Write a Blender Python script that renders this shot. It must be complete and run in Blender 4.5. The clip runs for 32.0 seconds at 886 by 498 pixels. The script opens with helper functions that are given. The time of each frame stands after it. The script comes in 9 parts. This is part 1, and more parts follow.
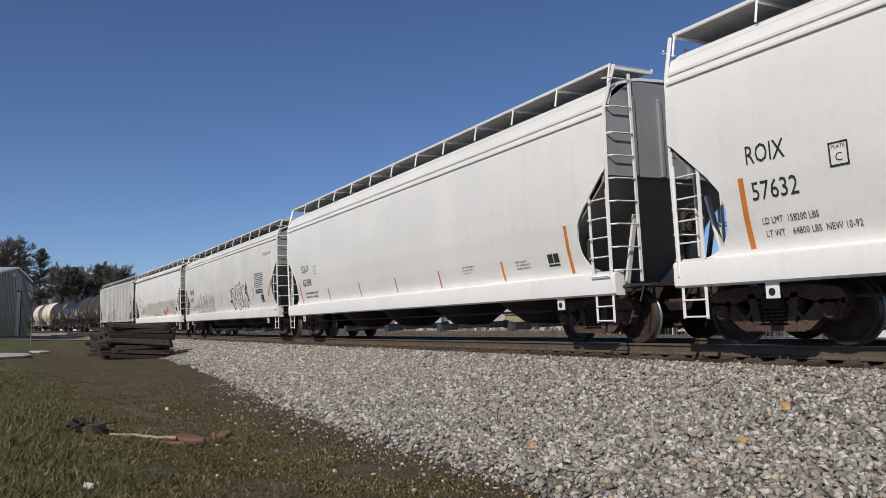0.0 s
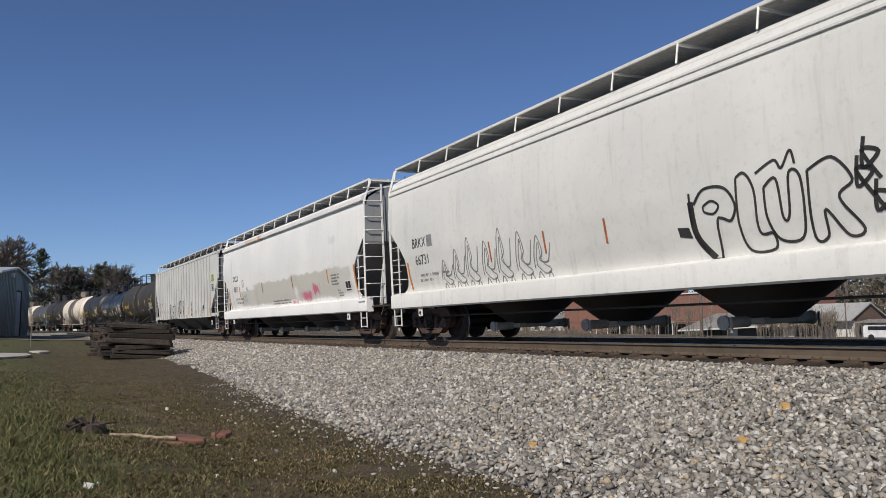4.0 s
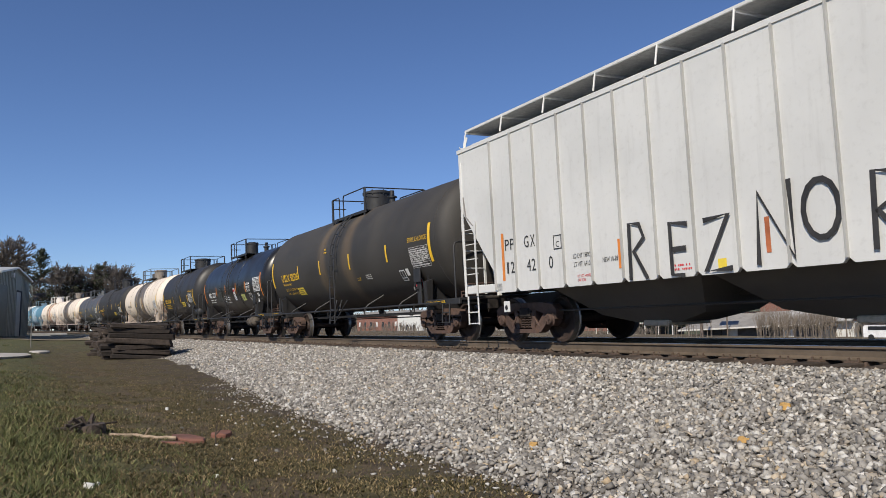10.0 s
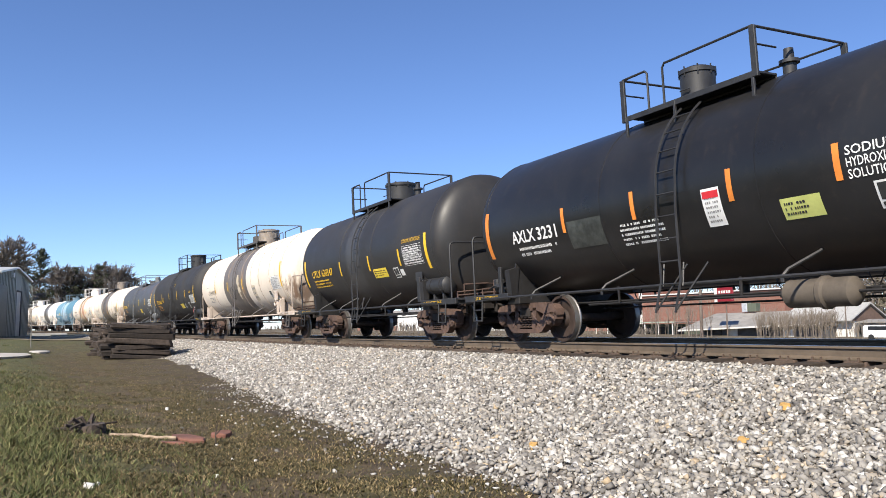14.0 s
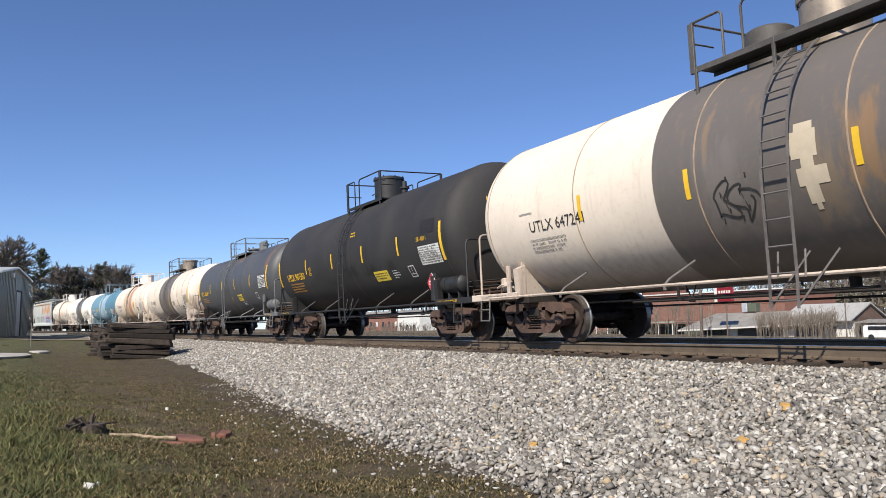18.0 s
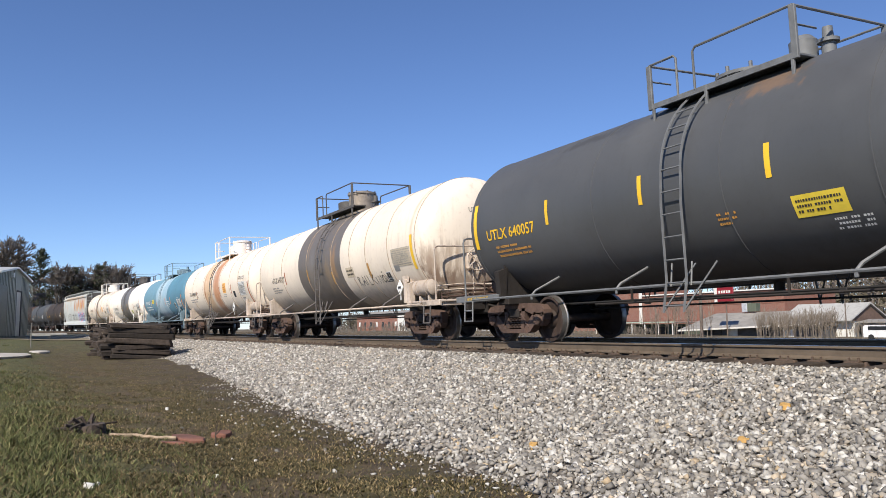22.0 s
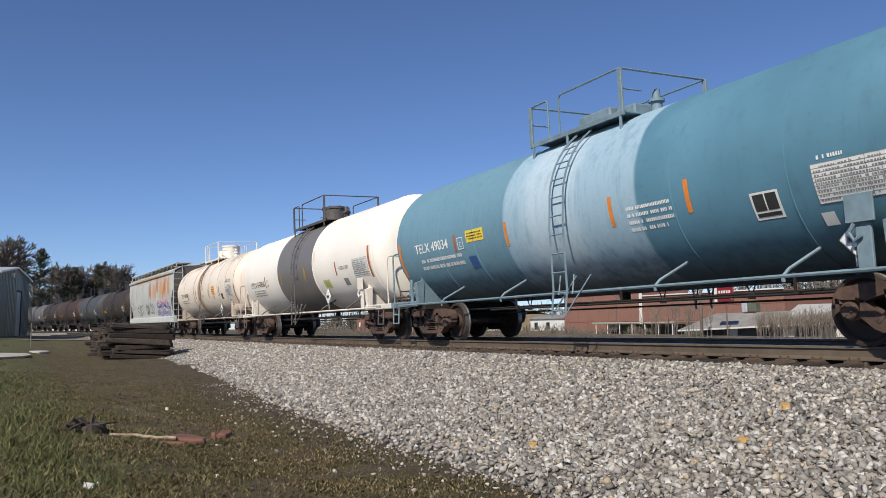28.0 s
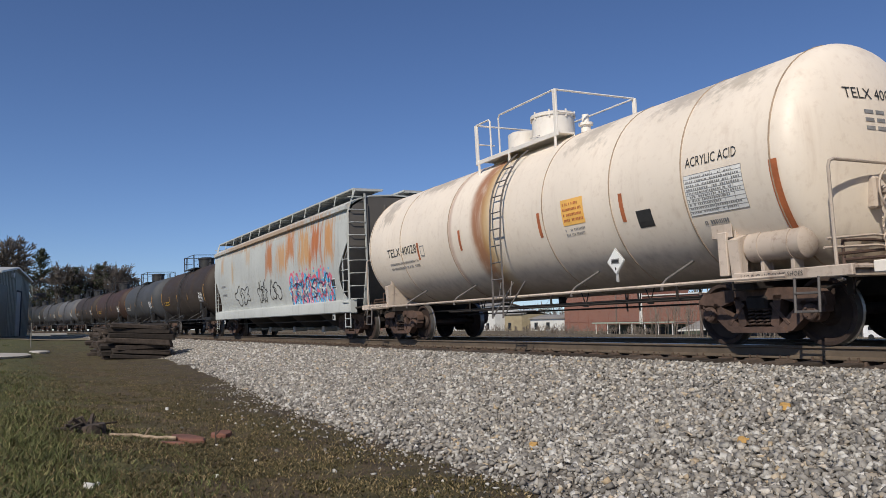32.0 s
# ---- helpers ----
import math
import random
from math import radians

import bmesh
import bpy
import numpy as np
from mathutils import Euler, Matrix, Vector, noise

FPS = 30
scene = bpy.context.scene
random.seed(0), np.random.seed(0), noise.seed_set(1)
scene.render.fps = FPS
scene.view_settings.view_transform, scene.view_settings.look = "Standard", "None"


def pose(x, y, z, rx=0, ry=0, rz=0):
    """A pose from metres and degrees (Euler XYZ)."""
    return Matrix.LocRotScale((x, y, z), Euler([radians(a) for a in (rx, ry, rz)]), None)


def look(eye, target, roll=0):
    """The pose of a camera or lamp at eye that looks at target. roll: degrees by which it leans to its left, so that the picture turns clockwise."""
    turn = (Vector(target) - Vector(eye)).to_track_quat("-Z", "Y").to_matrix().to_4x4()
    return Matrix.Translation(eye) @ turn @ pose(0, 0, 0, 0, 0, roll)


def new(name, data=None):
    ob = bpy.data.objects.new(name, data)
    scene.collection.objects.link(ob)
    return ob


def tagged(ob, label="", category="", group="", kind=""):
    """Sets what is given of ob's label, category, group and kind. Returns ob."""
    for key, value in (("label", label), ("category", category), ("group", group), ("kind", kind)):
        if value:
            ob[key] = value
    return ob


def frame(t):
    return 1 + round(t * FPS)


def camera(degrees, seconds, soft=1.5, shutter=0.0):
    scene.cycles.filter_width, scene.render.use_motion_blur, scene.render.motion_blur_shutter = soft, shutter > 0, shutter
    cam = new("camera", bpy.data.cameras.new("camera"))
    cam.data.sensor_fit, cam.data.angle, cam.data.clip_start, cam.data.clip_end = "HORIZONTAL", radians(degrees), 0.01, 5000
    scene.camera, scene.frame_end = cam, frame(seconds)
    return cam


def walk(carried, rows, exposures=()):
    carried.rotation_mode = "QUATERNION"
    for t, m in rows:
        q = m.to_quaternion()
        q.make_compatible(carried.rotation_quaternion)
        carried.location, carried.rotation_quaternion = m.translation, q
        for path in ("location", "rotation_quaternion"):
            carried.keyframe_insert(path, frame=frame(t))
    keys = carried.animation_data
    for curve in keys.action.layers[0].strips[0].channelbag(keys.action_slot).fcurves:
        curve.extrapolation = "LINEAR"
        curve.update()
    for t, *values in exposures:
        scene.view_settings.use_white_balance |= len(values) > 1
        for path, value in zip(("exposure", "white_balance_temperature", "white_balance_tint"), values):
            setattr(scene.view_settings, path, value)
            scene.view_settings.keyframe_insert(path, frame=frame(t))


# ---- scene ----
# ---- the camera stands still beside the track; x runs along the track, z = 0 at the rail tops ----
YAW, PITCH, ROLL, EYE = 29.331, 5.823, -0.485, Vector((0, -10.079, 0.267))
cam = camera(59.95, 32.0, soft=0.8)
AIM = Vector((-math.cos(radians(YAW)) * math.cos(radians(PITCH)), math.sin(radians(YAW)) * math.cos(radians(PITCH)), math.sin(radians(PITCH))))
walk(cam, [(0.0, look(EYE, EYE + AIM, ROLL)), (32.0, look(EYE, EYE + AIM, ROLL))],
     exposures=[(0.0, -0.44), (2.0, -0.50), (3.0, -0.38), (6.0, -0.33), (7.0, -0.40), (8.0, -0.26), (9.0, -0.08), (10.0, -0.08), (10.5, 0.04), (11.5, 0.48), (12.5, 0.60), (14.0, 0.64), (16.4, 0.50), (17.0, 0.32),
                (18.0, 0.28), (19.0, 0.34), (20.0, 0.48), (21.0, 0.46), (22.0, 0.33), (23.0, 0.08), (25.0, -0.16), (26.5, -0.10), (28.0, -0.06), (29.0, -0.12), (30.0, -0.24), (31.0, -0.32), (32.0, -0.30)])

# ---- sky and sun ----
SUN_AZ, SUN_EL = 34.0, 39.0      # degrees from -y towards +x, and above the horizon
TO_SUN = Vector((math.sin(radians(SUN_AZ)) * math.cos(radians(SUN_EL)), -math.cos(radians(SUN_AZ)) * math.cos(radians(SUN_EL)), math.sin(radians(SUN_EL))))
world = bpy.data.worlds.new("clear_sky")
scene.world = world
world.use_nodes = True
wt = world.node_tree
sky = wt.nodes.new("ShaderNodeTexSky")
sky.sky_type, sky.sun_disc = "NISHITA", False
sky.sun_elevation = radians(SUN_EL)
sky.sun_rotation = math.atan2(TO_SUN.x, TO_SUN.y)
sky.air_density, sky.dust_density, sky.ozone_density = 0.8, 0.05, 6.0
tint = wt.nodes.new("ShaderNodeMix")
tint.data_type, tint.blend_type = "RGBA", "MULTIPLY"
tint.inputs[0].default_value, tint.inputs[7].default_value = 1.0, (1.14, 1.13, 1.25, 1)
wt.links.new(sky.outputs[0], tint.inputs[6])
wt.links.new(tint.outputs[2], wt.nodes["Background"].inputs[0])
wt.nodes["Background"].inputs[1].default_value = 0.09
sun = new("sun", bpy.data.lights.new("sun", "SUN"))
sun.data.energy, sun.data.angle, sun.data.color = 5.0, radians(0.53), (1.0, 0.915, 0.785)
sun.matrix_world = look((0, 0, 0), -TO_SUN)

# ---- the line of the track: curvature and grade by distance up the line ----
NODE = (0, 15, 30, 60, 100, 150)
CURVE = (-0.00477, 0.00200, 0.00014, 0.00147, 0.00101, 0.00136)
GRADE = (-0.0025, -0.0040, -0.0010, 0.0030, 0.0039, 0.0025)
_g = np.linspace(0, 460, 921)
_k, _gr = np.interp(_g, NODE, CURVE), np.interp(_g, NODE, GRADE)
_h = np.concatenate([[0], np.cumsum((_k[1:] + _k[:-1]) / 4)])
_hm = (_h[1:] + _h[:-1]) / 2
_px = np.concatenate([[0], np.cumsum(np.cos(_hm) / 2)])
_py = np.concatenate([[0], np.cumsum(np.sin(_hm) / 2)])
_pz = np.concatenate([[0], np.cumsum((_gr[1:] + _gr[:-1]) / 4)])


def line(s):
    """x, y, z and heading (radians) of the track's middle at s metres along it; s grows to +x."""
    d = -s
    if d <= 0:
        return s, 0.0, 0.0, 0.0
    return -float(np.interp(d, _g, _px)), -float(np.interp(d, _g, _py)), float(np.interp(d, _g, _pz)), float(np.interp(d, _g, _h))


def beside(s, y, z):
    x0, y0, z0, h = line(s)
    return (x0 - y * math.sin(h), y0 + y * math.cos(h), z0 + z)


CANT = radians(2.4)      # the curve's outer rail lies higher: track and cars lean towards the camera


def canted(s, y, z):
    """A point of the leaning track: turned about the near rail's top."""
    c, n = math.cos(CANT), math.sin(CANT)
    return beside(s, -0.755 + (y + 0.755) * c - z * n, (y + 0.755) * n + z * c)


def run(t):
    """How far the train has come at t seconds."""
    k = (t - 16) / 16
    return 0.945 * (7.67754536 * t + 0.0227553251 * (t - 16) ** 2 / 2) - 1.773 * k + 0.568 * k ** 2 + 0.622 * k ** 3 - 3.251 * k ** 4 - 0.479 * k ** 5 + 1.505 * k ** 6


# ---- mesh helpers ----
class MB:
    """Collects vertices and faces of one mesh."""

    def __init__(self):
        self.v, self.f, self.m = [], [], []

    def add(self, v, f, m=0):
        o = len(self.v)
        self.v += [tuple(p) for p in v]
        self.f += [tuple(i + o for i in q) for q in f]
        self.m += [m] * len(f)
        return self

    def box(self, c, s, b=0.0, m=0, rot=None):
        hx, hy, hz = s[0] / 2, s[1] / 2, s[2] / 2
        b = min(b, hx * .45, hy * .45, hz * .45)
        if b <= 0:
            v = [(x, y, z) for x in (-hx, hx) for y in (-hy, hy) for z in (-hz, hz)]
            f = [(0, 1, 3, 2), (4, 6, 7, 5), (0, 4, 5, 1), (2, 3, 7, 6), (0, 2, 6, 4), (1, 5, 7, 3)]
        else:
            v, f, idx = [], [], {}
            for ix in (-1, 1):
                for iy in (-1, 1):
                    for iz in (-1, 1):
                        for a in range(3):
                            p = [ix * (hx - (b if a != 0 else 0)), iy * (hy - (b if a != 1 else 0)), iz * (hz - (b if a != 2 else 0))]
                            idx[(ix, iy, iz, a)] = len(v)
                            v.append(tuple(p))
            for a in range(3):
                for sg in (-1, 1):
                    o = [k for k in range(3) if k != a]
                    q = []
                    for s1, s2 in ((-1, -1), (1, -1), (1, 1), (-1, 1)):
                        key = [0, 0, 0]
                        key[a], key[o[0]], key[o[1]] = sg, s1, s2
                        q.append(idx[(*key, a)])
                    f.append(tuple(q))
            for a in range(3):
                o = [k for k in range(3) if k != a]
                for s1 in (-1, 1):
                    for s2 in (-1, 1):
                        q = []
                        for sa, ax in ((-1, o[0]), (1, o[0]), (1, o[1]), (-1, o[1])):
                            key = [0, 0, 0]
                            key[a], key[o[0]], key[o[1]] = sa, s1, s2
                            q.append(idx[(*key, ax)])
                        f.append(tuple(q))
            for ix in (-1, 1):
                for iy in (-1, 1):
                    for iz in (-1, 1):
                        f.append(tuple(idx[(ix, iy, iz, a)] for a in range(3)))
        if rot is not None:
            v = [tuple(rot @ Vector(p)) for p in v]
        return self.add([(p[0] + c[0], p[1] + c[1], p[2] + c[2]) for p in v], f, m)

    def cyl(self, p0, p1, r, n=10, r2=None, m=0, caps=True):
        p0, p1 = Vector(p0), Vector(p1)
        r2 = r if r2 is None else r2
        d = (p1 - p0).normalized()
        u = d.cross(Vector((0, 0, 1)) if abs(d.z) < .9 else Vector((1, 0, 0))).normalized()
        w = d.cross(u)
        v = []
        for p, rr in ((p0, r), (p1, r2)):
            v += [p + (u * math.cos(a) + w * math.sin(a)) * rr for a in (2 * math.pi * i / n for i in range(n))]
        f = [(i, (i + 1) % n, n + (i + 1) % n, n + i) for i in range(n)]
        if caps:
            f += [tuple(range(n - 1, -1, -1)), tuple(range(n, 2 * n))]
        return self.add(v, f, m)

    def tube(self, pts, r, n=6, m=0, closed=False):
        P = [Vector(p) for p in pts]
        v, k = [], len(P)
        u = None
        for i in range(k):
            a = P[i - 1] if (i > 0 or closed) else P[i]
            c = P[(i + 1) % k] if (i < k - 1 or closed) else P[i]
            d = (c - a).normalized()
            if u is None:
                u = d.cross(Vector((0, 0, 1)) if abs(d.z) < .9 else Vector((1, 0, 0))).normalized()
            u = (u - d * u.dot(d)).normalized()
            w = d.cross(u)
            v += [P[i] + (u * math.cos(t) + w * math.sin(t)) * r for t in (2 * math.pi * j / n for j in range(n))]
        f = []
        for i in range(k if closed else k - 1):
            a, b = i * n, ((i + 1) % k) * n
            f += [(a + j, a + (j + 1) % n, b + (j + 1) % n, b + j) for j in range(n)]
        if not closed:
            f += [tuple(range(n - 1, -1, -1)), tuple(range((k - 1) * n, k * n))]
        return self.add(v, f, m)

    def prism(self, poly, axis, a0, a1, m=0):
        """A flat polygon carried along an axis from a0 to a1; its points are in the two other axes, in order x, y, z."""
        def at(p, a):
            q = list(p)
            q.insert("xyz".index(axis), a)
            return tuple(q)
        n = len(poly)
        v = [at(p, a0) for p in poly] + [at(p, a1) for p in poly]
        f = [(i, (i + 1) % n, n + (i + 1) % n, n + i) for i in range(n)] + [tuple(range(n - 1, -1, -1)), tuple(range(n, 2 * n))]
        return self.add(v, f, m)

    def rev(self, prof, n=32, axis="x", c=(0, 0, 0), m=0):
        """Turns a profile of (along, radius) round an axis through c."""
        v, f, rings = [], [], []
        for a, r in prof:
            if r < 1e-6:
                rings.append([len(v)])
                v.append(((a, 0, 0) if axis == "x" else (0, a, 0) if axis == "y" else (0, 0, a)))
            else:
                rings.append(list(range(len(v), len(v) + n)))
                for i in range(n):
                    p, q = r * math.cos(2 * math.pi * i / n), r * math.sin(2 * math.pi * i / n)
                    v.append((a, p, q) if axis == "x" else (q, a, p) if axis == "y" else (p, q, a))
        for A, B in zip(rings, rings[1:]):
            if len(A) == 1 and len(B) == 1:
                continue
            for i in range(n):
                j = (i + 1) % n
                if len(A) == 1:
                    f.append((A[0], B[i], B[j]))
                elif len(B) == 1:
                    f.append((A[j], A[i], B[0]))
                else:
                    f.append((A[i], B[i], B[j], A[j]))
        return self.add([(p[0] + c[0], p[1] + c[1], p[2] + c[2]) for p in v], f, m)

    def grid(self, rows, m=0):
        """A surface through rows of points."""
        n = len(rows[0])
        v = [p for r in rows for p in r]
        f = [(i * n + j, i * n + j + 1, (i + 1) * n + j + 1, (i + 1) * n + j) for i in range(len(rows) - 1) for j in range(n - 1)]
        return self.add(v, f, m)

    def shell(self, rows, off, m=0):
        """A sheet with thickness: rows of points, and the same moved by off (a vector), closed round the rim."""
        n, k = len(rows[0]), len(rows)
        o = len(self.v)
        self.grid(rows, m)
        self.grid([[tuple(Vector(p) + Vector(off)) for p in r][::-1] for r in rows], m)
        b = o + n * k
        rim = [(0, j) for j in range(n)] + [(i, n - 1) for i in range(1, k)] + [(k - 1, j) for j in range(n - 2, -1, -1)] + [(i, 0) for i in range(k - 2, 0, -1)]
        for (i, j), (i2, j2) in zip(rim, rim[1:] + rim[:1]):
            self.f.append((o + i * n + j, b + i * n + (n - 1 - j), b + i2 * n + (n - 1 - j2), o + i2 * n + j2))
            self.m.append(m)
        return self

    def mesh(self, name, mats, smooth=True, angle=0.6):
        me = bpy.data.meshes.new(name)
        me.from_pydata(self.v, [], self.f)
        for x in (mats if isinstance(mats, (list, tuple)) else [mats]):
            me.materials.append(x)
        if any(self.m):
            me.polygons.foreach_set("material_index", self.m)
        if smooth and self.f:
            me.polygons.foreach_set("use_smooth", [True] * len(self.f))
            me.set_sharp_from_angle(angle=angle)
        me.update()
        return me


def part(name, made, material, parent, label="", at=None):
    """Links a mesh as one object under a thing or a part."""
    me = made if isinstance(made, bpy.types.Mesh) else made.mesh(name, material)
    ob = new(name, me)
    ob.parent = parent
    if at is not None:
        ob.matrix_basis = at
    if label:
        ob["label"] = label
    return ob


def thing(name, made, material, label, category, group="", kind="", at=None):
    ob = part(name, made, material, None, "", at)
    return tagged(ob, label, category, group, kind)


# ---- materials ----
def nodes_of(name):
    m = bpy.data.materials.new(name)
    m.use_nodes = True
    return m, m.node_tree, m.node_tree.nodes["Principled BSDF"]


def link(t, a, b):
    t.links.new(a, b)


def noise_tex(t, vec, scale, detail=4.0, rough=0.55):
    n = t.nodes.new("ShaderNodeTexNoise")
    n.inputs["Scale"].default_value, n.inputs["Detail"].default_value, n.inputs["Roughness"].default_value = scale, detail, rough
    if vec is not None:
        link(t, vec, n.inputs["Vector"])
    return n


def ramp(t, fac, lo, hi, a=0.0, b=1.0):
    r = t.nodes.new("ShaderNodeMapRange")
    r.interpolation_type = "SMOOTHSTEP"
    for k, x in (("From Min", lo), ("From Max", hi), ("To Min", a), ("To Max", b)):
        r.inputs[k].default_value = x
    link(t, fac, r.inputs["Value"])
    return r.outputs["Result"]


def mixc(t, fac, a, b, mode="MIX"):
    n = t.nodes.new("ShaderNodeMix")
    n.data_type, n.blend_type = "RGBA", mode
    for s, x in ((n.inputs[0], fac), (n.inputs[6], a), (n.inputs[7], b)):
        if isinstance(x, bpy.types.NodeSocket):
            link(t, x, s)
        elif isinstance(x, (tuple, list)):
            s.default_value = (*x[:3], 1)
        else:
            s.default_value = x
    return n.outputs[2]


def math_node(t, op, a, b=None):
    n = t.nodes.new("ShaderNodeMath")
    n.operation = op
    for s, x in zip(n.inputs, (a, b)):
        if x is None:
            continue
        if isinstance(x, bpy.types.NodeSocket):
            link(t, x, s)
        else:
            s.default_value = x
    return n.outputs[0]


def scaled(t, vec, s):
    n = t.nodes.new("ShaderNodeVectorMath")
    n.operation = "MULTIPLY"
    link(t, vec, n.inputs[0])
    n.inputs[1].default_value = s
    return n.outputs[0]


def bump(t, bsdf, height, strength, dist):
    b = t.nodes.new("ShaderNodeBump")
    b.inputs["Strength"].default_value, b.inputs["Distance"].default_value = strength, dist
    link(t, height, b.inputs["Height"])
    link(t, b.outputs[0], bsdf.inputs["Normal"])


def paint(name, col, dirt=(0.09, 0.07, 0.05), amount=0.35, rough=0.5, bands=(), streak=0.5, vary=0.12, metal=0.0, relief=0.25, low=None, patches=()):
    """Weathered paint: tone drift, grime, runs down the side; bands and patches of other paint or rust along the thing's length.
    bands: (x0, x1, colour, softness, strength, roughness of the edge); low: colour, top, softness of road dirt on the lowest part;
    patches: (x, z, half length, half height, colour, strength)."""
    m, t, b = nodes_of(name)
    tc = t.nodes.new("ShaderNodeTexCoord").outputs["Object"]
    sep = t.nodes.new("ShaderNodeSeparateXYZ")
    link(t, tc, sep.inputs[0])
    big = noise_tex(t, tc, 0.55, 5).outputs["Fac"]
    fine = noise_tex(t, tc, 9.0, 6, 0.65).outputs["Fac"]
    run_ = noise_tex(t, scaled(t, tc, (2.6, 2.6, 0.22)), 2.2, 5, 0.6).outputs["Fac"]
    dark, light = tuple(c * (1 - vary) for c in col), tuple(min(1, c * (1 + vary)) for c in col)
    c = mixc(t, ramp(t, big, 0.3, 0.7), dark, light)
    for x0, x1, bc, soft, strength, wob in bands:
        xx = sep.outputs[0]
        if wob:
            w = noise_tex(t, scaled(t, tc, (1.2, 1.2, 0.35)), 2.0, 4).outputs["Fac"]
            xx = math_node(t, "ADD", xx, math_node(t, "MULTIPLY", math_node(t, "SUBTRACT", w, 0.5), wob))
        up = ramp(t, xx, x0 - soft, x0 + soft)
        dn = ramp(t, xx, x1 - soft, x1 + soft, 1.0, 0.0)
        k = math_node(t, "MULTIPLY", math_node(t, "MULTIPLY", up, dn), strength)
        if wob:
            k = math_node(t, "MULTIPLY", k, ramp(t, run_, 0.28, 0.55, 0.6, 1.0))
        c = mixc(t, k, c, bc)
    for px, pz, hx, hz, pc, strength, *hard in patches:
        w = noise_tex(t, tc, 1.7, 5).outputs["Fac"] if hard else noise_tex(t, scaled(t, tc, (2.2, 2.2, 0.30)), 3.0, 6, 0.65).outputs["Fac"]
        dx = math_node(t, "DIVIDE", math_node(t, "ABSOLUTE", math_node(t, "SUBTRACT", sep.outputs[0], px)), hx)
        dz = math_node(t, "DIVIDE", math_node(t, "ABSOLUTE", math_node(t, "SUBTRACT", sep.outputs[2], pz)), hz)
        d = math_node(t, "ADD", math_node(t, "MAXIMUM", dx, dz), math_node(t, "MULTIPLY", math_node(t, "SUBTRACT", w, 0.5), 0.8 if hard else 2.6))
        c = mixc(t, ramp(t, d, 0.78 if hard else 0.25, 1.0, strength, 0.0), c, pc)
    k = math_node(t, "MULTIPLY", ramp(t, run_, 0.52, 0.82), streak * amount)
    c = mixc(t, k, c, dirt)
    k = math_node(t, "MULTIPLY", ramp(t, fine, 0.5, 0.78), amount * 0.5)
    c = mixc(t, k, c, dirt)
    if low:
        lc, ztop, soft = low
        z = math_node(t, "ADD", sep.outputs[2], math_node(t, "MULTIPLY", math_node(t, "SUBTRACT", run_, 0.5), 0.7))
        c = mixc(t, ramp(t, z, ztop - soft, ztop + soft, 0.75, 0.0), c, lc)
    link(t, c, b.inputs["Base Color"])
    link(t, ramp(t, big, 0.2, 0.8, max(0.05, rough - 0.1), min(1, rough + 0.14)), b.inputs["Roughness"])
    b.inputs["Metallic"].default_value = metal
    b.inputs["Specular IOR Level"].default_value = 0.4
    bump(t, b, fine, relief, 0.004)
    return m


def plain(name, col, rough=0.6, metal=0.0, vary=0.25, scale=14.0, relief=0.2, per=""):
    """A surface with grain at two scales; per: 'object' or 'island' to set pieces apart."""
    m, t, b = nodes_of(name)
    tc = t.nodes.new("ShaderNodeTexCoord").outputs["Object"]
    n1, n2 = noise_tex(t, tc, scale, 6, 0.65).outputs["Fac"], noise_tex(t, tc, scale * 0.12, 4).outputs["Fac"]
    f = math_node(t, "ADD", math_node(t, "MULTIPLY", n1, 0.6), math_node(t, "MULTIPLY", n2, 0.4))
    c = mixc(t, ramp(t, f, 0.32, 0.68), tuple(x * (1 - vary) for x in col), tuple(min(1, x * (1 + vary)) for x in col))
    if per:
        r = t.nodes.new("ShaderNodeObjectInfo").outputs["Random"] if per == "object" else t.nodes.new("ShaderNodeNewGeometry").outputs["Random Per Island"]
        hsv = t.nodes.new("ShaderNodeHueSaturation")
        link(t, ramp(t, r, 0.0, 1.0, 0.55, 1.4), hsv.inputs["Value"])
        link(t, c, hsv.inputs["Color"])
        c = hsv.outputs[0]
    link(t, c, b.inputs["Base Color"])
    b.inputs["Roughness"].default_value, b.inputs["Metallic"].default_value = rough, metal
    if relief:
        bump(t, b, n1, relief, 0.006)
    return m


WHITE = (0.83, 0.82, 0.79)
M_CAST = plain("rusty_cast_steel", (0.082, 0.050, 0.038), 0.8, 0.0, 0.45, 7.0, 0.5)
M_CAST_DARK = plain("grimy_cast_steel", (0.018, 0.014, 0.012), 0.85, 0.0, 0.4, 7.0, 0.5)
M_WHEEL = plain("rusty_wheel_plate", (0.042, 0.027, 0.021), 0.75, 0.1, 0.4, 6.0, 0.3)
M_TREAD = plain("polished_tread", (0.30, 0.28, 0.26), 0.38, 0.8, 0.15, 12.0, 0.1)
M_SPRING = plain("spring_steel", (0.055, 0.034, 0.026), 0.7, 0.2, 0.4, 12.0, 0.3)
M_BLACK = plain("black_underframe", (0.016, 0.015, 0.015), 0.65, 0.0, 0.4, 3.0, 0.3)
M_COUPLER = plain("coupler_steel", (0.07, 0.045, 0.035), 0.7, 0.2, 0.4, 10.0, 0.4)
M_HOSE = plain("rubber_hose", (0.02, 0.02, 0.02), 0.7, 0.0, 0.2, 20.0, 0.1)
M_GALV = plain("galvanised_grating", (0.40, 0.40, 0.39), 0.6, 0.0, 0.2, 10.0, 0.1)
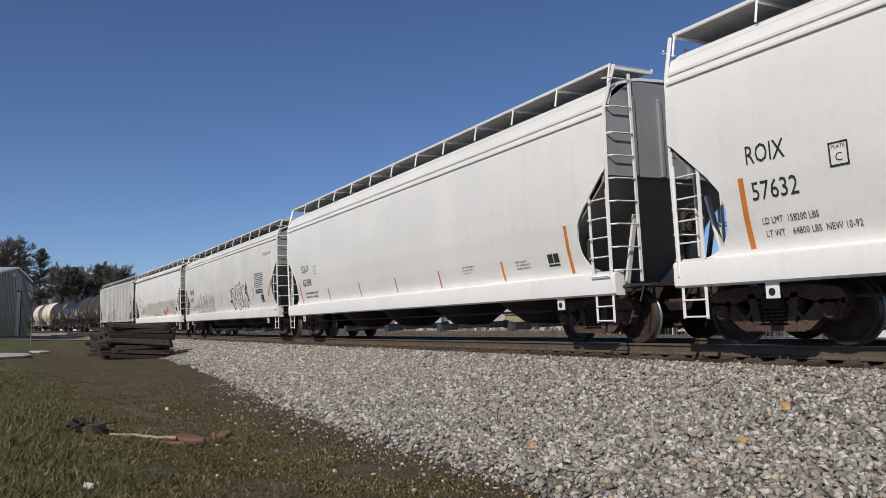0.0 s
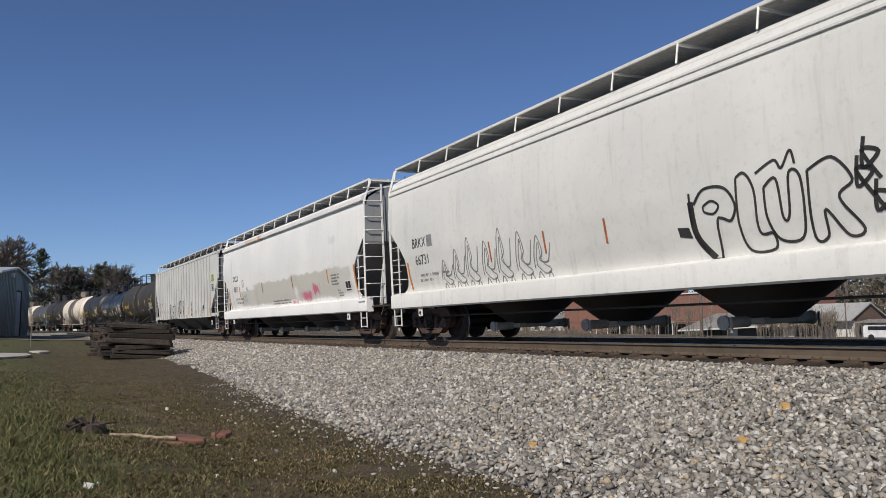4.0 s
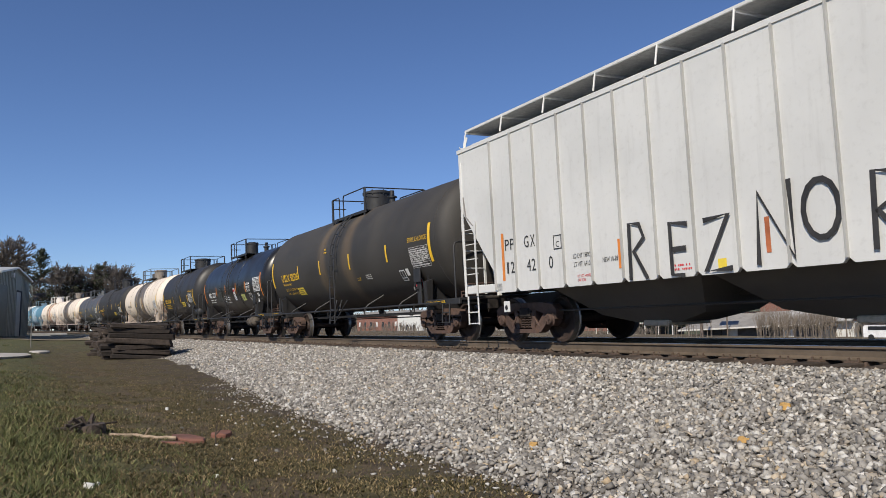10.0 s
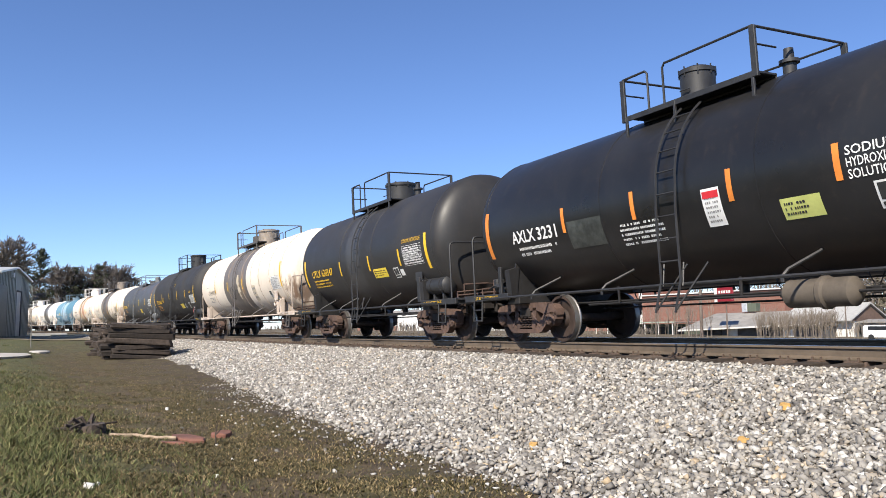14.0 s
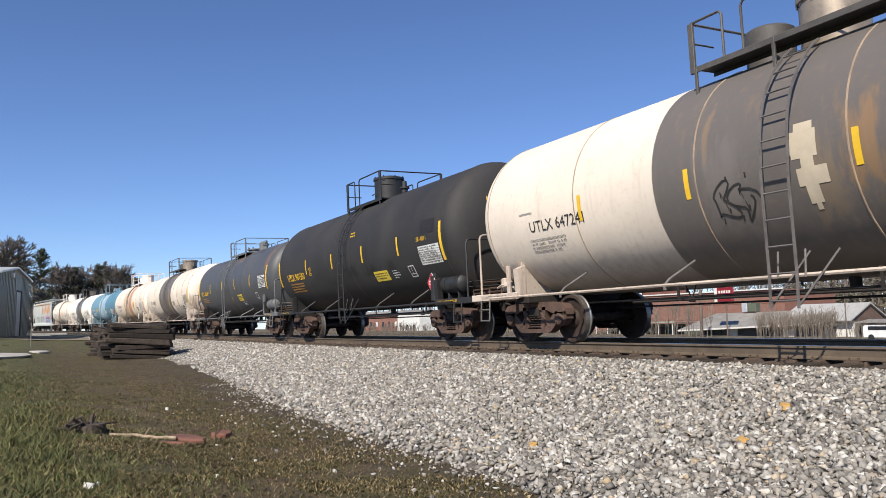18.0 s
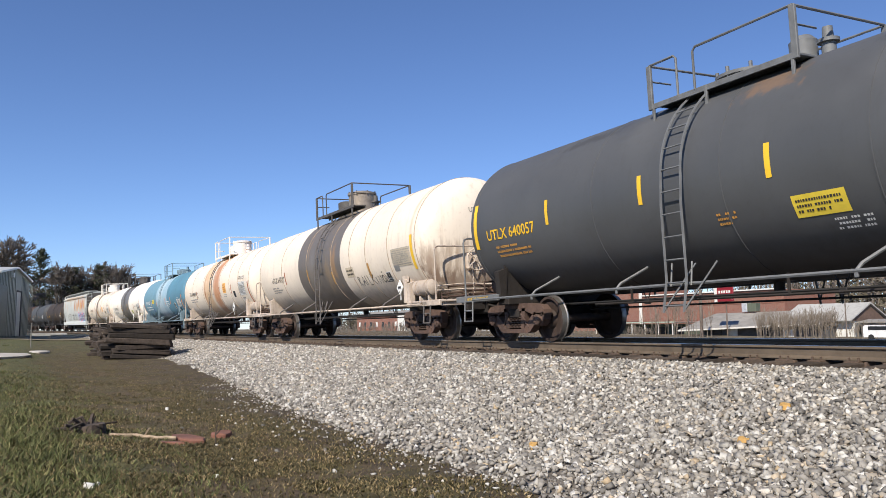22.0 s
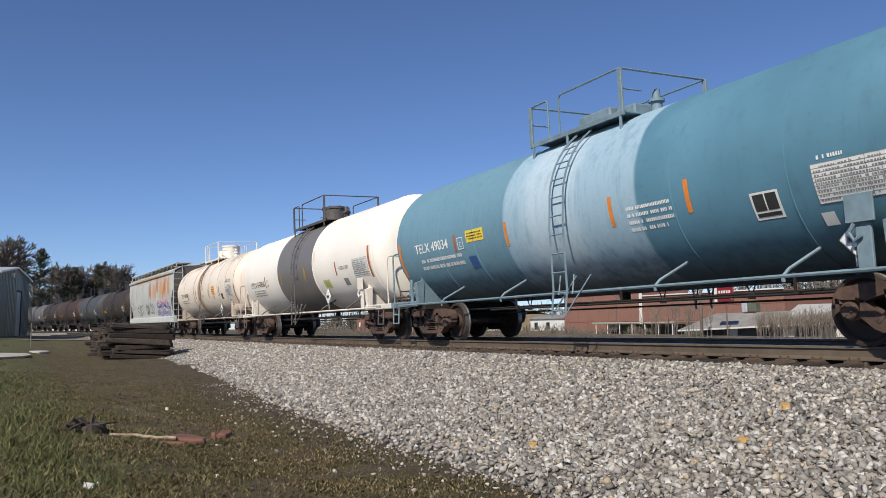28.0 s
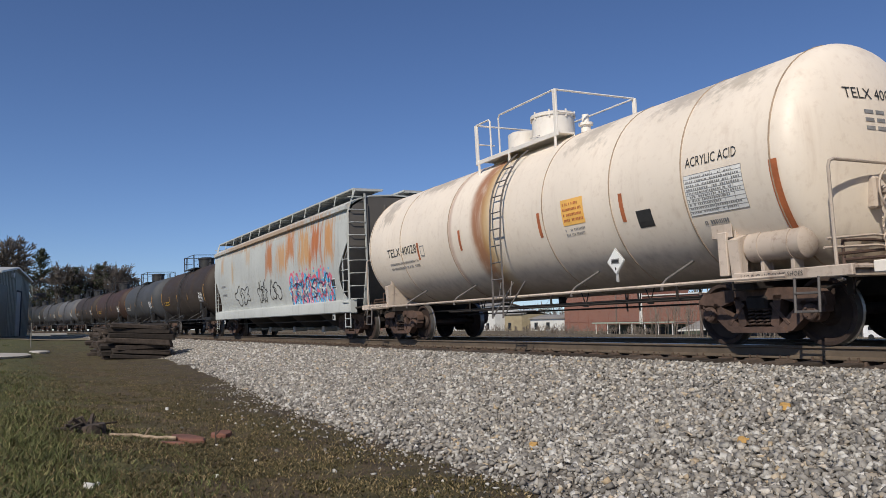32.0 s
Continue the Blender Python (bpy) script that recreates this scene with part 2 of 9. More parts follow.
M_ORANGE = plain("orange_reflective_strip", (0.72, 0.23, 0.04), 0.45, 0.0, 0.18, 6.0, 0.05)
M_RUSTSTRIP = plain("faded_orange_strip", (0.42, 0.13, 0.05), 0.6, 0.0, 0.3, 6.0, 0.05)
M_YELLOW = plain("yellow_reflective_strip", (0.80, 0.50, 0.03), 0.45, 0.0, 0.12, 6.0, 0.05)
M_LETTER_K = plain("black_lettering", (0.03, 0.03, 0.03), 0.6, 0.0, 0.3, 8.0, 0.05)
M_LETTER_W = plain("white_lettering", (0.78, 0.78, 0.76), 0.55, 0.0, 0.12, 8.0, 0.05)
M_LETTER_Y = plain("yellow_lettering", (0.78, 0.47, 0.02), 0.55, 0.0, 0.15, 8.0, 0.05)
M_LETTER_O = plain("faded_ochre_lettering", (0.55, 0.27, 0.05), 0.6, 0.0, 0.2, 8.0, 0.05)
M_GREYBAR = plain("grey_small_print", (0.25, 0.25, 0.25), 0.6, 0.0, 0.3, 8.0, 0.05)
M_DECAL_W = plain("white_decal", (0.76, 0.76, 0.74), 0.5, 0.0, 0.08, 5.0, 0.03)
M_DECAL_Y = plain("yellow_decal", (0.80, 0.60, 0.06), 0.5, 0.0, 0.1, 5.0, 0.03)
M_DECAL_G = plain("pale_green_decal", (0.55, 0.58, 0.18), 0.5, 0.0, 0.12, 5.0, 0.03)
M_DECAL_O = plain("orange_decal", (0.85, 0.48, 0.12), 0.5, 0.0, 0.12, 5.0, 0.03)
M_DECAL_RED = plain("red_decal", (0.60, 0.03, 0.04), 0.45, 0.0, 0.1, 5.0, 0.03)
M_DECAL_TAN = plain("tan_primer_patch", (0.56, 0.48, 0.36), 0.7, 0.0, 0.12, 4.0, 0.03)
M_DECAL_BLUE = plain("blue_patch", (0.03, 0.10, 0.28), 0.5, 0.0, 0.12, 4.0, 0.03)
M_PINK = plain("pink_marker", (0.85, 0.22, 0.30), 0.5, 0.0, 0.1, 5.0, 0.03)
M_SPRAY_K = plain("black_spray_paint", (0.035, 0.033, 0.032), 0.6, 0.0, 0.4, 5.0, 0.03)
M_SPRAY_B = plain("blue_spray_paint", (0.10, 0.45, 0.75), 0.55, 0.0, 0.25, 5.0, 0.03)
M_SPRAY_P = plain("pink_spray_paint", (0.75, 0.16, 0.25), 0.55, 0.0, 0.25, 5.0, 0.03)
M_SPRAY_N = plain("navy_spray_paint", (0.03, 0.05, 0.16), 0.55, 0.0, 0.25, 5.0, 0.03)


# ---- ground, track bed and track ----
def ground_z(x, y):
    """Height of the earth: a flat strip beside the ballast, a low bank on the camera's side, rising gently up the line."""
    z = -1.15 + 0.95 * float(np.interp(-x, (18, 75, 130), (0.0, 1.0, 1.05)))
    z += 0.16 * float(np.interp(-y, (8.2, 9.8, 14), (0, 1, 1.2)))
    if y > 2.5:
        z = float(np.interp(y, (2.5, 6, 35, 70, 140, 300), (-0.62, -0.9, -1.7, -1.75, -1.2, 3.0))) + 0.7 * float(np.interp(-x, (40, 150), (0, 1)))
    return z + 0.05 * noise.noise((x * 0.35, y * 0.35, 0.0)) + 0.03 * noise.noise((x * 1.1, y * 1.1, 3.0))


def earth_material():
    m, t, b = nodes_of("earth_and_turf")
    tc = t.nodes.new("ShaderNodeTexCoord").outputs["Object"]
    sep = t.nodes.new("ShaderNodeSeparateXYZ")
    link(t, tc, sep.inputs[0])
    n1, n2, n3 = noise_tex(t, tc, 0.5, 5).outputs["Fac"], noise_tex(t, tc, 4.0, 6, 0.7).outputs["Fac"], noise_tex(t, tc, 38.0, 4, 0.7).outputs["Fac"]
    n4 = noise_tex(t, tc, 1.6, 5, 0.6).outputs["Fac"]
    c = mixc(t, ramp(t, n2, 0.35, 0.65), (0.046, 0.030, 0.014), (0.108, 0.074, 0.036))
    moss = mixc(t, ramp(t, n2, 0.3, 0.7), (0.042, 0.036, 0.010), (0.098, 0.078, 0.028))
    c = mixc(t, ramp(t, n4, 0.42, 0.58, 0.0, 0.85), c, moss)
    y = math_node(t, "ADD", sep.outputs[1], math_node(t, "MULTIPLY", math_node(t, "SUBTRACT", n1, 0.5), 2.2))
    turf = mixc(t, ramp(t, n2, 0.3, 0.7), (0.040, 0.048, 0.013), (0.104, 0.102, 0.036))
    c = mixc(t, ramp(t, y, -9.5, -8.6, 0.9, 0.0), c, turf)
    bare = ramp(t, y, -7.2, -6.0, 0.0, 0.9)
    c = mixc(t, math_node(t, "MULTIPLY", bare, ramp(t, n4, 0.35, 0.6, 1.0, 0.35)), c, mixc(t, ramp(t, n2, 0.35, 0.65), (0.034, 0.024, 0.016), (0.074, 0.053, 0.034)))
    far = ramp(t, sep.outputs[0], -55.0, -26.0, 0.8, 0.0)
    c = mixc(t, math_node(t, "MULTIPLY", far, ramp(t, n1, 0.3, 0.7, 0.4, 1.0)), c, turf)
    c = mixc(t, ramp(t, n3, 0.55, 0.75, 0.0, 0.55), c, (0.18, 0.14, 0.08))
    c = mixc(t, ramp(t, sep.outputs[1], 3.0, 8.0, 0.0, 0.85), c, mixc(t, ramp(t, n1, 0.35, 0.65), (0.085, 0.065, 0.042), (0.17, 0.135, 0.085)))
    link(t, c, b.inputs["Base Color"])
    b.inputs["Roughness"].default_value = 0.95
    bump(t, b, n3, 0.8, 0.03)
    return m


def toe(x):
    """Where the ballast ends on the camera's side."""
    return float(np.interp(x, (-140, -60, -40, -28, -21.5, -17.8, -13.3, -10.6, -8.8, -6.5, -5.3, 10), (-9, -4.6, -4.3, -4.55, -4.85, -5.1, -5.65, -5.85, -5.98, -5.95, -6.14, -6.3)))


def build_ground():
    def ticks(a, b, near, lo, hi):
        out, x = [], a
        while x < b:
            out.append(x)
            d = max(0.0, lo - x, x - hi)
            x += near + d * 0.09
        return out + [b]
    xs, ys = ticks(-1500, 1500, 0.45, -42, 8), ticks(-700, 1500, 0.4, -14, 4)
    b = MB()
    b.grid([[(x, y, ground_z(x, y) if abs(x) < 300 and -200 < y < 300 else -0.4) for x in xs] for y in ys])
    return thing("ground", b, earth_material(), "brown earth and short winter turf", "ground", kind="structure")


def bed_z(s, y):
    """Ballast surface across the track at offset y from its middle."""
    x, y0, z0, h = line(s)
    edge = toe(x) - y0
    if y > 0:
        return z0 + float(np.interp(y, (0, 1.7, 4.0, 4.6), (-0.285, -0.24, -0.60, -0.9)))
    k = float(np.interp(-y, (0, 1.75, -edge, -edge + 0.6), (0, 0, 1, 1.25)))
    zt = ground_z(x, edge + y0) + 0.02
    return (z0 - 0.285) * (1 - k) + zt * k


build_ground()
# bed between the rails: the train's shade put into its colour
M_SHADE_BED = plain("shade_darkened_fines", (0.028, 0.026, 0.025), 0.9, 0.0, 0.4, 16.0, 0.8)
M_BED = plain("ballast_fines", (0.115, 0.10, 0.085), 0.95, 0.0, 0.45, 22.0, 0.9)


def stone_material():
    m, t, b = nodes_of("ballast_stone")
    r = t.nodes.new("ShaderNodeNewGeometry").outputs["Random Per Island"]
    cr = t.nodes.new("ShaderNodeValToRGB")
    cols = [(0.0, (0.10, 0.092, 0.082)), (0.2, (0.20, 0.185, 0.165)), (0.42, (0.285, 0.265, 0.238)), (0.60, (0.37, 0.35, 0.315)), (0.70, (0.30, 0.255, 0.20)), (0.80, (0.46, 0.44, 0.40)), (0.93, (0.63, 0.61, 0.57)), (1.0, (0.42, 0.31, 0.18))]
    while len(cr.color_ramp.elements) < len(cols):
        cr.color_ramp.elements.new(0.5)
    for e, (p, c) in zip(cr.color_ramp.elements, cols):
        e.position, e.color = p, (*c, 1)
    link(t, r, cr.inputs[0])
    tc = t.nodes.new("ShaderNodeTexCoord").outputs["Object"]
    n = noise_tex(t, tc, 45.0, 4, 0.6).outputs["Fac"]
    c = mixc(t, ramp(t, n, 0.3, 0.7, 0.0, 0.35), cr.outputs[0], (0.20, 0.19, 0.18))
    link(t, c, b.inputs["Base Color"])
    b.inputs["Roughness"].default_value = 0.85
    bump(t, b, n, 0.5, 0.008)
    return m


M_STONE = stone_material()


def scatter_stones(name, pts, sizes, mat, label, flat=0.75, category="gravel"):
    """One mesh of many rough stones: a few faceted shapes, each turned and scaled by chance."""
    rng = np.random.default_rng(7)
    base = []
    for k in range(10):
        v = np.array([(x, y, z) for x in (-1, 1) for y in (-1, 1) for z in (-1, 1)], float)
        v *= rng.uniform(0.5, 1.05, (8, 1)) * rng.uniform(0.42, 1.2, (1, 3))
        v += rng.uniform(-0.28, 0.28, (8, 3))
        base.append(v * 0.62)
    base = np.array(base)
    n = len(pts)
    q = rng.normal(size=(n, 4))
    q /= np.linalg.norm(q, axis=1)[:, None]
    w, x, y, z = q.T
    R = np.stack([np.stack([1 - 2 * (y * y + z * z), 2 * (x * y - z * w), 2 * (x * z + y * w)], -1), np.stack([2 * (x * y + z * w), 1 - 2 * (x * x + z * z), 2 * (y * z - x * w)], -1),
                  np.stack([2 * (x * z - y * w), 2 * (y * z + x * w), 1 - 2 * (x * x + y * y)], -1)], 1)
    V = np.einsum("nij,nkj->nki", R, base[rng.integers(0, 10, n)]) * np.asarray(sizes)[:, None, None]
    V[:, :, 2] *= flat
    V += np.asarray(pts)[:, None, :]
    F = np.array([(0, 1, 3), (0, 3, 2), (4, 6, 7), (4, 7, 5), (0, 4, 5), (0, 5, 1), (2, 3, 7), (2, 7, 6), (0, 2, 6), (0, 6, 4), (1, 5, 7), (1, 7, 3)])
    faces = (F[None] + (np.arange(n) * 8)[:, None, None]).reshape(-1)
    me = bpy.data.meshes.new(name)
    me.vertices.add(n * 8)
    me.vertices.foreach_set("co", V.reshape(-1).astype(np.float32))
    me.loops.add(len(faces))
    me.loops.foreach_set("vertex_index", faces.astype(np.int32))
    me.polygons.add(n * 12)
    me.polygons.foreach_set("loop_start", np.arange(0, n * 36, 3, dtype=np.int32))
    me.materials.append(mat)
    me.update(calc_edges=True)
    ob = new(name, me)
    return tagged(ob, label, category, kind="stuff")


def build_ballast():
    b = MB()
    ss = list(np.arange(-420, -60, 6.0)) + list(np.arange(-60, 12, 0.5)) + list(np.arange(12, 300, 12.0))
    ys = [-1.75 - 0.24 * i for i in range(32)]
    rows = []
    for s in ss:
        x, y0, z0, h = line(s)
        edge = -(toe(x) - y0)
        r = []
        for f in np.linspace(1.12, 0.0, 14):
            y = -(1.75 + (edge - 1.75) * f)
            r.append(beside(s, y, bed_z(s, y) - z0 - (0.10 if f > 1.05 else 0.0)))
        for y in (-1.0, 0.0, 1.0, 1.75, 3.0, 4.0, 4.8):
            r.append(beside(s, y, bed_z(s, y) - z0))
        rows.append(r)
    b.grid(rows)
    k = len(rows[0]) - 1
    b.m = [1 if 12 < i % k < 17 else 0 for i in range(len(b.f))]
    thing("ballast_bed", b, [M_BED, M_SHADE_BED], "grey crushed-stone track bed", "ballast", kind="structure")
    rng = np.random.default_rng(3)
    pts, sizes = [], []
    # dense close by, thinner and coarser up the line
    for s0, s1, dens, size in ((-7.5, 1.5, 830, 0.043), (-14, -7.5, 740, 0.044), (-24, -14, 520, 0.050), (-42, -24, 240, 0.066), (-75, -42, 80, 0.085)):
        width = 5.0
        n = int((s1 - s0) * width * dens)
        for s, f in zip(rng.uniform(s0, s1, n), rng.uniform(0, 1, n)):
            x, y0, z0, h = line(s)
            edge = -(toe(x) - y0) + 0.38 * noise.noise((s * 0.6, 1.0, 0.0)) + 0.16 * noise.noise((s * 2.1, 4.0, 0.0)) + 0.1
            y = -(1.40 + (edge - 1.40) * f * 1.03)
            if f > 0.84 and rng.random() < (f - 0.84) / 0.17:
                continue
            x, yy, zz = beside(s, y, 0)
            pts.append((x, yy, bed_z(s, y) + rng.uniform(-0.02, 0.03)))
            sizes.append(1.06 * size * rng.choice((0.45, 0.7, 0.9, 1.05, 1.25)) * rng.uniform(0.85, 1.15))
    # between the rails, their colour darkened for the shade under the train
    n, shade_pts, osz = 9000, [], []
    for s, y in zip(rng.uniform(-40, 2, n), rng.uniform(-0.7, 2.2, n)):
        x, yy, zz = beside(s, y, 0)
        shade_pts.append((x, yy, bed_z(s, y) + rng.uniform(-0.02, 0.02)))
        osz.append(0.06 * rng.uniform(0.6, 1.2))
    scatter_stones("oily_stones", shade_pts, osz, plain("shade_darkened_stone", (0.035, 0.032, 0.03), 0.8, 0, 0.4, 20.0, 0.4, per="island"), "stones between the rails, darkened for the train's shade", 0.9)
    # stray stones on the earth
    for s, d in zip(rng.uniform(-20, 2, 1500), rng.exponential(0.4, 1500)):
        x, y0, z0, h = line(s)
        y = toe(x) - d + 0.1
        pts.append((x, y, ground_z(x, y) + 0.008))
        sizes.append(0.040 * rng.uniform(0.3, 1.0))
    scatter_stones("ballast_stones", pts, sizes, M_STONE, "loose grey and tan crushed ballast stones", 0.9)


build_ballast()
M_RAIL = plain("rail_side_rust", (0.125, 0.095, 0.068), 0.75, 0.1, 0.22, 5.0, 0.3)
M_RAILTOP = plain("rail_running_surface", (0.34, 0.33, 0.32), 0.3, 0.9, 0.1, 8.0, 0.05)
M_TIE = plain("weathered_oak_tie", (0.062, 0.046, 0.036), 0.9, 0.0, 0.4, 9.0, 0.8, per="object")
M_PLATE = plain("rusty_tie_plate", (0.10, 0.068, 0.05), 0.8, 0.1, 0.35, 9.0, 0.5)


def build_track():
    track = tagged(new("railway_track"), "single railway track of rusty rails on wooden ties", "railway track", kind="structure")
    prof = [(-0.036, 0.0, 1), (0.036, 0.0, 1), (0.038, -0.03, 0), (0.012, -0.045, 0), (0.010, -0.135, 0), (0.07, -0.16, 0), (0.07, -0.178, 0), (-0.07, -0.178, 0), (-0.07, -0.16, 0), (-0.010, -0.135, 0), (-0.012, -0.045, 0), (-0.038, -0.03, 0)]
    ss = list(np.arange(-440, -80, 5.0)) + list(np.arange(-80, 0, 1.0)) + list(np.arange(0, 300, 20.0))
    for sg in (-1, 1):
        b = MB()
        n = len(prof)
        v = [canted(s, sg * 0.755 + p[0], p[1]) for s in ss for p in prof]
        f, ms = [], []
        for i in range(len(ss) - 1):
            for j in range(n):
                f.append((i * n + j, i * n + (j + 1) % n, (i + 1) * n + (j + 1) % n, (i + 1) * n + j))
                ms.append(1 if j == 0 else 0)
        b.add(v, f)
        b.m = ms
        part("rail", b.mesh("rail", [M_RAIL, M_RAILTOP], True, 0.5), None, track, "rusty rail with a polished top")
    return track


TRACK = build_track()


# ---- running gear, shared by all the cars ----
WB = 0.84            # half the truck's wheelbase
WR = 0.457           # wheel radius


def wheelset_mesh():
    b = MB()
    for sg in (-1, 1):
        prof = [(-0.70, 0.10), (-0.70, 0.15), (-0.725, 0.20), (-0.745, 0.37), (-0.70, 0.395), (-0.675, 0.40), (-0.675, 0.475), (-0.70, 0.482), (-0.715, 0.462),
                (-0.815, 0.452), (-0.82, 0.40), (-0.80, 0.385), (-0.765, 0.36), (-0.755, 0.20), (-0.83, 0.16), (-0.83, 0.09)]
        prof = [(a * -sg, r) for a, r in prof]
        o = len(b.f)
        b.rev(prof, 40, "y")
        for i in range(o, len(b.f)):
            k = (i - o) // 40
            b.m[i] = 1 if k in (6, 7, 8) else 0
    b.cyl((0, -1.08, 0), (0, 1.08, 0), 0.08, 14)
    return b.mesh("wheelset", [M_WHEEL, M_TREAD], True, 0.5)


def side_frame_mesh(sg):
    """One cast side frame in the plane y = sg * 1.0."""
    b = MB()
    y0, y1 = sg * 0.91, sg * 1.09
    top = [(-1.07, 0.54), (-1.06, 0.66), (-0.96, 0.75), (-0.70, 0.78), (-0.44, 0.80), (0.44, 0.80), (0.70, 0.78), (0.96, 0.75), (1.06, 0.66), (1.07, 0.54), (0.70, 0.55), (0.42, 0.64), (-0.42, 0.64), (-0.70, 0.55)]
    b.prism(top, "y", y0, y1)
    for e in (-1, 1):
        b.prism([(e * 0.99, 0.60), (e * 0.66, 0.58), (e * 0.26, 0.22), (e * 0.42, 0.19), (e * 0.54, 0.22)], "y", y0, y1)
        b.prism([(e * 0.40, 0.70), (e * 0.28, 0.70), (e * 0.20, 0.30), (e * 0.32, 0.24)], "y", y0, y1)
        b.prism([(e * 1.04, 0.62), (e * 1.04, 0.46), (e * 0.985, 0.44), (e * 0.985, 0.60)], "y", y0, y1)
        b.prism([(e * 0.70, 0.60), (e * 0.72, 0.45), (e * 0.77, 0.46), (e * 0.77, 0.62)], "y", y0, y1)
        b.box((e * 0.36, sg * 1.085, 0.45), (0.05, 0.03, 0.40), 0.01, rot=Matrix.Rotation(-e * 0.75, 3, "Y"))
    b.prism([(-0.46, 0.19), (0.46, 0.19), (0.42, 0.27), (-0.42, 0.27)], "y", sg * 0.90, sg * 1.12)
    b.box((0, sg * 1.0, 0.74), (0.5, 0.17, 0.10), 0.02)
    return b.mesh("side_frame", M_CAST)


def bearing_mesh(sg):
    b = MB()
    b.rev([(sg * 0.90, 0.10), (sg * 0.90, 0.135), (sg * 1.06, 0.135), (sg * 1.08, 0.115), (sg * 1.13, 0.11), (sg * 1.145, 0.09), (sg * 1.145, 0.0)], 20, "y", (0, 0, WR))
    b.prism([(-0.15, 0.62), (-0.15, 0.50), (-0.11, 0.50), (-0.10, 0.575), (0.10, 0.575), (0.11, 0.50), (0.15, 0.50), (0.15, 0.62)], "y", sg * 0.94, sg * 1.06)
    for a in range(3):
        b.cyl((0.06 * math.cos(a * 2.09), sg * 1.14, WR + 0.06 * math.sin(a * 2.09)), (0.06 * math.cos(a * 2.09), sg * 1.165, WR + 0.06 * math.sin(a * 2.09)), 0.018, 6)
    return b.mesh("bearing", M_CAST)


def spring_mesh(sg):
    b = MB()
    for x in (0.0,):
        pts = [(x + 0.062 * math.cos(a * 0.8), sg * (1.03) + 0.062 * math.sin(a * 0.8), 0.27 + 0.0062 * a) for a in range(0, 44)]
        b.tube(pts, 0.015, 5)
    return b.mesh("spring", M_SPRING)


def bolster_mesh():
    b = MB()
    b.box((0, 0, 0.60), (0.36, 2.24, 0.20), 0.03)
    b.box((0, 0, 0.74), (0.42, 0.9, 0.10), 0.02)
    for e in (-1, 1):
        b.box((e * 0.36, 0, 0.36), (0.08, 1.7, 0.08), 0.01)
        for sg in (-1, 1):
            b.box((e * 0.385, sg * 0.745, 0.42), (0.05, 0.09, 0.26), 0.015)
            b.tube([(e * 0.36, sg * 0.5, 0.36), (e * 0.20, 0.0, 0.42)], 0.02, 5)
        b.cyl((0.0, e * 0.62, 0.70), (0.0, e * 0.62, 0.80), 0.09, 12)
    return b.mesh("truck", M_CAST_DARK)


ME_WHEELSET = wheelset_mesh()
ME_FRAME = {s: side_frame_mesh(s) for s in (-1, 1)}
ME_BEAR = {s: bearing_mesh(s) for s in (-1, 1)}
ME_SPRING = {s: spring_mesh(s) for s in (-1, 1)}
ME_BOLSTER = bolster_mesh()
WHEELSETS = []


def truck(car, x, far=False):
    tr = part("truck", ME_BOLSTER, None, car, "two-axle truck of rusty cast steel", pose(x, 0, 0))
    for sg in (-1, 1):
        part("side_frame", ME_FRAME[sg], None, tr, "rust-brown cast side frame")
        for dx in (-0.125, 0.0, 0.125):
            part("spring", ME_SPRING[sg], None, tr, "rusty coil spring", pose(dx, 0, 0))
        for e in (-1, 1):
            part("bearing", ME_BEAR[sg], None, tr, "round roller bearing cap", pose(e * WB, 0, 0))
    for e in (-1, 1):
        w = part("wheelset", ME_WHEELSET, None, tr, "rusty wheels with a polished tread")
        w.matrix_parent_inverse = Matrix.Translation((e * WB, 0, 0))
        w.location = (0, 0, WR)
        WHEELSETS.append(w)
    return tr


def coupler_mesh():
    b = MB()
    b.box((-0.45, 0, 0.87), (0.7, 0.14, 0.16), 0.02)
    b.prism([(-0.12, -0.13), (-0.02, -0.17), (0.10, -0.15), (0.13, -0.06), (0.06, -0.04), (0.04, 0.05), (0.12, 0.10), (0.10, 0.17), (-0.08, 0.16), (-0.14, 0.10)], "z", 0.74, 1.0)
    b.box((0.02, -0.11, 0.87), (0.14, 0.09, 0.30), 0.02)
    b.tube([(-0.2, -0.05, 1.0), (-0.25, -0.5, 1.02), (-0.3, -1.15, 0.98), (-0.3, -1.25, 0.72)], 0.014, 6)
    return b.mesh("coupler", M_COUPLER)


def hose_mesh():
    b = MB()
    b.tube([(-0.35, 0.35, 0.78), (-0.15, 0.33, 0.74), (-0.05, 0.28, 0.52), (0.05, 0.24, 0.40), (0.16, 0.2, 0.36)], 0.026, 7)
    b.box((0.16, 0.2, 0.36), (0.1, 0.06, 0.08), 0.01)
    return b.mesh("air_hose", M_HOSE)


ME_COUPLER, ME_HOSE = coupler_mesh(), hose_mesh()


def couplings(car, half):
    for e in (-1, 1):
        at = pose(e * half, 0, 0, 0, 0, 0 if e > 0 else 180)
        part("coupler", ME_COUPLER, None, car, "rusty knuckle coupler with its lift rod", at)
        part("air_hose", ME_HOSE, None, car, "black rubber brake hose", at)


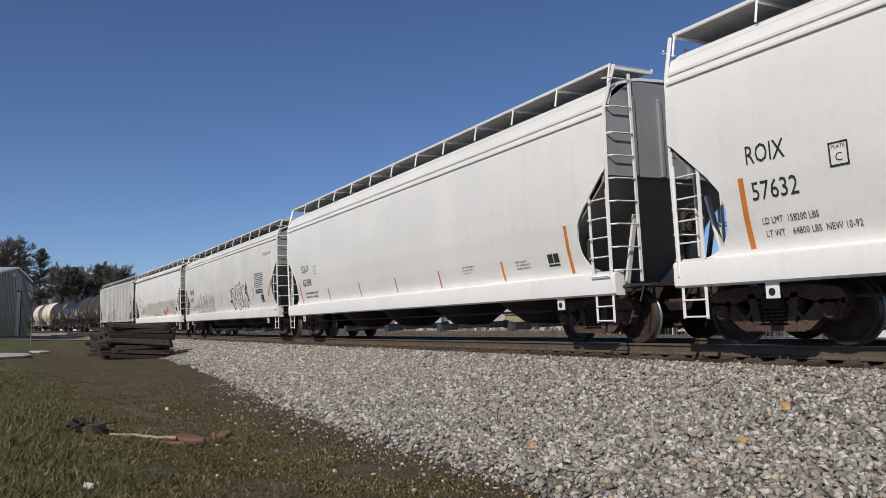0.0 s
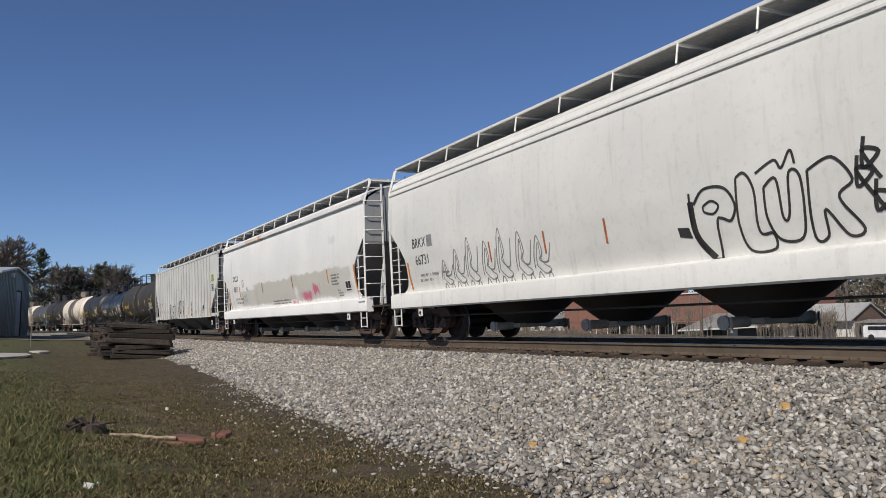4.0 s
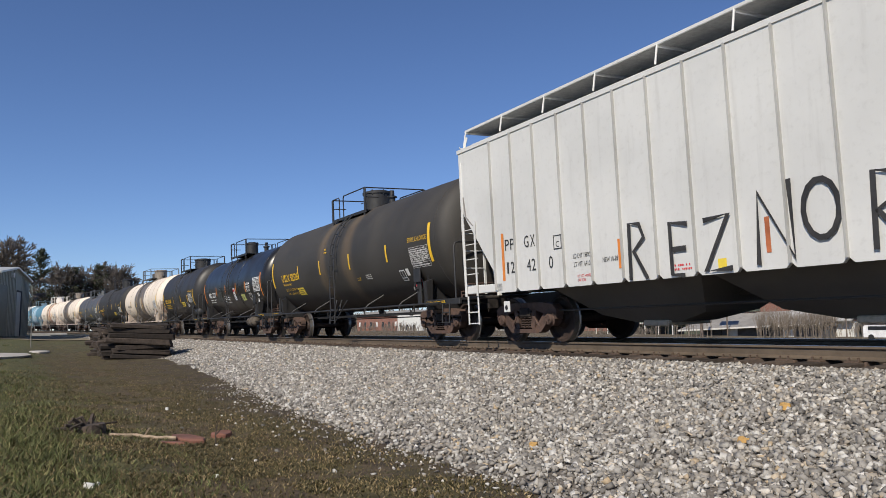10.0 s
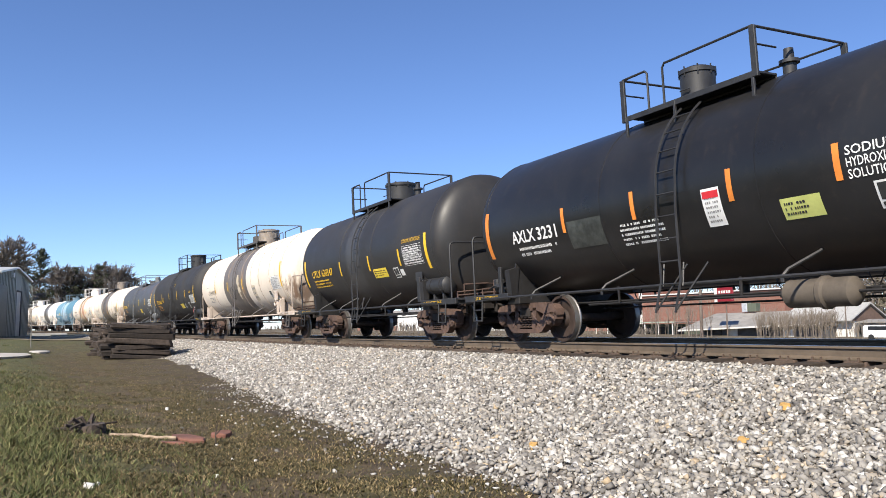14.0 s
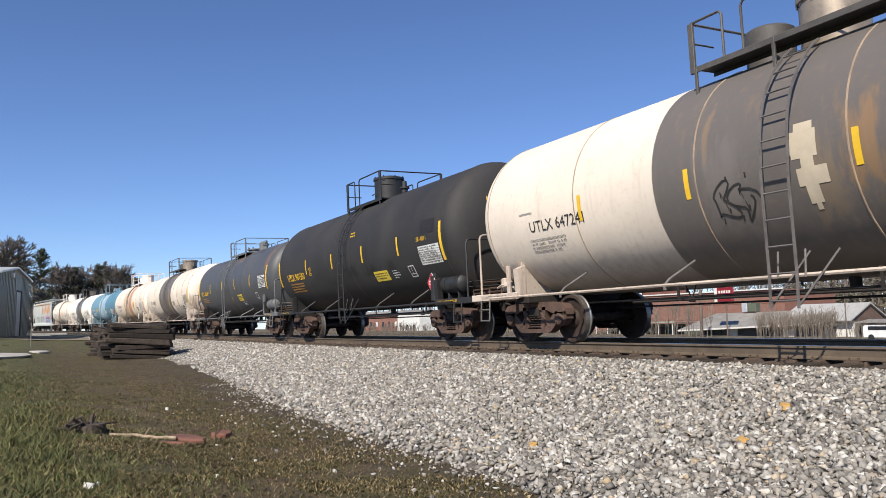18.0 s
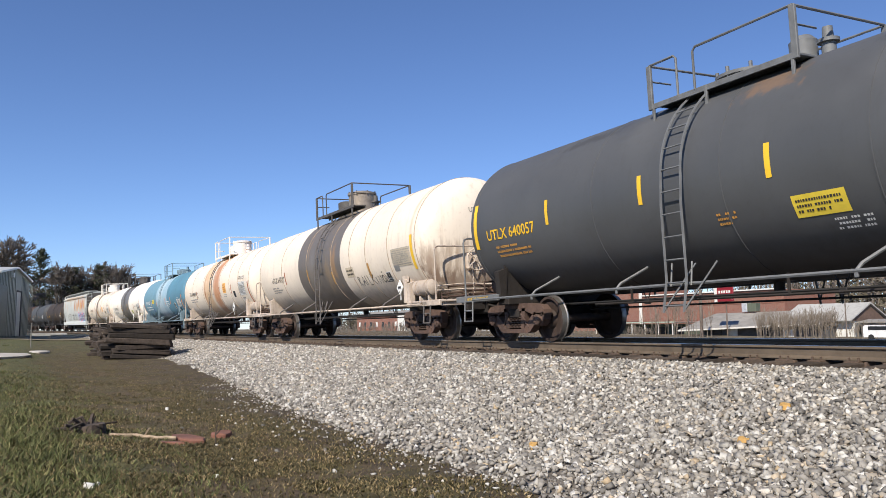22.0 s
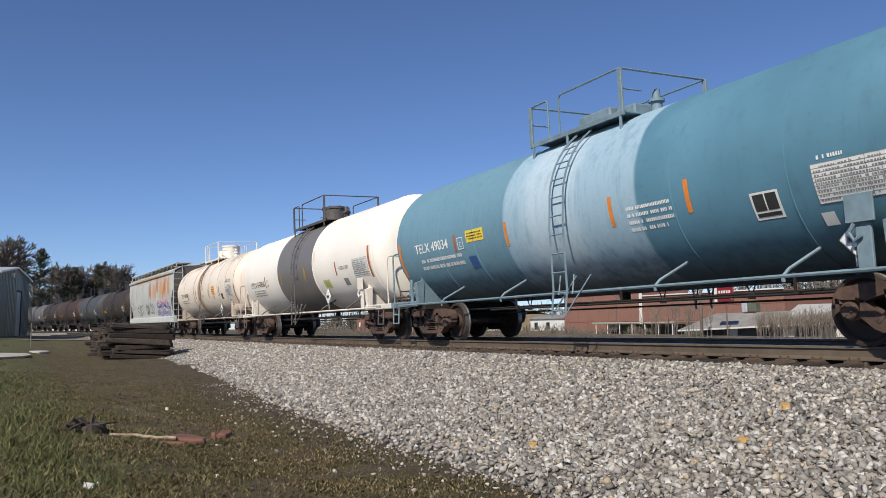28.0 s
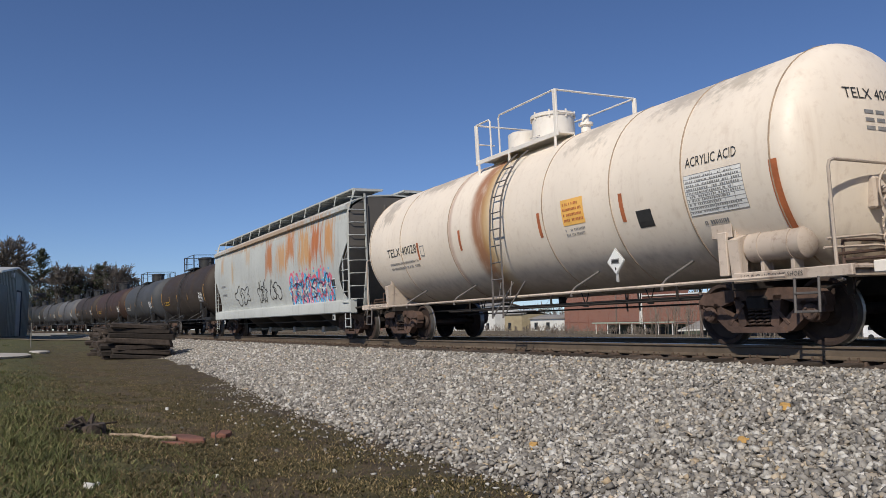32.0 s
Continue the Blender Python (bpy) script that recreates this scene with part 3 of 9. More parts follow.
def ladder_mb(b, u0, u1, base, rise, rungs, r=0.013, w=0.055, first=None, m=0):
    """Two flat stiles with rungs between: u0, u1 the stiles' feet, rise the way up."""
    u0, u1, rise = Vector(u0), Vector(u1), Vector(rise)
    side = (u1 - u0).normalized()
    out = side.cross(rise).normalized()
    for u in (u0, u1):
        b.add([u + side * a * w / 2 + out * c * 0.008 + rise * k for k in (0, 1) for a, c in ((-1, -1), (1, -1), (1, 1), (-1, 1))],
              [(0, 1, 5, 4), (1, 2, 6, 5), (2, 3, 7, 6), (3, 0, 4, 7), (3, 2, 1, 0), (4, 5, 6, 7)], m)
    for i in range(rungs):
        k = (i + 0.5) / rungs
        b.tube([u0 + rise * k, u0 + rise * k + out * 0.05, u1 + rise * k + out * 0.05, u1 + rise * k], r, 5, m)
    return b


# ---- lettering and decals laid on a car's side ----
PENDING = []


class Side:
    """Lays flat shapes on the near side of a car: u along the car, z up, y from the shape of the side."""

    def __init__(self, car, depth, du=0.0):
        self.car, self.depth, self.du = car, depth, du

    def at(self, u, z, off=0.006):
        u += self.du
        d = self.depth(z)
        e = (self.depth(z + 0.02) - self.depth(z - 0.02)) / 0.04     # slope of the side
        k = 1 / math.sqrt(1 + e * e)
        return (u, -(d + off * k), z - off * e * k)

    def sheet(self, b, u0, z0, u1, z1, off=0.006, m=0, lean=0.0):
        n = max(1, int(abs(z1 - z0) / 0.07))
        rows = []
        for i in range(n + 1):
            k = i / n
            z = z0 + (z1 - z0) * k
            rows.append([self.at(u0 + lean * k, z, off), self.at(u1 + lean * k, z, off)])
        return b.grid(rows, m)

    def strip(self, u, z0, z1, w=0.075, mat=None, lean=0.0, name="reflective_strip", label="upright reflective strip"):
        return part(name, self.sheet(MB(), u - w / 2, z0, u + w / 2, z1, lean=lean), mat or M_ORANGE, self.car, label)

    def text(self, s, u, z, size, mat, width=None, parent=None, bold=0.0, name="lettering"):
        PENDING.append((self, s, u, z, size, mat, width, parent or self.car, bold, name))

    def bars(self, u0, z0, u1, z1, rows, mat, seed=1, name="small_print", fill=0.8, cols=1, off=0.007, parent=None):
        rnd = random.Random(seed)
        b = MB()
        h = (z1 - z0) / rows
        for i in range(rows):
            z = z1 - (i + 0.5) * h
            u = u0
            end = u0 + (u1 - u0) * (1 if rnd.random() < 0.5 else rnd.uniform(0.6, 1))
            while u < end - 0.02:
                w = rnd.uniform(0.016, 0.034)
                if rnd.random() < 0.86:
                    self.sheet(b, u, z - h * 0.24, min(u + w, end), z + h * 0.24, off)
                u += w + 0.012
        return tagged(part(name, b, mat, parent or self.car, "rows of unreadable small print"), kind="stuff")

    def panel(self, u0, z0, u1, z1, mat, bars=None, rows=4, seed=3, frame=None, name="decal", label="small printed decal"):
        p = part(name, self.sheet(MB(), u0, z0, u1, z1, 0.005), mat, self.car, label)
        if frame:
            b = MB()
            w = min(0.03, (z1 - z0) * 0.08)
            for a, c, d, e in ((u0, z0, u1, z0 + w), (u0, z1 - w, u1, z1), (u0, z0, u0 + w, z1), (u1 - w, z0, u1, z1)):
                self.sheet(b, a, c, d, e, 0.008)
            part("decal_border", b, frame, p)
        if bars:
            self.bars(u0 + 0.05, z0 + 0.04, u1 - 0.04, z1 - 0.04, rows, bars, seed, off=0.009, parent=p)
        return p

    def table(self, u0, z0, u1, z1, line_mat, rows=9, cols=4, back=None, ink=None, seed=5):
        """The test record stencil: a ruled table of small print."""
        b = MB()
        w = 0.007
        p = part("data_stencil", self.sheet(MB(), u0, z0, u1, z1, 0.004), back, self.car, "ruled table of test data") if back else None
        for i in range(rows + 1):
            z = z0 + (z1 - z0) * i / rows
            self.sheet(b, u0, z - w / 2, u1, z + w / 2, 0.006)
        for k in (0, 0.48, 0.66, 0.83, 1):
            u = u0 + (u1 - u0) * k
            self.sheet(b, u - w / 2, z0, u + w / 2, z1, 0.0065)
        q = part("data_stencil", b, line_mat, self.car, "ruled table of test data") if p is None else part("ruling", b, line_mat, p)
        self.bars(u0 + 0.03, z0 + 0.02, u1 - 0.03, z1 - 0.02, rows, ink or line_mat, seed, off=0.008, parent=p or q)

    def two_box(self, u0, z0, u1, z1, dark=M_LETTER_K, light=M_DECAL_W):
        """The lubrication stencil: two dark fields over a dark line in a white border."""
        p = part("maintenance_stencil", self.sheet(MB(), u0, z0, u1, z1, 0.004), light, self.car, "white stencil with two dark fields")
        b = MB()
        w, h = u1 - u0, z1 - z0
        self.sheet(b, u0 + w * .08, z0 + h * .32, u0 + w * .48, z1 - h * .08, 0.008)
        self.sheet(b, u0 + w * .53, z0 + h * .32, u1 - w * .08, z1 - h * .08, 0.008)
        self.sheet(b, u0 + w * .08, z0 + h * .1, u1 - w * .08, z0 + h * .24, 0.008)
        part("stencil_ink", b, dark, p)

    def stroke(self, b, pts, w, off=0.0075, m=0):
        rows = []
        for i, (u, z) in enumerate(pts):
            a, c = pts[max(0, i - 1)], pts[min(len(pts) - 1, i + 1)]
            d = Vector((c[0] - a[0], c[1] - a[1]))
            d = d.normalized() if d.length > 1e-6 else Vector((1, 0))
            nx, nz = -d.y * w / 2, d.x * w / 2
            rows.append([self.at(u + nx, z + nz, off), self.at(u - nx, z - nz, off)])
        return b.grid(rows, m)

    def diamond(self, u, z, r, mat, ink=M_LETTER_K, y=None, text=""):
        """A hazard placard in its holder on a short stand below the tank."""
        y = -max(1.18, self.depth(z + r * 0.95) + 0.035)
        b = MB()
        b.prism([(u - r, z), (u, z - r * 1.05), (u + r, z), (u, z + r * 1.05)], "y", y, y + 0.012)
        p = part("placard", b, mat, self.car, "diamond hazard placard in a holder")
        q = MB()
        q.box((u, y - 0.004, z), (r * 1.0, 0.004, r * 0.42))
        part("placard_number_field", q, M_DECAL_W if ink is M_DECAL_RED or mat is M_DECAL_RED else M_GREYBAR, p)
        q = MB()
        q.box((u, y - 0.008, z), (r * 0.8, 0.003, r * 0.22))
        q.box((u, y - 0.005, z - r * 0.62), (r * 0.14, 0.003, r * 0.22))
        part("placard_mark", q, ink, p)
        q = MB()
        for s1, s2 in ((-1, -1), (-1, 1), (1, 1), (1, -1)):
            q.tube([(u, y + 0.016, z + s2 * r * 1.12), (u + s1 * r * 1.07, y + 0.016, z)], 0.011, 4)
        q.box((u, y + 0.03, z - r * 1.35), (0.05, 0.02, r * 0.8))
        part("placard_holder", q, M_GALV, p)


def finish_lettering():
    """Turns all the pending words into meshes on their cars."""
    obs = []
    for sd, s, u, z, size, mat, width, parent, bold, name in PENDING:
        cu = bpy.data.curves.new("words", "FONT")
        cu.body, cu.size, cu.resolution_u = s, 1.0, 2
        cu.offset = bold
        ob = bpy.data.objects.new("words", cu)
        scene.collection.objects.link(ob)
        obs.append((ob, cu))
    dg = bpy.context.evaluated_depsgraph_get()
    for (ob, cu), (sd, s, u, z, size, mat, width, parent, bold, name) in zip(obs, PENDING):
        me = bpy.data.meshes.new_from_object(ob.evaluated_get(dg))
        xs = [v.co.x for v in me.vertices] or [0, 1]
        x0, x1 = min(xs), max(xs)
        kz = size / 0.7
        ku = (width / max(1e-4, x1 - x0)) if width else kz
        for v in me.vertices:
            v.co = sd.at(u + (v.co.x - x0) * ku, z + v.co.y * kz, 0.008)
        me.materials.clear()
        me.materials.append(mat)
        bpy.data.objects.remove(ob)
        bpy.data.curves.remove(cu)
        me.name = name
        o = part(name, me, None, parent)
        o["label"] = "stencilled letters and numbers"


class Beam:
    """Lays words on the flat side beam at the end of a tank car."""

    def at(self, u, z, off=0.006):
        return (u, -1.507 - off, z)


class Head:
    """Lays words on the forward head of a tank."""

    def __init__(self, car, x):
        self.car, self.x = car, x

    def at(self, u, z, off=0.006):
        return (self.x(u, z) + off, u, z)


# ---- covered hopper cars ----
def rounded_side(z):
    """Half width of a curved hopper side at height z."""
    return float(np.interp(z, (1.0, 1.28, 1.7, 2.2, 2.8, 3.4, 3.85, 4.1), (1.40, 1.43, 1.53, 1.60, 1.625, 1.61, 1.56, 1.50)))


def flat_side(z):
    return 1.56


def running_board(car, half, mat, z=4.60, y0=-1.34, y1=-0.38, step=1.5):
    for sg in (-1, 1):
        b = MB()
        L = half - 0.05
        for i in range(34):
            y = y0 + (y1 - y0) * i / 33
            b.box((0, sg * y, z), (2 * L, 0.008, 0.05))
        n = int(2 * L / 0.11)
        for i in range(n + 1):
            b.box((-L + 2 * L * i / n, sg * (y0 + y1) / 2, z), (0.012, abs(y1 - y0), 0.04))
        rb = part("running_board", b, M_GALV, car, "open grating roof walkway")
        e = MB()
        for y in (y0, y1):
            e.box((0, sg * y, z), (2 * L + 0.06, 0.03, 0.055), 0.006)
        part("edge_rail", e, mat, rb)
        k = max(4, int(round(2 * L / step)))
        for i in range(k + 1):
            x = -L + 2 * L * i / k
            c = MB()
            c.tube([(x, sg * y0, z), (x, sg * (y0 - 0.07), z - 0.34)], 0.018, 5)
            c.box((x, sg * (y0 + y1) / 2, z - 0.035), (0.04, abs(y1 - y0), 0.04))
            part("bracket", c, mat, rb)


def chute_mesh(x0, x1, outlet, ztop=1.0, zbot=0.36):
    b = MB()
    w, yb = (0.40, 0.46) if outlet else ((x1 - x0) * 0.33, 0.62)
    zbot = zbot if outlet else 0.5
    ztop = ztop if outlet else 1.1
    xm = (x0 + x1) / 2
    if outlet:
        # an oval cone, flat under the car body
        n = 20
        def ring(a, c, z):
            return [(xm + a * math.cos(6.2832 * i / n), c * math.sin(6.2832 * i / n), z) for i in range(n)]
        v = ring((x1 - x0) / 2, 1.40, 1.16) + ring(w, yb, zbot)
        b.add(v, [(i, (i + 1) % n, n + (i + 1) % n, n + i) for i in range(n)] + [tuple(range(n, 2 * n)), tuple(range(n))[::-1]])
        return b
    v = [(x0, -1.36, ztop), (x1, -1.36, ztop), (x1, 1.36, ztop), (x0, 1.36, ztop), (xm - w, -yb, zbot), (xm + w, -yb, zbot), (xm + w, yb, zbot), (xm - w, yb, zbot)]
    b.add(v, [(0, 1, 5, 4), (1, 2, 6, 5), (2, 3, 7, 6), (3, 0, 4, 7), (4, 5, 6, 7), (3, 2, 1, 0)])
    if not outlet:
        v = [(xm - w, -yb, zbot), (xm + w, -yb, zbot), (xm + w, yb, zbot), (xm - w, yb, zbot), (xm - 0.5, -0.42, 0.34), (xm + 0.5, -0.42, 0.34), (xm + 0.5, 0.42, 0.34), (xm - 0.5, 0.42, 0.34)]
        b.add(v, [(0, 1, 5, 4), (1, 2, 6, 5), (2, 3, 7, 6), (3, 0, 4, 7), (4, 5, 6, 7)])
    return b


def hopper_ends(car, half, m_body, m_dark, side, cut, m_end, m_slope, z_roof=4.12, brace_x=1.15):
    """Slope sheets, end sheets, platforms, ladders and steps at both ends."""
    xc, zc1, xs, zc2 = cut          # the side's cut: (length, height) at the top and at the waist
    for e in (-1, 1):
        X = lambda x: e * x
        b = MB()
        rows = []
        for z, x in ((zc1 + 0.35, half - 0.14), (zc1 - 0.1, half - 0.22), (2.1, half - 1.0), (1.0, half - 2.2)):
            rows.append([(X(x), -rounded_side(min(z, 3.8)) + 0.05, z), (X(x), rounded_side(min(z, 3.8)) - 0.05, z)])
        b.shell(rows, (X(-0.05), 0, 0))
        part("slope_sheet", b, m_slope, car, "grey sloping end sheet")
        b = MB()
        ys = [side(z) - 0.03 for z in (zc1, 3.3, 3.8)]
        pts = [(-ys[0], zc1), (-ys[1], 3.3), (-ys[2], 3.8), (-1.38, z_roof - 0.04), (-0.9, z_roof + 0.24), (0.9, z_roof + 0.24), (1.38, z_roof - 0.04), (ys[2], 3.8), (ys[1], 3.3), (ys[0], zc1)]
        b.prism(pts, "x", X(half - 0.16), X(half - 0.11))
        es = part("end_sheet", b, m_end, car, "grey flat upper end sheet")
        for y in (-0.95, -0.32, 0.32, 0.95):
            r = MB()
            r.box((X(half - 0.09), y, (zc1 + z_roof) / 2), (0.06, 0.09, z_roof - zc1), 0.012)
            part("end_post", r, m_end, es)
        for sg in (-1, 1):
            b = MB()
            b.box((X(half - 0.35), sg * 0.95, 1.6), (0.05, 0.10, 1.25), 0.01, rot=Matrix.Rotation(e * 0.25, 3, "Y"))
            part("corner_brace", b, m_body if sg < 0 else m_dark, car, "slanting end brace")
            b = MB()
            b.box((X(half - brace_x), sg * 1.2, 1.5), (0.05, 0.08, 0.9), 0.01)
            part("end_stanchion", b, m_dark, car, "short upright under the slope sheet")
            # ladder at the corner of the side
            y = sg * 1.585
            b = MB()
            ladder_mb(b, (X(half - 0.62), y, 1.0), (X(half - 0.16), y, 1.0), None, (0, 0, 1.62), 5)
            part("side_ladder", b, m_body, car, "welded side ladder")
            b = MB()
            b.tube([(X(half - 0.16), y, 1.0), (X(half - 0.13), y, 2.6), (X(half - 0.12), sg * 1.55, 3.95), (X(half - 0.05), sg * 1.33, 4.58)], 0.03, 5)
            part("corner_stile", b, m_body, car, "full-height corner ladder stile")
            b = MB()
            b.box((X(half - 0.05), sg * 1.02, 2.75), (0.03, 0.06, 3.4), 0.005)
            for i in range(9):
                z = 1.25 + i * 0.385
                b.tube([(X(half - 0.12), sg * 1.56, z), (X(half - 0.02), sg * 1.5, z), (X(half - 0.02), sg * 1.06, z), (X(half - 0.05), sg * 1.02, z)], 0.014, 5)
            part("end_ladder", b, M_GALV if m_body is None else m_body, car, "end ladder of round rungs")
            b = MB()
            for x in (half - 0.60, half - 0.18):
                b.box((X(x), sg * 1.56, 0.70), (0.05, 0.016, 0.62), 0.004)
            for z in (0.42, 0.66):
                b.tube([(X(half - 0.60), sg * 1.57, z), (X(half - 0.18), sg * 1.57, z)], 0.014, 5)
            part("sill_step", b, m_body, car, "hanging sill step")
        b = MB()
        b.box((X(half - 0.15), 0, 0.98), (0.5, 2.9, 0.05), 0.01)
        for i in range(12):
            b.box((X(half - 0.15), -1.3 + i * 0.236, 1.012), (0.48, 0.03, 0.02))
        part("end_platform", b, m_dark, car, "end platform grating")
    b = MB()
    b.box((half - 0.25, 0.35, 2.1), (0.10, 0.28, 0.36), 0.02)
    b.rev([(half - 0.14, 0.0), (half - 0.14, 0.05), (half - 0.10, 0.05), (half - 0.10, 0.0)], 12, "x", (0, 0.35, 2.15))
    ring = [(half - 0.1, 0.35 + 0.26 * math.cos(a * math.pi / 10), 2.15 + 0.26 * math.sin(a * math.pi / 10)) for a in range(20)]
    b.tube(ring, 0.014, 5, closed=True)
    for a in range(5):
        b.tube([(half - 0.12, 0.35, 2.15), (half - 0.1, 0.35 + 0.26 * math.cos(a * 1.257), 2.15 + 0.26 * math.sin(a * 1.257))], 0.012, 4)
    part("brake_wheel", b, m_dark, car, "hand brake wheel and gear box")


def hopper(half, label, m_body, m_dark, bays=4, ribbed=False, eave="double", truck_x=None, outlets=True, group="hopper cars", ladder_mat=None, m_chute=None, m_end=None, du=0.0, rise=0.0, eave_rise=0.0):
    """A covered hopper car; half is half its length over the end sills."""
    car = tagged(new("covered_hopper_car"), label, "freight car", group)
    side = flat_side if ribbed else rounded_side
    ztop = 4.22
    cut = (half, 2.85, half - 0.85, 1.85)
    e0 = half - 0.10

    def xe(z):
        return float(np.interp(z, (0.86, 1.22, 1.30, 1.42, 1.6, 1.85, 2.1, 2.3, 2.9, 2.95, 5), (half - 0.45, half - 0.45, half - 0.72, half - 0.90, half - 1.0, half - 1.03, half - 0.98, half - 0.84, half - 0.20, half - 0.12, half - 0.12)))

    zs = [1.2, 1.26, 1.32, 1.4, 1.5, 1.6, 1.72, 1.85, 2.0, 2.1, 2.2, 2.35, 2.6, 2.88, 2.95, 3.1, 3.4, 3.7, 3.85, 4.0]
    if not ribbed:
        for sg in (-1, 1):
            rows = [[(xe(z) * k, sg * side(z), z) for k in np.linspace(-1, 1, 9)] for z in zs]
            if sg > 0:
                rows = [r[::-1] for r in rows]
            part("side_sheet", MB().shell(rows, (0, -sg * 0.03, 0)), m_body, car, "smooth curved side sheet")
            b = MB()
            zb = 0.84 if sg < 0 else 1.06
            b.prism([(sg * 1.40, 1.26), (sg * 1.585, 1.21), (sg * 1.60, 1.18), (sg * 1.60, zb + 0.03), (sg * 1.57, zb), (sg * 1.40, zb)], "x", -half + 0.06, half - 0.06)
            part("side_sill", b, m_body, car, "deep side sill with a sloping top")
            b = MB()
            if eave == "double":
                for z, y in ((3.86, 1.575), (4.0, 1.535)):
                    b.box((0, sg * y, z), (2 * e0 - 0.1, 0.035, 0.05), 0.01)
                b.shell([[(-e0, sg * 1.50, 4.0), (e0, sg * 1.50, 4.0)], [(-e0, sg * 1.40, 4.2), (e0, sg * 1.40, 4.2)]], (0, -sg * 0.05, 0))
            else:
                b.prism([(sg * 1.50, 3.95), (sg * 1.64, 3.97), (sg * 1.64, 4.08), (sg * 1.44, 4.22)], "x", -e0, e0)
            part("eave", b, m_body, car, "roof edge moulding")
    else:
        n = 22
        edges = [-half + 0.02] + [-7.72 + 0.772 * k for k in range(18)] + [6.07, 6.76, 7.43] + [half - 0.02]
        for sg in (-1, 1):
            for i in range(n):
                x0, x1 = edges[i], edges[i + 1]
                b = MB()
                lo = 1.07
                za = [lo if abs(x) < 7.8 else 2.95 for x in (x0, x1)]
                za = [1.40 if z < 2 and max(za) > 2 else z for z in za]
                poly = [(x0 + 0.012, za[0]), (x1 - 0.012, za[1]), (x1 - 0.012, ztop), (x0 + 0.012, ztop)]
                if za[0] == lo and za[1] == lo:
                    poly = [(x0 + 0.08, lo - 0.04), (x1 - 0.08, lo - 0.04), (x1 - 0.012, lo + 0.02), (x1 - 0.012, ztop), (x0 + 0.012, ztop), (x0 + 0.012, lo + 0.02)]
                b.prism(poly, "y", sg * 1.50, sg * 1.56)
                part("side_panel", b, m_body, car)
                if i:
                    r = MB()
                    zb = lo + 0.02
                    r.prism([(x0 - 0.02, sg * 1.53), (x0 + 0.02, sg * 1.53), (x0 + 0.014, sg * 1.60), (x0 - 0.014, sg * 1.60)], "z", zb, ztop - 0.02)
                    part("rib", r, bpy.data.materials["darker_rib_grey"], car)
            b = MB()
            b.prism([(sg * 1.45, ztop - 0.06), (sg * 1.58, ztop - 0.03), (sg * 1.58, ztop + 0.05), (sg * 1.42, ztop + 0.1)], "x", -half, half)
            part("eave", b, m_body, car, "thin roof edge angle")
            for e in (-1, 1):
                b = MB()
                b.box((e * (half - 0.86), sg * 1.535, 1.14), (1.44, 0.05, 0.17), 0.01)
                part("corner_sill", b, m_body, car, "short white corner sill")
    up = 0.12 if ribbed else 0.0
    rows = [[(-e0, y, z + up), (e0, y, z + up)] for y, z in ((-1.42, 4.18), (-1.2, 4.32), (-0.8, 4.42), (0, 4.46), (0.8, 4.42), (1.2, 4.32), (1.42, 4.18))]
    part("roof", MB().shell(rows, (0, 0, -0.05)), m_body, car, "curved roof")
    for i in range(3):
        b = MB()
        b.box((-half * 0.62 + i * half * 0.62, 0, 4.5 + up), (half * 0.5, 0.62, 0.12), 0.03)
        part("hatch", b, m_body, car, "long trough hatch cover")
    hopper_ends(car, half, ladder_mat or m_body, m_dark, side, cut, m_end or bpy.data.materials["grey_hopper_end"], bpy.data.materials["grey_slope_sheet"], brace_x=1.5 if ribbed else 1.15)
    running_board(car, half - (0.0 if ribbed else 0.1), m_body, 4.60 + up)
    tx = truck_x or half - 1.3
    L = tx - 1.25
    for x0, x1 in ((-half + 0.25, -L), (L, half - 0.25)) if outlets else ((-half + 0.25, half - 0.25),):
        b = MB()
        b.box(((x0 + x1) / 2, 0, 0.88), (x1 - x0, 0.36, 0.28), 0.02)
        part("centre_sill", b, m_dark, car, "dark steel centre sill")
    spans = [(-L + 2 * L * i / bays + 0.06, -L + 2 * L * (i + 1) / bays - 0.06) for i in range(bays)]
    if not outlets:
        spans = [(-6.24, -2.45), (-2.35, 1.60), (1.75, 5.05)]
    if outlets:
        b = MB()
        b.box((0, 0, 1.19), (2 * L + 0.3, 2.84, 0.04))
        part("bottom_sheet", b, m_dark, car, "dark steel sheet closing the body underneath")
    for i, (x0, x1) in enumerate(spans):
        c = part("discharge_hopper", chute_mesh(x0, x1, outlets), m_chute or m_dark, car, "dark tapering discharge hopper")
        xm = (x0 + x1) / 2
        b = MB()
        b.box((xm, 0, 0.33), (0.62, 1.0, 0.10), 0.02)
        for sg in (-1, 1) if outlets else ():
            b.cyl((xm, sg * 0.48, 0.33), (xm, sg * 0.95, 0.33), 0.085, 14)
            b.cyl((xm, sg * 0.95, 0.33), (xm, sg * 1.0, 0.33), 0.11, 14)
            b.box((xm + 0.14, sg * 0.98, 0.30), (0.03, 0.03, 0.24), 0.004)
        part("outlet_gate", b, plain("pale_outlet_cap", (0.42, 0.37, 0.30), 0.7) if i == 0 and "pale_outlet_cap" not in bpy.data.materials else bpy.data.materials["pale_outlet_cap"], c, "outlet with a pale round cap")
    b = MB()
    b.tube([(-tx + 1.2, -1.1, 0.62), (tx - 1.2, -1.1, 0.62)], 0.02, 5)
    part("brake_pipe", b, m_dark, car, "thin brake pipe under the sill")
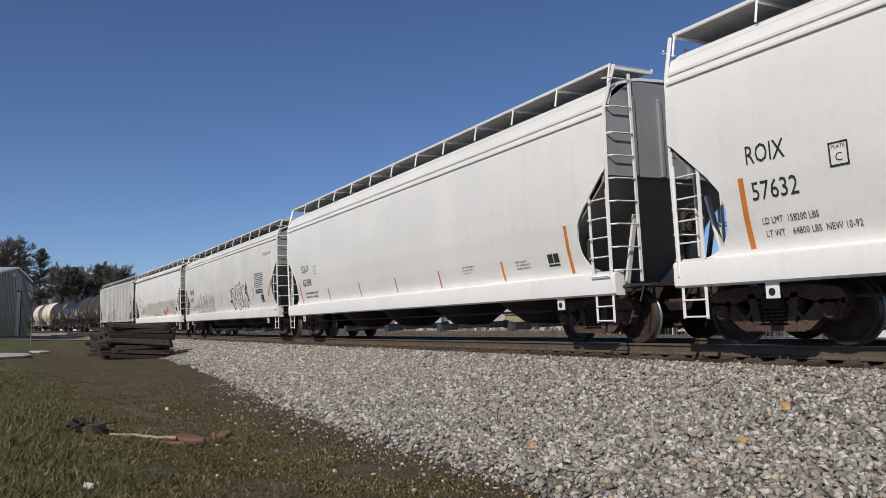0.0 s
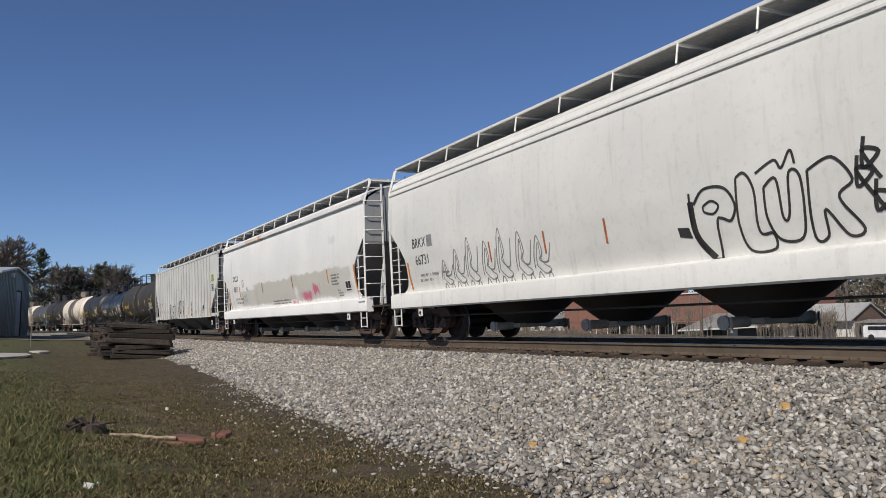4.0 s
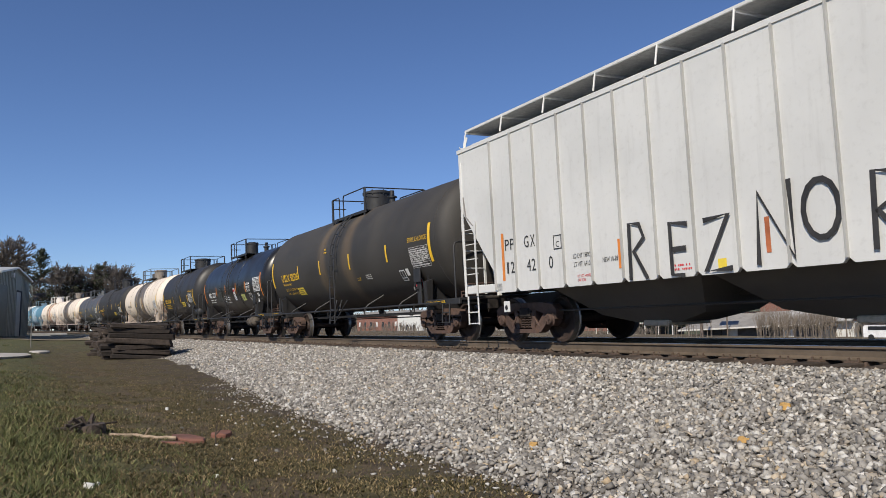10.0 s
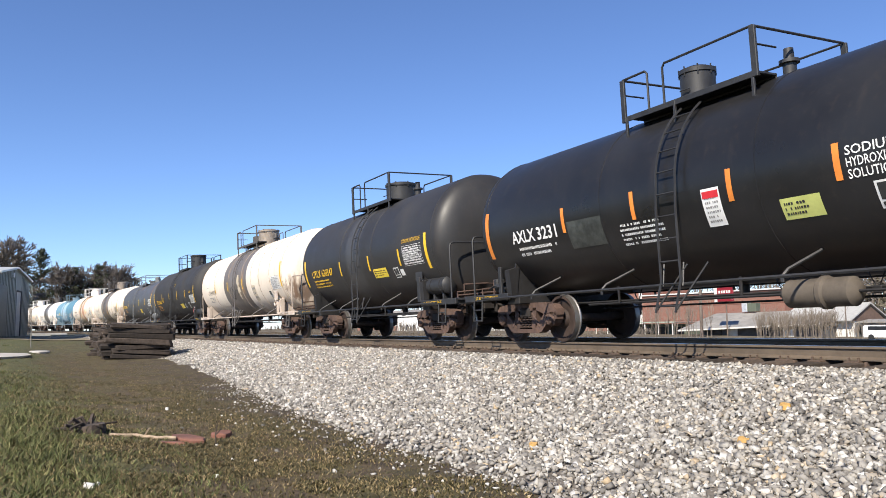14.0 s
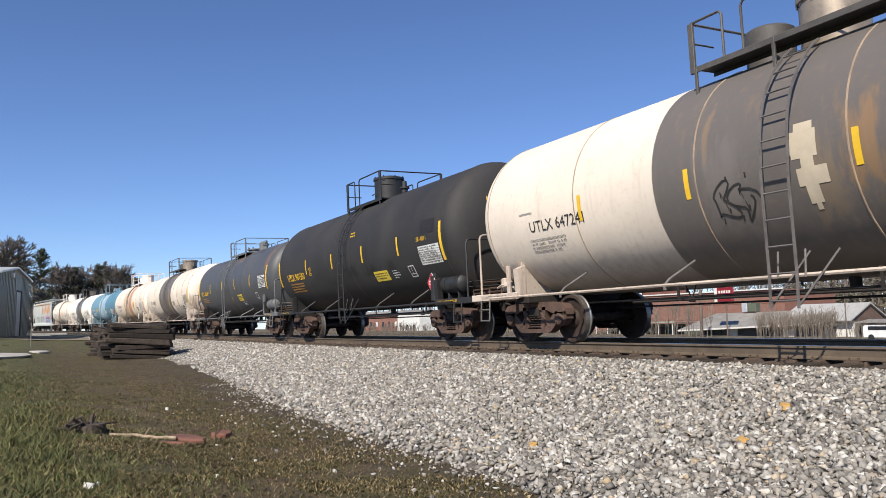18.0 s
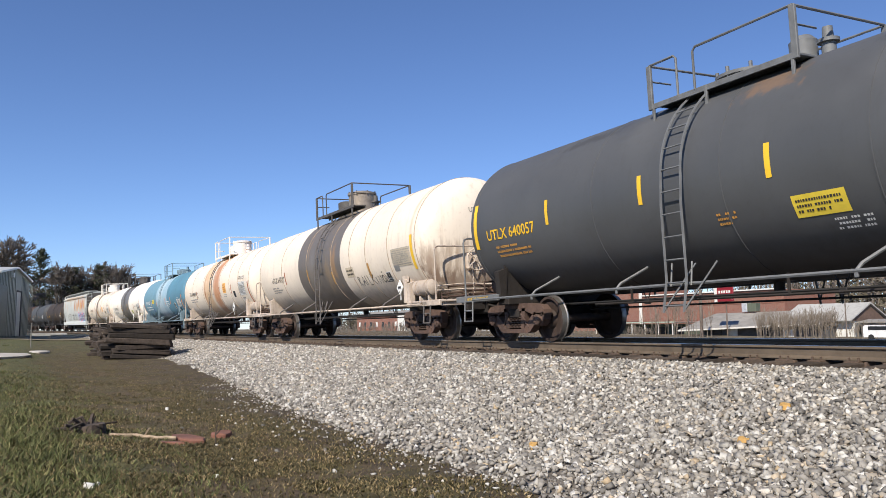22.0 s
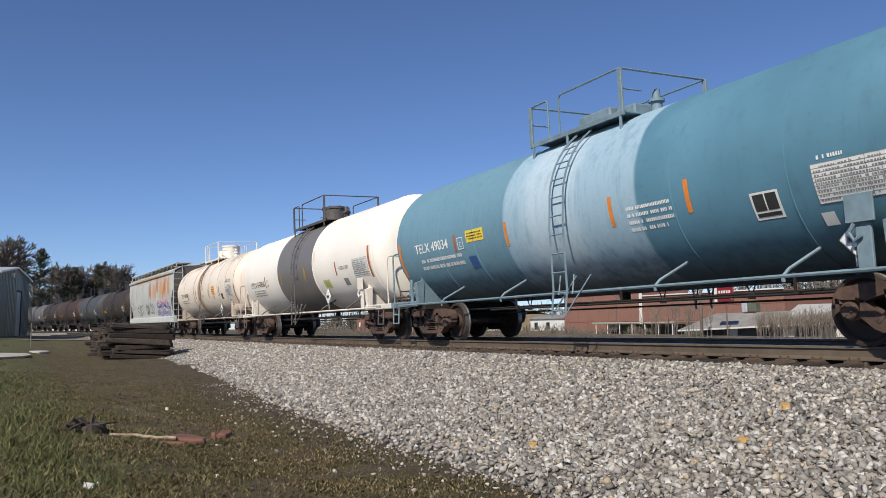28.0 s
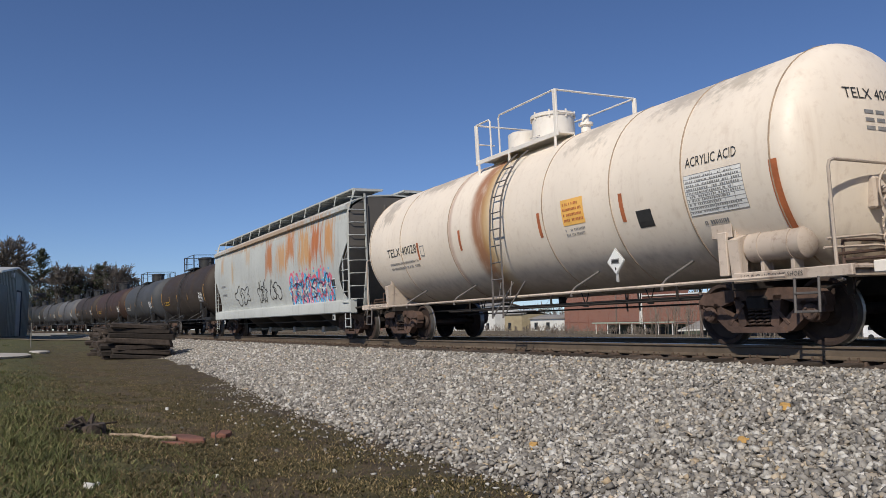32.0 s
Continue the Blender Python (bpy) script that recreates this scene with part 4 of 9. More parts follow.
    for e in (-1, 1):
        for sg in (-1, 1):
            b = MB()
            b.box((e * (half - 1.65), sg * 1.52, 0.74), (0.20, 0.03, 0.22), 0.02)
            p = part("jacking_lug", b, m_body, car, "white lug with a round hole")
            h = MB()
            h.cyl((e * (half - 1.65), sg * 1.537, 0.72), (e * (half - 1.65), sg * 1.541, 0.72), 0.05, 14)
            part("lug_hole", h, M_BLACK, p)
    for e in (-1, 1):
        truck(car, e * tx)
    couplings(car, half + 0.42)
    if rise or eave_rise:
        for o in car.children_recursive:
            if o.name.split(".")[0] not in ("truck", "side_frame", "spring", "bearing", "wheelset", "coupler", "air_hose"):
                for v in o.data.vertices:
                    v.co.z += eave_rise * min(1.0, max(0.0, (v.co.z - 3.55) / 0.3)) + rise * min(1.0, max(0.0, (v.co.z - 4.0) / 0.2))
    return car, Side(car, side, du)


# ---- tank cars ----
def end_gear(car, half, e, m_trim, m_frame):
    """Draft pocket, end beam, brake rigging and pipes crowded round the end of a tank car."""
    X = lambda x: e * (half + x)
    b = MB()
    b.box((X(0.12), 0, 0.80), (1.0, 0.52, 0.34), 0.03)
    b.box((X(0.42), 0, 0.86), (0.12, 1.5, 0.26), 0.02)
    part("draft_pocket", b, M_CAST_DARK, car, "grimy draft pocket behind the coupler")
    b = MB()
    b.box((X(0.36), 0, 0.93), (0.10, 2.8, 0.13), 0.015)
    part("end_beam", b, m_trim, car, "cross beam at the end of the platform")
    b = MB()
    b.box((X(-0.02), 0.55 * e, 1.28), (0.30, 0.42, 0.42), 0.04)
    b.cyl((X(0.02), 0.2 * e, 1.2), (X(0.02), 0.34 * e, 1.2), 0.13, 12)
    part("valve_box", b, M_CAST, car, "rusty brake valve body on the end platform")
    for y0, z0, y1, z1, dx in ((-1.25, 1.16, 1.1, 1.22, 0.10), (-1.0, 1.34, 0.4, 1.30, 0.02), (-1.3, 1.08, 0.9, 1.10, 0.22)):
        b = MB()
        b.tube([(X(dx), y0, 1.0), (X(dx), y0, z0), (X(dx - 0.04), (y0 + y1) / 2, (z0 + z1) / 2 + 0.04), (X(dx), y1, z1), (X(dx - 0.1), y1 + 0.1, 1.0)], 0.022, 6)
        part("end_pipe", b, M_CAST, car, "bent rusty pipe across the end")
    for sg in (-1, 1):
        b = MB()
        b.tube([(X(0.2), sg * 0.95, 0.86), (X(-0.5), sg * 0.85, 0.72), (X(-1.2), sg * 0.6, 0.62)], 0.026, 6)
        b.box((X(0.05), sg * 0.95, 0.80), (0.10, 0.05, 0.30), 0.01)
        part("brake_rod", b, M_CAST_DARK, car, "slanting brake rod under the platform")


def tank_car(half, R, label, m_tank, m_trim, m_frame, platform="dome", reservoir=False, brake=False, seams=(), wrap=1.0, plat_h=4.0, domes=1, dome_mat=None, ladder_mat=None, rail_h=0.76, seam_mat=None,
             far=False, group="tank cars", zb=0.90, ladder_x=0.22, pl=1.36, plat_x=0.0, dome_up=0.0, dome_at=None):
    """A tank car; half is half the length of its tank, R the tank's radius."""
    car = tagged(new("tank_car"), label, "freight car", group)
    R += 0.06
    zc = zb + R
    hd, pw_ = R * 0.37, 0.84
    prof = [(-half, 0.0)] + [(-half + hd - hd * math.cos(a) ** pw_, R * math.sin(a) ** pw_) for a in np.linspace(0.06, math.pi / 2 - 0.001, 13)]
    ext = 0.0 if far else 0.14
    for k in np.linspace(-half + hd, half - hd + ext, 9)[1:-1]:
        prof.append((float(k), R))
    prof += [(half + ext - hd + hd * math.cos(a) ** pw_, R * math.sin(a) ** pw_) for a in np.linspace(math.pi / 2 - 0.001, 0.06, 13)] + [(half + ext, 0.0)]
    part("tank", MB().rev([(a, r) for a, r in prof], 56, "x", (0, 0, zc)), m_tank, car, "long cylindrical tank with domed heads")
    for x in (*seams, -half + hd, half + ext - hd):
        ring = [(x - 0.014, R - 0.002), (x - 0.009, R + 0.009), (x + 0.009, R + 0.009), (x + 0.014, R - 0.002)]
        part("seam", MB().rev(ring, 56, "x", (0, 0, zc)), seam_mat or m_tank, car, "raised jacket seam")
    tx = half - 1.28
    yb = lambda z: math.sqrt(max(0.0, R * R - (z - zc) ** 2))
    for e in (-1, 1):
        b = MB()
        for sg in (-1, 1):
            b = MB()
            b.prism([(sg * 0.35, 0.80), (sg * 1.42, 0.98), (sg * yb(1.62), 1.62), (sg * 0.5, zc - R + 0.05)], "x", e * (tx - 0.05) - 0.015, e * (tx - 0.05) + 0.015)
            b.prism([(sg * 1.32, 0.92), (sg * 1.44, 0.92), (sg * 1.48, 1.48), (sg * (yb(1.55) - 0.02), 1.55)], "x", e * tx - 0.085, e * tx + 0.085)
            part("tank_saddle", b, m_frame if m_trim in (TRIM_K, TRIM_G) else m_trim, car, "bolster plate under the tank")
        b = MB()
        b.box((e * (half - 0.55), 0, 0.86), (2.6, 0.34, 0.26), 0.02)
        b.box((e * tx, 0, 0.86), (0.4, 2.7, 0.16), 0.02)
        part("stub_sill", b, m_frame, car, "stub sill and bolster")
        b = MB()
        b.box((e * (half + 0.18), 0, 0.985), (0.55, 2.9, 0.04), 0.006)
        for i in range(13):
            b.box((e * (half + 0.18), -1.38 + 0.23 * i, 1.015), (0.5, 0.03, 0.025))
        part("end_platform", b, m_trim, car, "end platform grating")
        for sg in (-1, 1):
            b = MB()
            b.box((e * (half - 0.42), sg * 1.47, 0.95), (1.75, 0.07, 0.14), 0.012)
            part("end_sill_beam", b, m_trim, car, "side beam at the end of the car")
            b = MB()
            for x in (half + 0.02, half - 0.32):
                b.tube([(e * x, sg * 1.52, 0.9), (e * x, sg * 1.55, 0.46)], 0.02, 5)
            for z in (0.47, 0.70):
                b.tube([(e * (half + 0.02), sg * 1.54, z), (e * (half - 0.32), sg * 1.54, z)], 0.017, 5)
            part("sill_step", b, ladder_mat or m_trim, car, "hanging steel step")
        if not far:
            b = MB()
            x = e * (half + (0.24 if e > 0 else 0.06))
            b.tube([(x, -1.47, 1.0), (x, -1.47, 2.22), (x, -1.44, 2.29), (x, -1.36, 2.32), (x, 1.36, 2.32), (x, 1.44, 2.29), (x, 1.47, 2.22), (x, 1.47, 1.0)], 0.022, 7)
            b.tube([(x, 0.0, 2.32), (e * (half - 0.2), 0.0, 2.5)], 0.016, 5)
            part("end_handrail", b, m_trim, car, "round end handrail")
    for sg in (-1, 1):
        b = MB()
        b.tube([(-half + 0.4, sg * 1.57, 0.93), (half - 0.4, sg * 1.57, 0.93)], 0.027, 6)
        part("side_handrail", b, m_trim, car, "long pipe handrail along the tank")
        if sg < 0 and not far:
            for y, z, x0, x1 in ((-1.0, 0.70, -half * 0.45, half * 0.72),):
                b = MB()
                b.tube([(x0, y, z), (x1, y, z)], 0.02, 5)
                for k in (0.12, 0.5, 0.9):
                    x = x0 + (x1 - x0) * k
                    b.box((x, y, z + 0.14), (0.04, 0.03, 0.30), 0.004)
                part("brake_pipe", b, m_frame, car, "brake pipe slung under the handrail")
        for x in (-half * 0.62, -half * 0.27, half * 0.33, half * 0.64):
            b = MB()
            z1 = zc - R * 0.76
            b.tube([(x, sg * 1.57, 0.93), (x + 0.04, sg * 1.50, 1.02), (x + 0.16, sg * (yb(z1) + 0.02), z1 - 0.02), (x + 0.18, sg * (yb(z1) - 0.03), z1 + 0.03)], 0.024, 6)
            b.box((x, sg * 1.57, 0.90), (0.05, 0.03, 0.10), 0.006)
            part("rail_arm", b, ladder_mat or m_trim, car)
    # ladder: foot, upright, then round the tank to the platform
    for sg in ((-1,) if far else (-1, 1)):
        b = MB()
        path = [(sg * 1.78, 0.52), (sg * (R + 0.12), 1.0), (sg * (R + 0.13), zc - 0.35)]
        a1 = math.acos(min(1.0, 0.95 / (R + 0.10)))
        path += [(sg * (R + 0.10) * math.cos(a), zc + (R + 0.10) * math.sin(a)) for a in np.linspace(0.0, a1, 9)]
        for dx in (-0.2, 0.2):
            b.tube([(ladder_x + dx, y, z) for y, z in path], 0.02, 5)
        acc = [0]
        for p, q in zip(path, path[1:]):
            acc.append(acc[-1] + math.dist(p, q))
        for i in range(int(acc[-1] / 0.34)):
            d = 0.10 + i * 0.34
            y, z = float(np.interp(d, acc, [p[0] for p in path])), float(np.interp(d, acc, [p[1] for p in path]))
            b.tube([(ladder_x - 0.2, y, z), (ladder_x + 0.2, y, z)], 0.014, 5)
        part("ladder", b, ladder_mat or m_trim, car, "steel ladder curving over the tank")
        b = MB()
        for dx in (-0.2, 0.2):
            b.tube([(ladder_x + dx + 0.42, sg * 1.50, 1.22), (ladder_x + dx, sg * 1.76, 0.56)], 0.016, 5)
            b.tube([(ladder_x + dx - 0.05, sg * 1.5, 1.25), (ladder_x + dx, sg * 1.6, 0.9)], 0.016, 5)
        part("ladder_brace", b, ladder_mat or m_trim, car, "slanting ladder braces")
    # top platform with its rails
    zp, pw = plat_h, 1.02
    for sg in (-1, 1):
        b = MB()
        b.box((0, sg * (pw - 0.22), zp), (2 * pl, 0.46, 0.035), 0.006)
        for yy in (pw, pw - 0.44):
            b.box((0, sg * yy, zp - 0.03), (2 * pl, 0.025, 0.09), 0.005)
        for x in (-pl + 0.05, -0.2, pl - 0.05):
            b.box((x, sg * pw, (zp + zc + R * 0.70) / 2 - 0.05), (0.05, 0.04, max(0.1, zp - zc - R * 0.70 + 0.1)), 0.006)
        p = part("top_platform", b, dome_mat or m_trim, car, "walkway beside the manway")
        zr = zp + rail_h
        r = MB()
        r.tube([(-pl, sg * pw, zp), (-pl, sg * pw, zr - 0.04), (-pl + 0.02, sg * pw, zr), (-pl + 0.55, sg * pw, zr), (-pl + 0.6, sg * pw, zr - 0.05), (-pl + 0.6, sg * pw, zp)], 0.02, 6)
        r.tube([(-pl + 0.95, sg * pw, zp), (-pl + 0.95, sg * pw, zr - 0.06), (-pl + 1.0, sg * pw, zr), (pl, sg * pw, zr), (pl, sg * pw, zp)], 0.02, 6)
        part("guard_rail", r, dome_mat or m_trim, p, "tubular guard rail")
        for x in (-pl, pl):
            q = MB()
            q.box((x, sg * pw, (zp + zr) / 2 - 0.04), (0.10, 0.05, zr - zp + 0.08), 0.008)
            part("rail_post", q, dome_mat or m_trim, p)
    for x in (-pl, pl):
        r = MB()
        r.tube([(x, -pw, zp + rail_h), (x, pw, zp + rail_h)], 0.02, 6)
        r.tube([(x, -pw, zp + 0.4), (x, -0.55, zp + 0.4)], 0.016, 5)
        part("cross_rail", r, dome_mat or m_trim, car, "guard rail across the walkway")
    if plat_x:
        for o in car.children_recursive:
            if o.name.split(".")[0] in ("top_platform", "guard_rail", "rail_post", "cross_rail"):
                o.data.transform(Matrix.Translation((plat_x, 0, 0)))
    zt = zc + R
    if platform == "dome":
        b = MB()
        du = 0.28 if domes > 1 else 0.14 + dome_up
        b.rev([(zt - 0.1, 0.46), (zt + du + 0.34, 0.46), (zt + du + 0.35, 0.49), (zt + du + 0.42, 0.49), (zt + du + 0.43, 0.44), (zt + du + 0.47, 0.30), (zt + du + 0.48, 0.0)], 28, "z", (0.05, 0, 0))
        d = part("manway_dome", b, (bpy.data.materials["tarnished_lid"] if domes > 1 and dome_mat and "platform" in dome_mat.name else dome_mat) or m_trim, car, "round bolted manway dome")
        b = MB()
        for a in range(8):
            b.cyl((0.05 + 0.47 * math.cos(a * .785), 0.47 * math.sin(a * .785), zt + du + 0.3), (0.05 + 0.47 * math.cos(a * .785), 0.47 * math.sin(a * .785), zt + du + 0.46), 0.02, 5)
        b.tube([(0.05 - 0.15, -0.48, zt + 0.2), (0.05 - 0.15, -0.53, zt + 0.2), (0.05 + 0.15, -0.53, zt + 0.2), (0.05 + 0.15, -0.48, zt + 0.2)], 0.012, 5)
        ring = part("bolt_ring", b, dome_mat or m_trim, d)
        if dome_at:
            x, y, k = dome_at
            for o in (d, ring):
                o.data.transform(Matrix.Translation((x, y, 0)) @ Matrix.Diagonal((k, k, 1, 1)))
        if domes > 1:
            b = MB()
            b.rev([(zt - 0.1, 0.36), (zt + du + 0.22, 0.36), (zt + du + 0.26, 0.30), (zt + du + 0.27, 0.0)], 24, "z", (-0.95, -0.1, 0))
            part("valve_housing", b, dome_mat or m_trim, car, "smaller round valve housing")
    elif platform == "low":
        b = MB()
        b.rev([(zt - 0.1, 0.42), (zt + 0.12, 0.42), (zt + 0.12, 0.50), (zt + 0.17, 0.50), (zt + 0.18, 0.0)], 24, "z", (-0.25, 0, 0))
        for a in range(8):
            b.cyl((-0.25 + 0.46 * math.cos(a * .785), 0.46 * math.sin(a * .785), zt + 0.1), (-0.25 + 0.46 * math.cos(a * .785), 0.46 * math.sin(a * .785), zt + 0.26), 0.03, 6)
        part("manway", b, dome_mat or m_trim, car, "low manway ringed by eye bolts")
        b = MB()
        b.rev([(zt - 0.1, 0.20), (zt + 0.36, 0.20), (zt + 0.44, 0.12), (zt + 0.45, 0.0)], 16, "z", (0.75, 0, 0))
        part("valve_bonnet", b, dome_mat or m_trim, car, "small upright valve bonnet")
    else:
        b = MB()
        b.box((-0.2, 0, zt + 0.18), (0.95, 0.7, 0.34), 0.03)
        b.box((0.62, 0, zt + 0.13), (0.5, 0.55, 0.28), 0.03)
        part("valve_box", b, dome_mat or m_trim, car, "boxy valve housings")
    b = MB()
    b.rev([(zt - 0.05, 0.10), (zt + 0.22, 0.10), (zt + 0.22, 0.15), (zt + 0.27, 0.15), (zt + 0.27, 0.08), (zt + 0.45, 0.07), (zt + 0.46, 0.0)], 14, "z", (1.15, 0.0, 0))
    part("relief_valve", b, dome_mat or m_trim, car, "pressure relief valve")
    # underside
    b = MB()
    b.cyl((0.0, 0, zb + 0.05), (0.0, 0, 0.74), 0.08, 14)
    b.cyl((0.0, 0, 0.74), (0.0, 0, 0.69), 0.12, 14)
    part("bottom_outlet", b, m_frame, car, "bottom outlet valve")
    b = MB()
    b.tube([(-tx + 1.0, -0.55, 0.74), (tx - 1.0, -0.55, 0.74)], 0.022, 5)
    b.tube([(-tx + 0.9, 0.2, 0.62), (tx - 0.9, 0.2, 0.62)], 0.018, 5)
    for x in (-tx * 0.4, tx * 0.25, tx * 0.55):
        b.tube([(x - 0.14, -0.55, zb + 0.1), (x, -0.55, 0.70), (x + 0.14, -0.55, zb + 0.1)], 0.014, 4)
        b.box((x, -0.55, 0.71), (0.12, 0.06, 0.10), 0.01)
    part("brake_rigging", b, M_BLACK, car, "brake rods hung under the tank")
    if reservoir:
        b = MB()
        xr = half - 0.72
        b.rev([(xr - 0.52, 0.0), (xr - 0.50, 0.14), (xr - 0.44, 0.21), (xr + 0.40, 0.21), (xr + 0.46, 0.14), (xr + 0.48, 0.0)], 24, "x", (0, -1.20, 1.36))
        p = part("air_reservoir", b, m_trim, car, "cylindrical air reservoir")
        for x in (xr - 0.25, xr + 0.22):
            q = MB()
            q.rev([(x - 0.025, 0.205), (x - 0.025, 0.222), (x + 0.025, 0.222), (x + 0.025, 0.205)], 24, "x", (0, -1.20, 1.36))
            q.box((x, -1.20, 1.10), (0.06, 0.2, 0.16), 0.01)
            part("reservoir_strap", q, m_trim, p)
        b = MB()
        b.box((xr - 0.78, -1.42, 1.30), (0.16, 0.05, 0.62), 0.012)
        q = part("bracket", b, m_trim, car, "upright steel bracket")
        b = MB()
        b.box((xr - 0.80, -1.40, 1.66), (0.36, 0.02, 0.26), 0.006)
        part("blank_plate", b, m_trim, q)
    else:
        b = MB()
        b.box((half - 1.62, -1.44, 1.22), (0.20, 0.05, 0.56), 0.012)
        q = part("bracket", b, m_trim, car, "upright steel bracket")
        b = MB()
        b.box((half - 1.62, -1.50, 1.66), (0.36, 0.03, 0.34), 0.006)
        part("blank_plate", b, m_trim, q)
        b = MB()
        b.tube([(half - 1.70, -1.50, 1.48), (half - 1.76, -1.52, 1.38), (half - 1.70, -1.52, 1.28), (half - 1.62, -1.50, 1.34)], 0.026, 6)
        part("bracket_hook", b, m_trim, q)
        b = MB()
        b.box((-half + 0.95, -1.43, 1.28), (0.10, 0.06, 0.58), 0.012)
        part("bracket", b, m_trim, car, "upright steel bracket")
        b = MB()
        b.rev([(-half + 0.62 - 0.16, 0.0), (-half + 0.62 - 0.15, 0.11), (-half + 0.62 + 0.15, 0.11), (-half + 0.62 + 0.16, 0.0)], 14, "x", (0, -1.18, 1.16))
        b.box((-half + 0.45, -1.15, 1.24), (0.16, 0.22, 0.22), 0.03)
        b.box((-half + 0.8, -1.22, 1.10), (0.18, 0.14, 0.14), 0.03)
        b.tube([(-half + 0.3, -1.3, 1.14), (-half + 0.6, -1.36, 1.2), (-half + 1.0, -1.34, 1.12)], 0.025, 5)
        part("brake_valve", b, m_trim, car, "brake control valve with its pipes")
    if brake:
        xb = half + 0.17
        b = MB()
        b.box((xb - 0.05, -0.42, 1.95), (0.14, 0.16, 0.42), 0.03)
        ring = [(xb + 0.12, -0.30 + 0.27 * math.cos(a * math.pi / 10), 1.98 + 0.27 * math.sin(a * math.pi / 10)) for a in range(20)]
        b.tube(ring, 0.016, 5, closed=True)
        for a in range(5):
            b.tube([(xb + 0.09, -0.30, 1.98), (xb + 0.12, -0.30 + 0.27 * math.cos(a * 1.257), 1.98 + 0.27 * math.sin(a * 1.257))], 0.014, 4)
        b.cyl((xb - 0.02, -0.30, 1.98), (xb + 0.13, -0.30, 1.98), 0.06, 10)
        p = part("hand_brake", b, m_trim, car, "hand brake wheel and gear box")
        q = MB()
        for i in range(10):
            z = 1.72 - i * 0.06
            q.tube([(xb, -0.36 + (0.015 if i % 2 else -0.015), z), (xb, -0.36 - (0.015 if i % 2 else -0.015), z - 0.05)], 0.012, 4)
        part("chain", q, m_trim, p)
        b = MB()
        b.tube([(xb - 0.15, -1.3, 1.36), (xb, -0.6, 1.40), (xb - 0.1, 0.5, 1.36)], 0.02, 5)
        part("end_pipe", b, m_trim, car, "bent pipe across the end")
        b = MB()
        b.tube([(xb - 0.2, -1.3, 1.25), (xb - 0.05, -0.5, 1.27), (xb - 0.1, 0.5, 1.25)], 0.02, 5)
        part("end_pipe", b, m_trim, car, "bent pipe across the end")
    if not far:
        for e in (-1, 1):
            end_gear(car, half, e, m_trim, m_frame)
    for e in (-1, 1):
        truck(car, e * tx)
        if not far:
            PENDING.append((Beam(), "1 1/2 INCH HF COMP SHOES", -half + 0.0 if e < 0 else half - 1.15, 0.925, 0.06, M_LETTER_Y if m_trim in (TRIM_K, TRIM_G) else M_LETTER_K, 0.95, car, 0.0, "lettering"))
    couplings(car, half + 0.58)
    sd = Side(car, yb)

    def hx(u, z):
        rr = math.hypot(u, z - zc) / R
        return half + ext - hd + hd * max(0.0, 1 - min(0.98, rr) ** (2 / pw_)) ** (pw_ / 2)
    return car, sd, Head(car, hx)


def tank_strips(sd, xs, z0, z1, ends, mat, ez0, ez1, end_mat=None):
    for x in xs:
        sd.strip(x, z0, z1, 0.09, mat)
    for x in ends:
        sd.strip(x, ez0, ez1, 0.13, end_mat or mat)


# ---- the train, from the front: (car, place of its middle at the start) ----
TRAIN = []
HOP_W = paint("white_hopper_paint", WHITE, amount=0.16, rough=0.42, vary=0.035, streak=0.5, relief=0.1)
# one dark tone for chutes, bottom sheets, sills and platforms
HOP_D = paint("dark_hopper_parts", (0.055, 0.048, 0.042), amount=0.3, rough=0.7, vary=0.2)
# end and slope sheets: greys darker than the white sides
HOP_END = paint("grey_hopper_end", (0.27, 0.28, 0.29), amount=0.35, rough=0.6, vary=0.12, streak=0.8)
HOP_C = paint("grey_chute_and_shaded_end", (0.10, 0.092, 0.084), amount=0.35, rough=0.75, vary=0.2, streak=0.7)
HOP_S = paint("grey_slope_sheet", (0.26, 0.245, 0.23), amount=0.35, rough=0.75, vary=0.2, streak=0.7)
# ribs in a darker grey than the panels they join
HOP_RIB = paint("darker_rib_grey", (0.40, 0.395, 0.375), amount=0.3, rough=0.6, vary=0.15, streak=0.7)
HOP_W3 = paint("white_hopper_paint_dusty", (0.74, 0.73, 0.69), amount=0.28, rough=0.5, vary=0.05, streak=0.8, relief=0.1)
HOP_W4 = paint("white_hopper_paint_patched", WHITE, amount=0.2, rough=0.48, vary=0.04, streak=0.5, relief=0.1,
               patches=[(-4.2, 1.72, 1.5, 0.36, (0.58, 0.56, 0.50), 0.75, 1), (-0.4, 1.80, 3.2, 0.48, (0.57, 0.55, 0.48), 0.85, 1), (4.2, 1.82, 2.4, 0.50, (0.56, 0.54, 0.47), 0.85, 1), (6.3, 1.82, 1.2, 0.46, (0.60, 0.58, 0.52), 0.8, 1),
                        (3.15, 1.50, 0.72, 0.20, (0.60, 0.15, 0.24), 0.95), (4.2, 1.70, 0.42, 0.22, (0.58, 0.13, 0.23), 0.95), (1.7, 1.34, 0.5, 0.08, (0.66, 0.20, 0.26), 0.8), (-2.2, 4.1, 0.28, 0.2, (0.60, 0.20, 0.06), 0.8),
                        (-3.6, 4.1, 1.3, 0.14, (0.62, 0.46, 0.26), 0.6), (6.05, 3.15, 0.4, 0.16, (0.66, 0.66, 0.64), 0.7), (-6.9, 2.6, 0.07, 1.3, (0.50, 0.50, 0.50), 0.5)])
